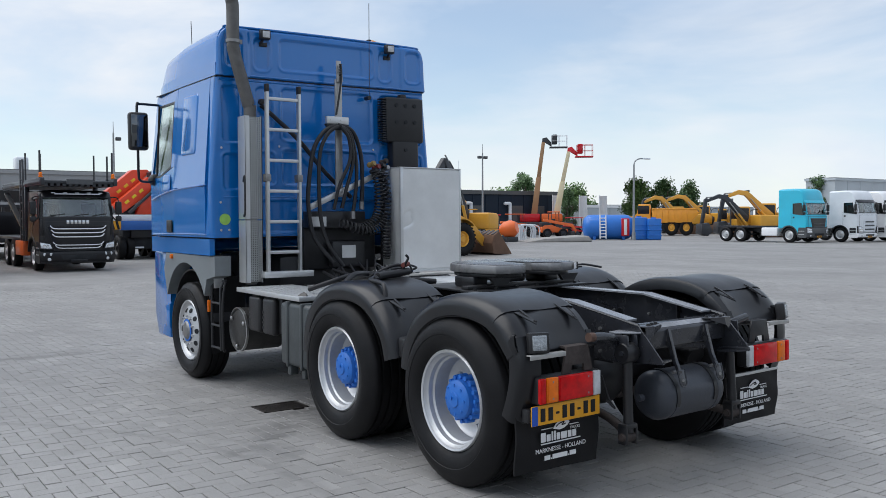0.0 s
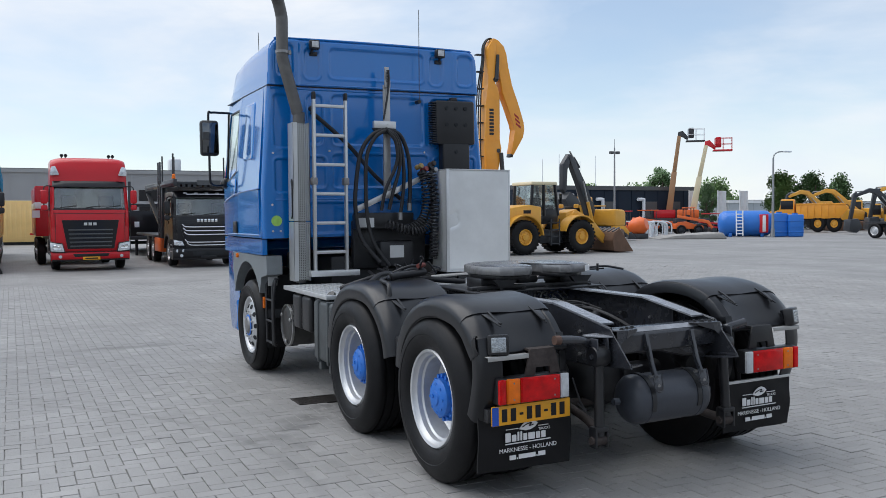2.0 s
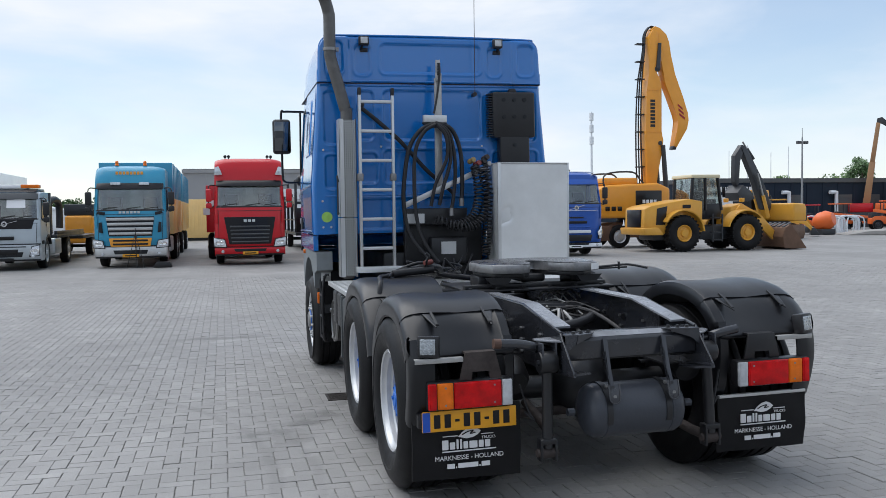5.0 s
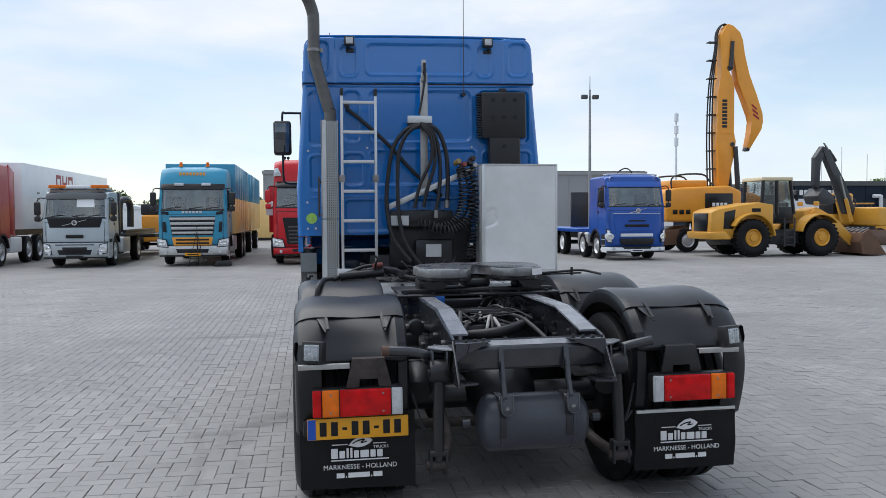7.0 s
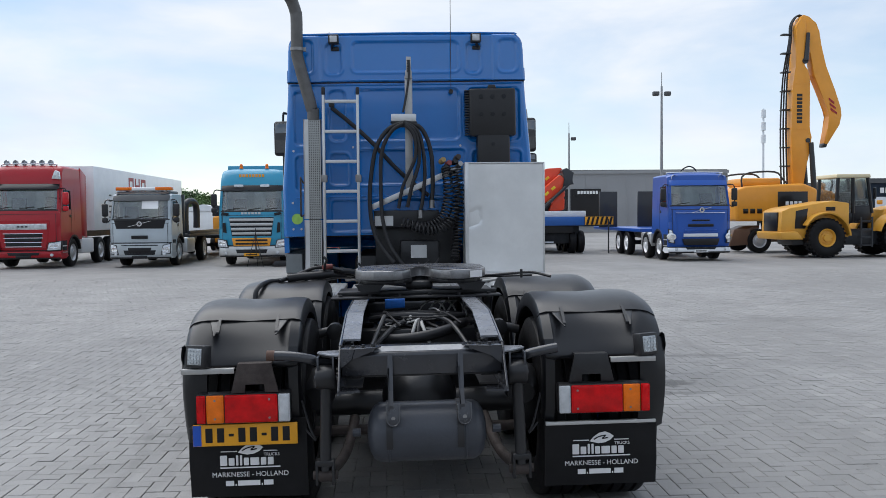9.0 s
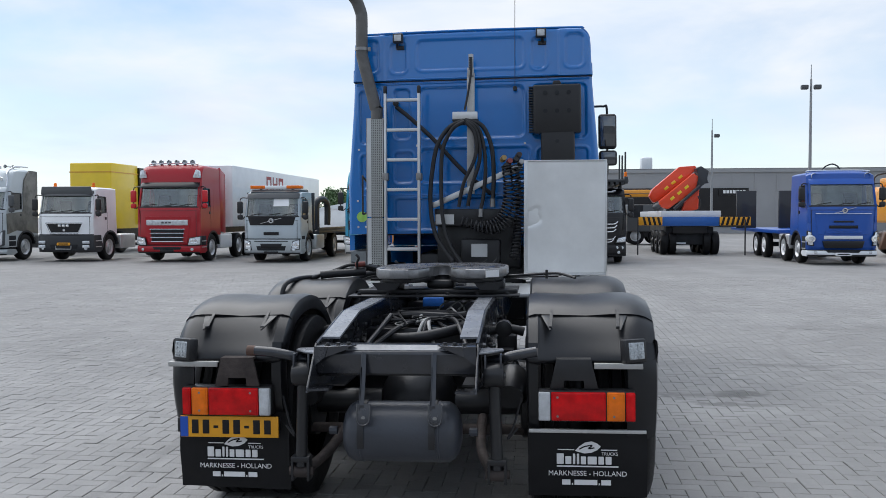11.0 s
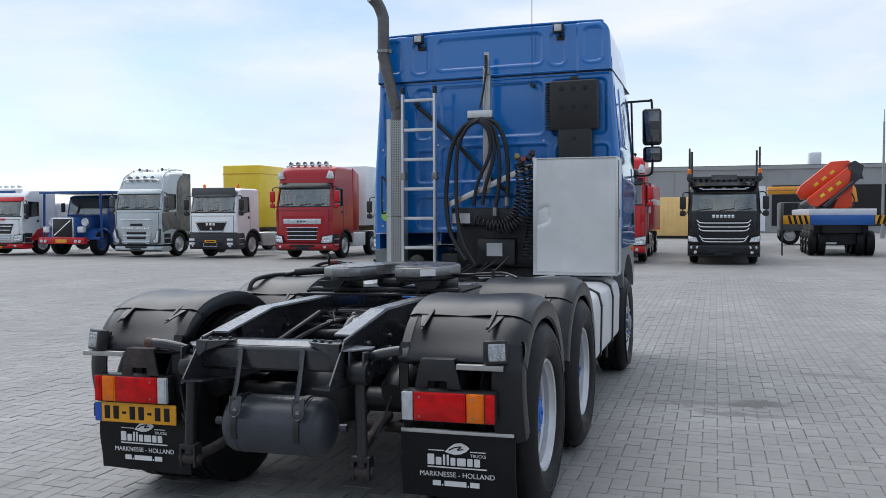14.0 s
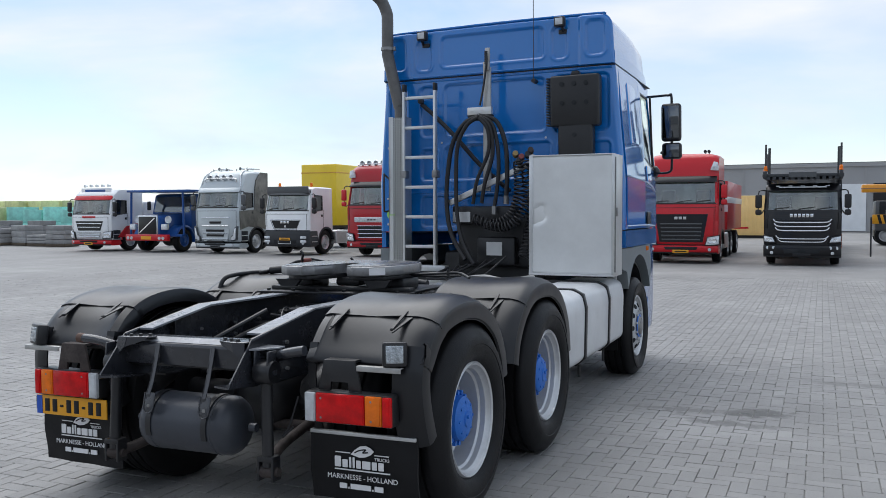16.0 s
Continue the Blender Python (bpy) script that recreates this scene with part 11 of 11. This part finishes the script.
PAVER_FACES = [(0, 1, 2, 3)] + [(a + k, a + 4 + k, a + 4 + (k + 1) % 4, a + (k + 1) % 4) for a in (0, 4) for k in range(4)]
GRATES = ((-1.10, 3.50, 0.42, 0.30),)
verts, faces, near = [], [], []
NX0, NX1, NY0, NY1 = int(-15.8 / PW), int(15.8 / PW), int(-6.5 / PW), int(20.0 / PW)
for j in range(NY0, NY1):
    for i in range(NX0, NX1):
        d = (i - j) % 4
        if d == 0:
            w, h = 2 * PW, PW
        elif d == 3:
            w, h = PW, 2 * PW
        else:
            continue
        x, y = i * PW, j * PW
        if any(abs(x + w / 2 - gx_) < gw / 2 and abs(y + h / 2 - gy_) < gh / 2 for gx_, gy_, gw, gh in GRATES):
            continue
        dz = float(pav_rng.normal(0, 0.0012))
        x, y = x + float(pav_rng.normal(0, 0.0010)), y + float(pav_rng.normal(0, 0.0010))
        if -1.9 < x < 1.5 and -0.75 < y < 0.02 and len(near) < 290:
            near.append((x, y, d, dz))
            continue
        k = len(verts)
        verts += paver_shape(w - 2 * GAP, h - 2 * GAP, x + GAP, y + GAP, dz)
        faces += [tuple(v + k for v in f) for f in PAVER_FACES]
me = bpy.data.meshes.new("paving_blocks")
me.from_pydata(verts, [], faces)
me.materials.append(PAVER)
me.materials.append(PAVER_EDGE)
me.materials.append(JOINT)
slots = np.tile(np.array([0] + [1] * 4 + [2] * 4, dtype=np.int32), len(faces) // 9)
me.polygons.foreach_set("material_index", slots)
paving = thing("paving", "grey concrete block paving in herringbone bond, worn and stained", "paving", kind="structure")
blocks = new("paving_blocks", me)
blocks.parent = paving
blocks["kind"] = "stuff"
shapes = {}
for d, (w, h) in ((0, (2 * PW, PW)), (3, (PW, 2 * PW))):
    shapes[d] = bpy.data.meshes.new("paver")
    shapes[d].from_pydata(paver_shape(w - 2 * GAP, h - 2 * GAP, GAP, GAP, 0.0), [], PAVER_FACES)
    for mm in (PAVER_ONE, PAVER_EDGE, JOINT):
        shapes[d].materials.append(mm)
    shapes[d].polygons.foreach_set("material_index", np.array([0] + [1] * 4 + [2] * 4, dtype=np.int32))
for x, y, d, dz in near:
    p = new("paver", shapes[d])
    p.parent, p.location = paving, (x, y, dz)
for gx_, gy_, gw, gh in GRATES:
    bm = B()
    n = 9
    for k in range(n):
        box(bm, gx_ - gw / 2 + 0.02, gx_ + gw / 2 - 0.02, gy_ - gh / 2 + 0.02 + k * (gh - 0.04) / n, gy_ - gh / 2 + 0.02 + (k + 0.55) * (gh - 0.04) / n, -0.012, 0.003)
    for a in (-1, 1):
        box(bm, gx_ + a * (gw / 2 - 0.01) - 0.01, gx_ + a * (gw / 2 - 0.01) + 0.01, gy_ - gh / 2, gy_ + gh / 2, -0.012, 0.005)
        box(bm, gx_ - gw / 2, gx_ + gw / 2, gy_ + a * (gh / 2 - 0.01) - 0.01, gy_ + a * (gh / 2 - 0.01) + 0.01, -0.012, 0.005)
    tagged(part("drain_grate", bm, GRATE), "rusty dark iron drain grate set in the paving", "drain")
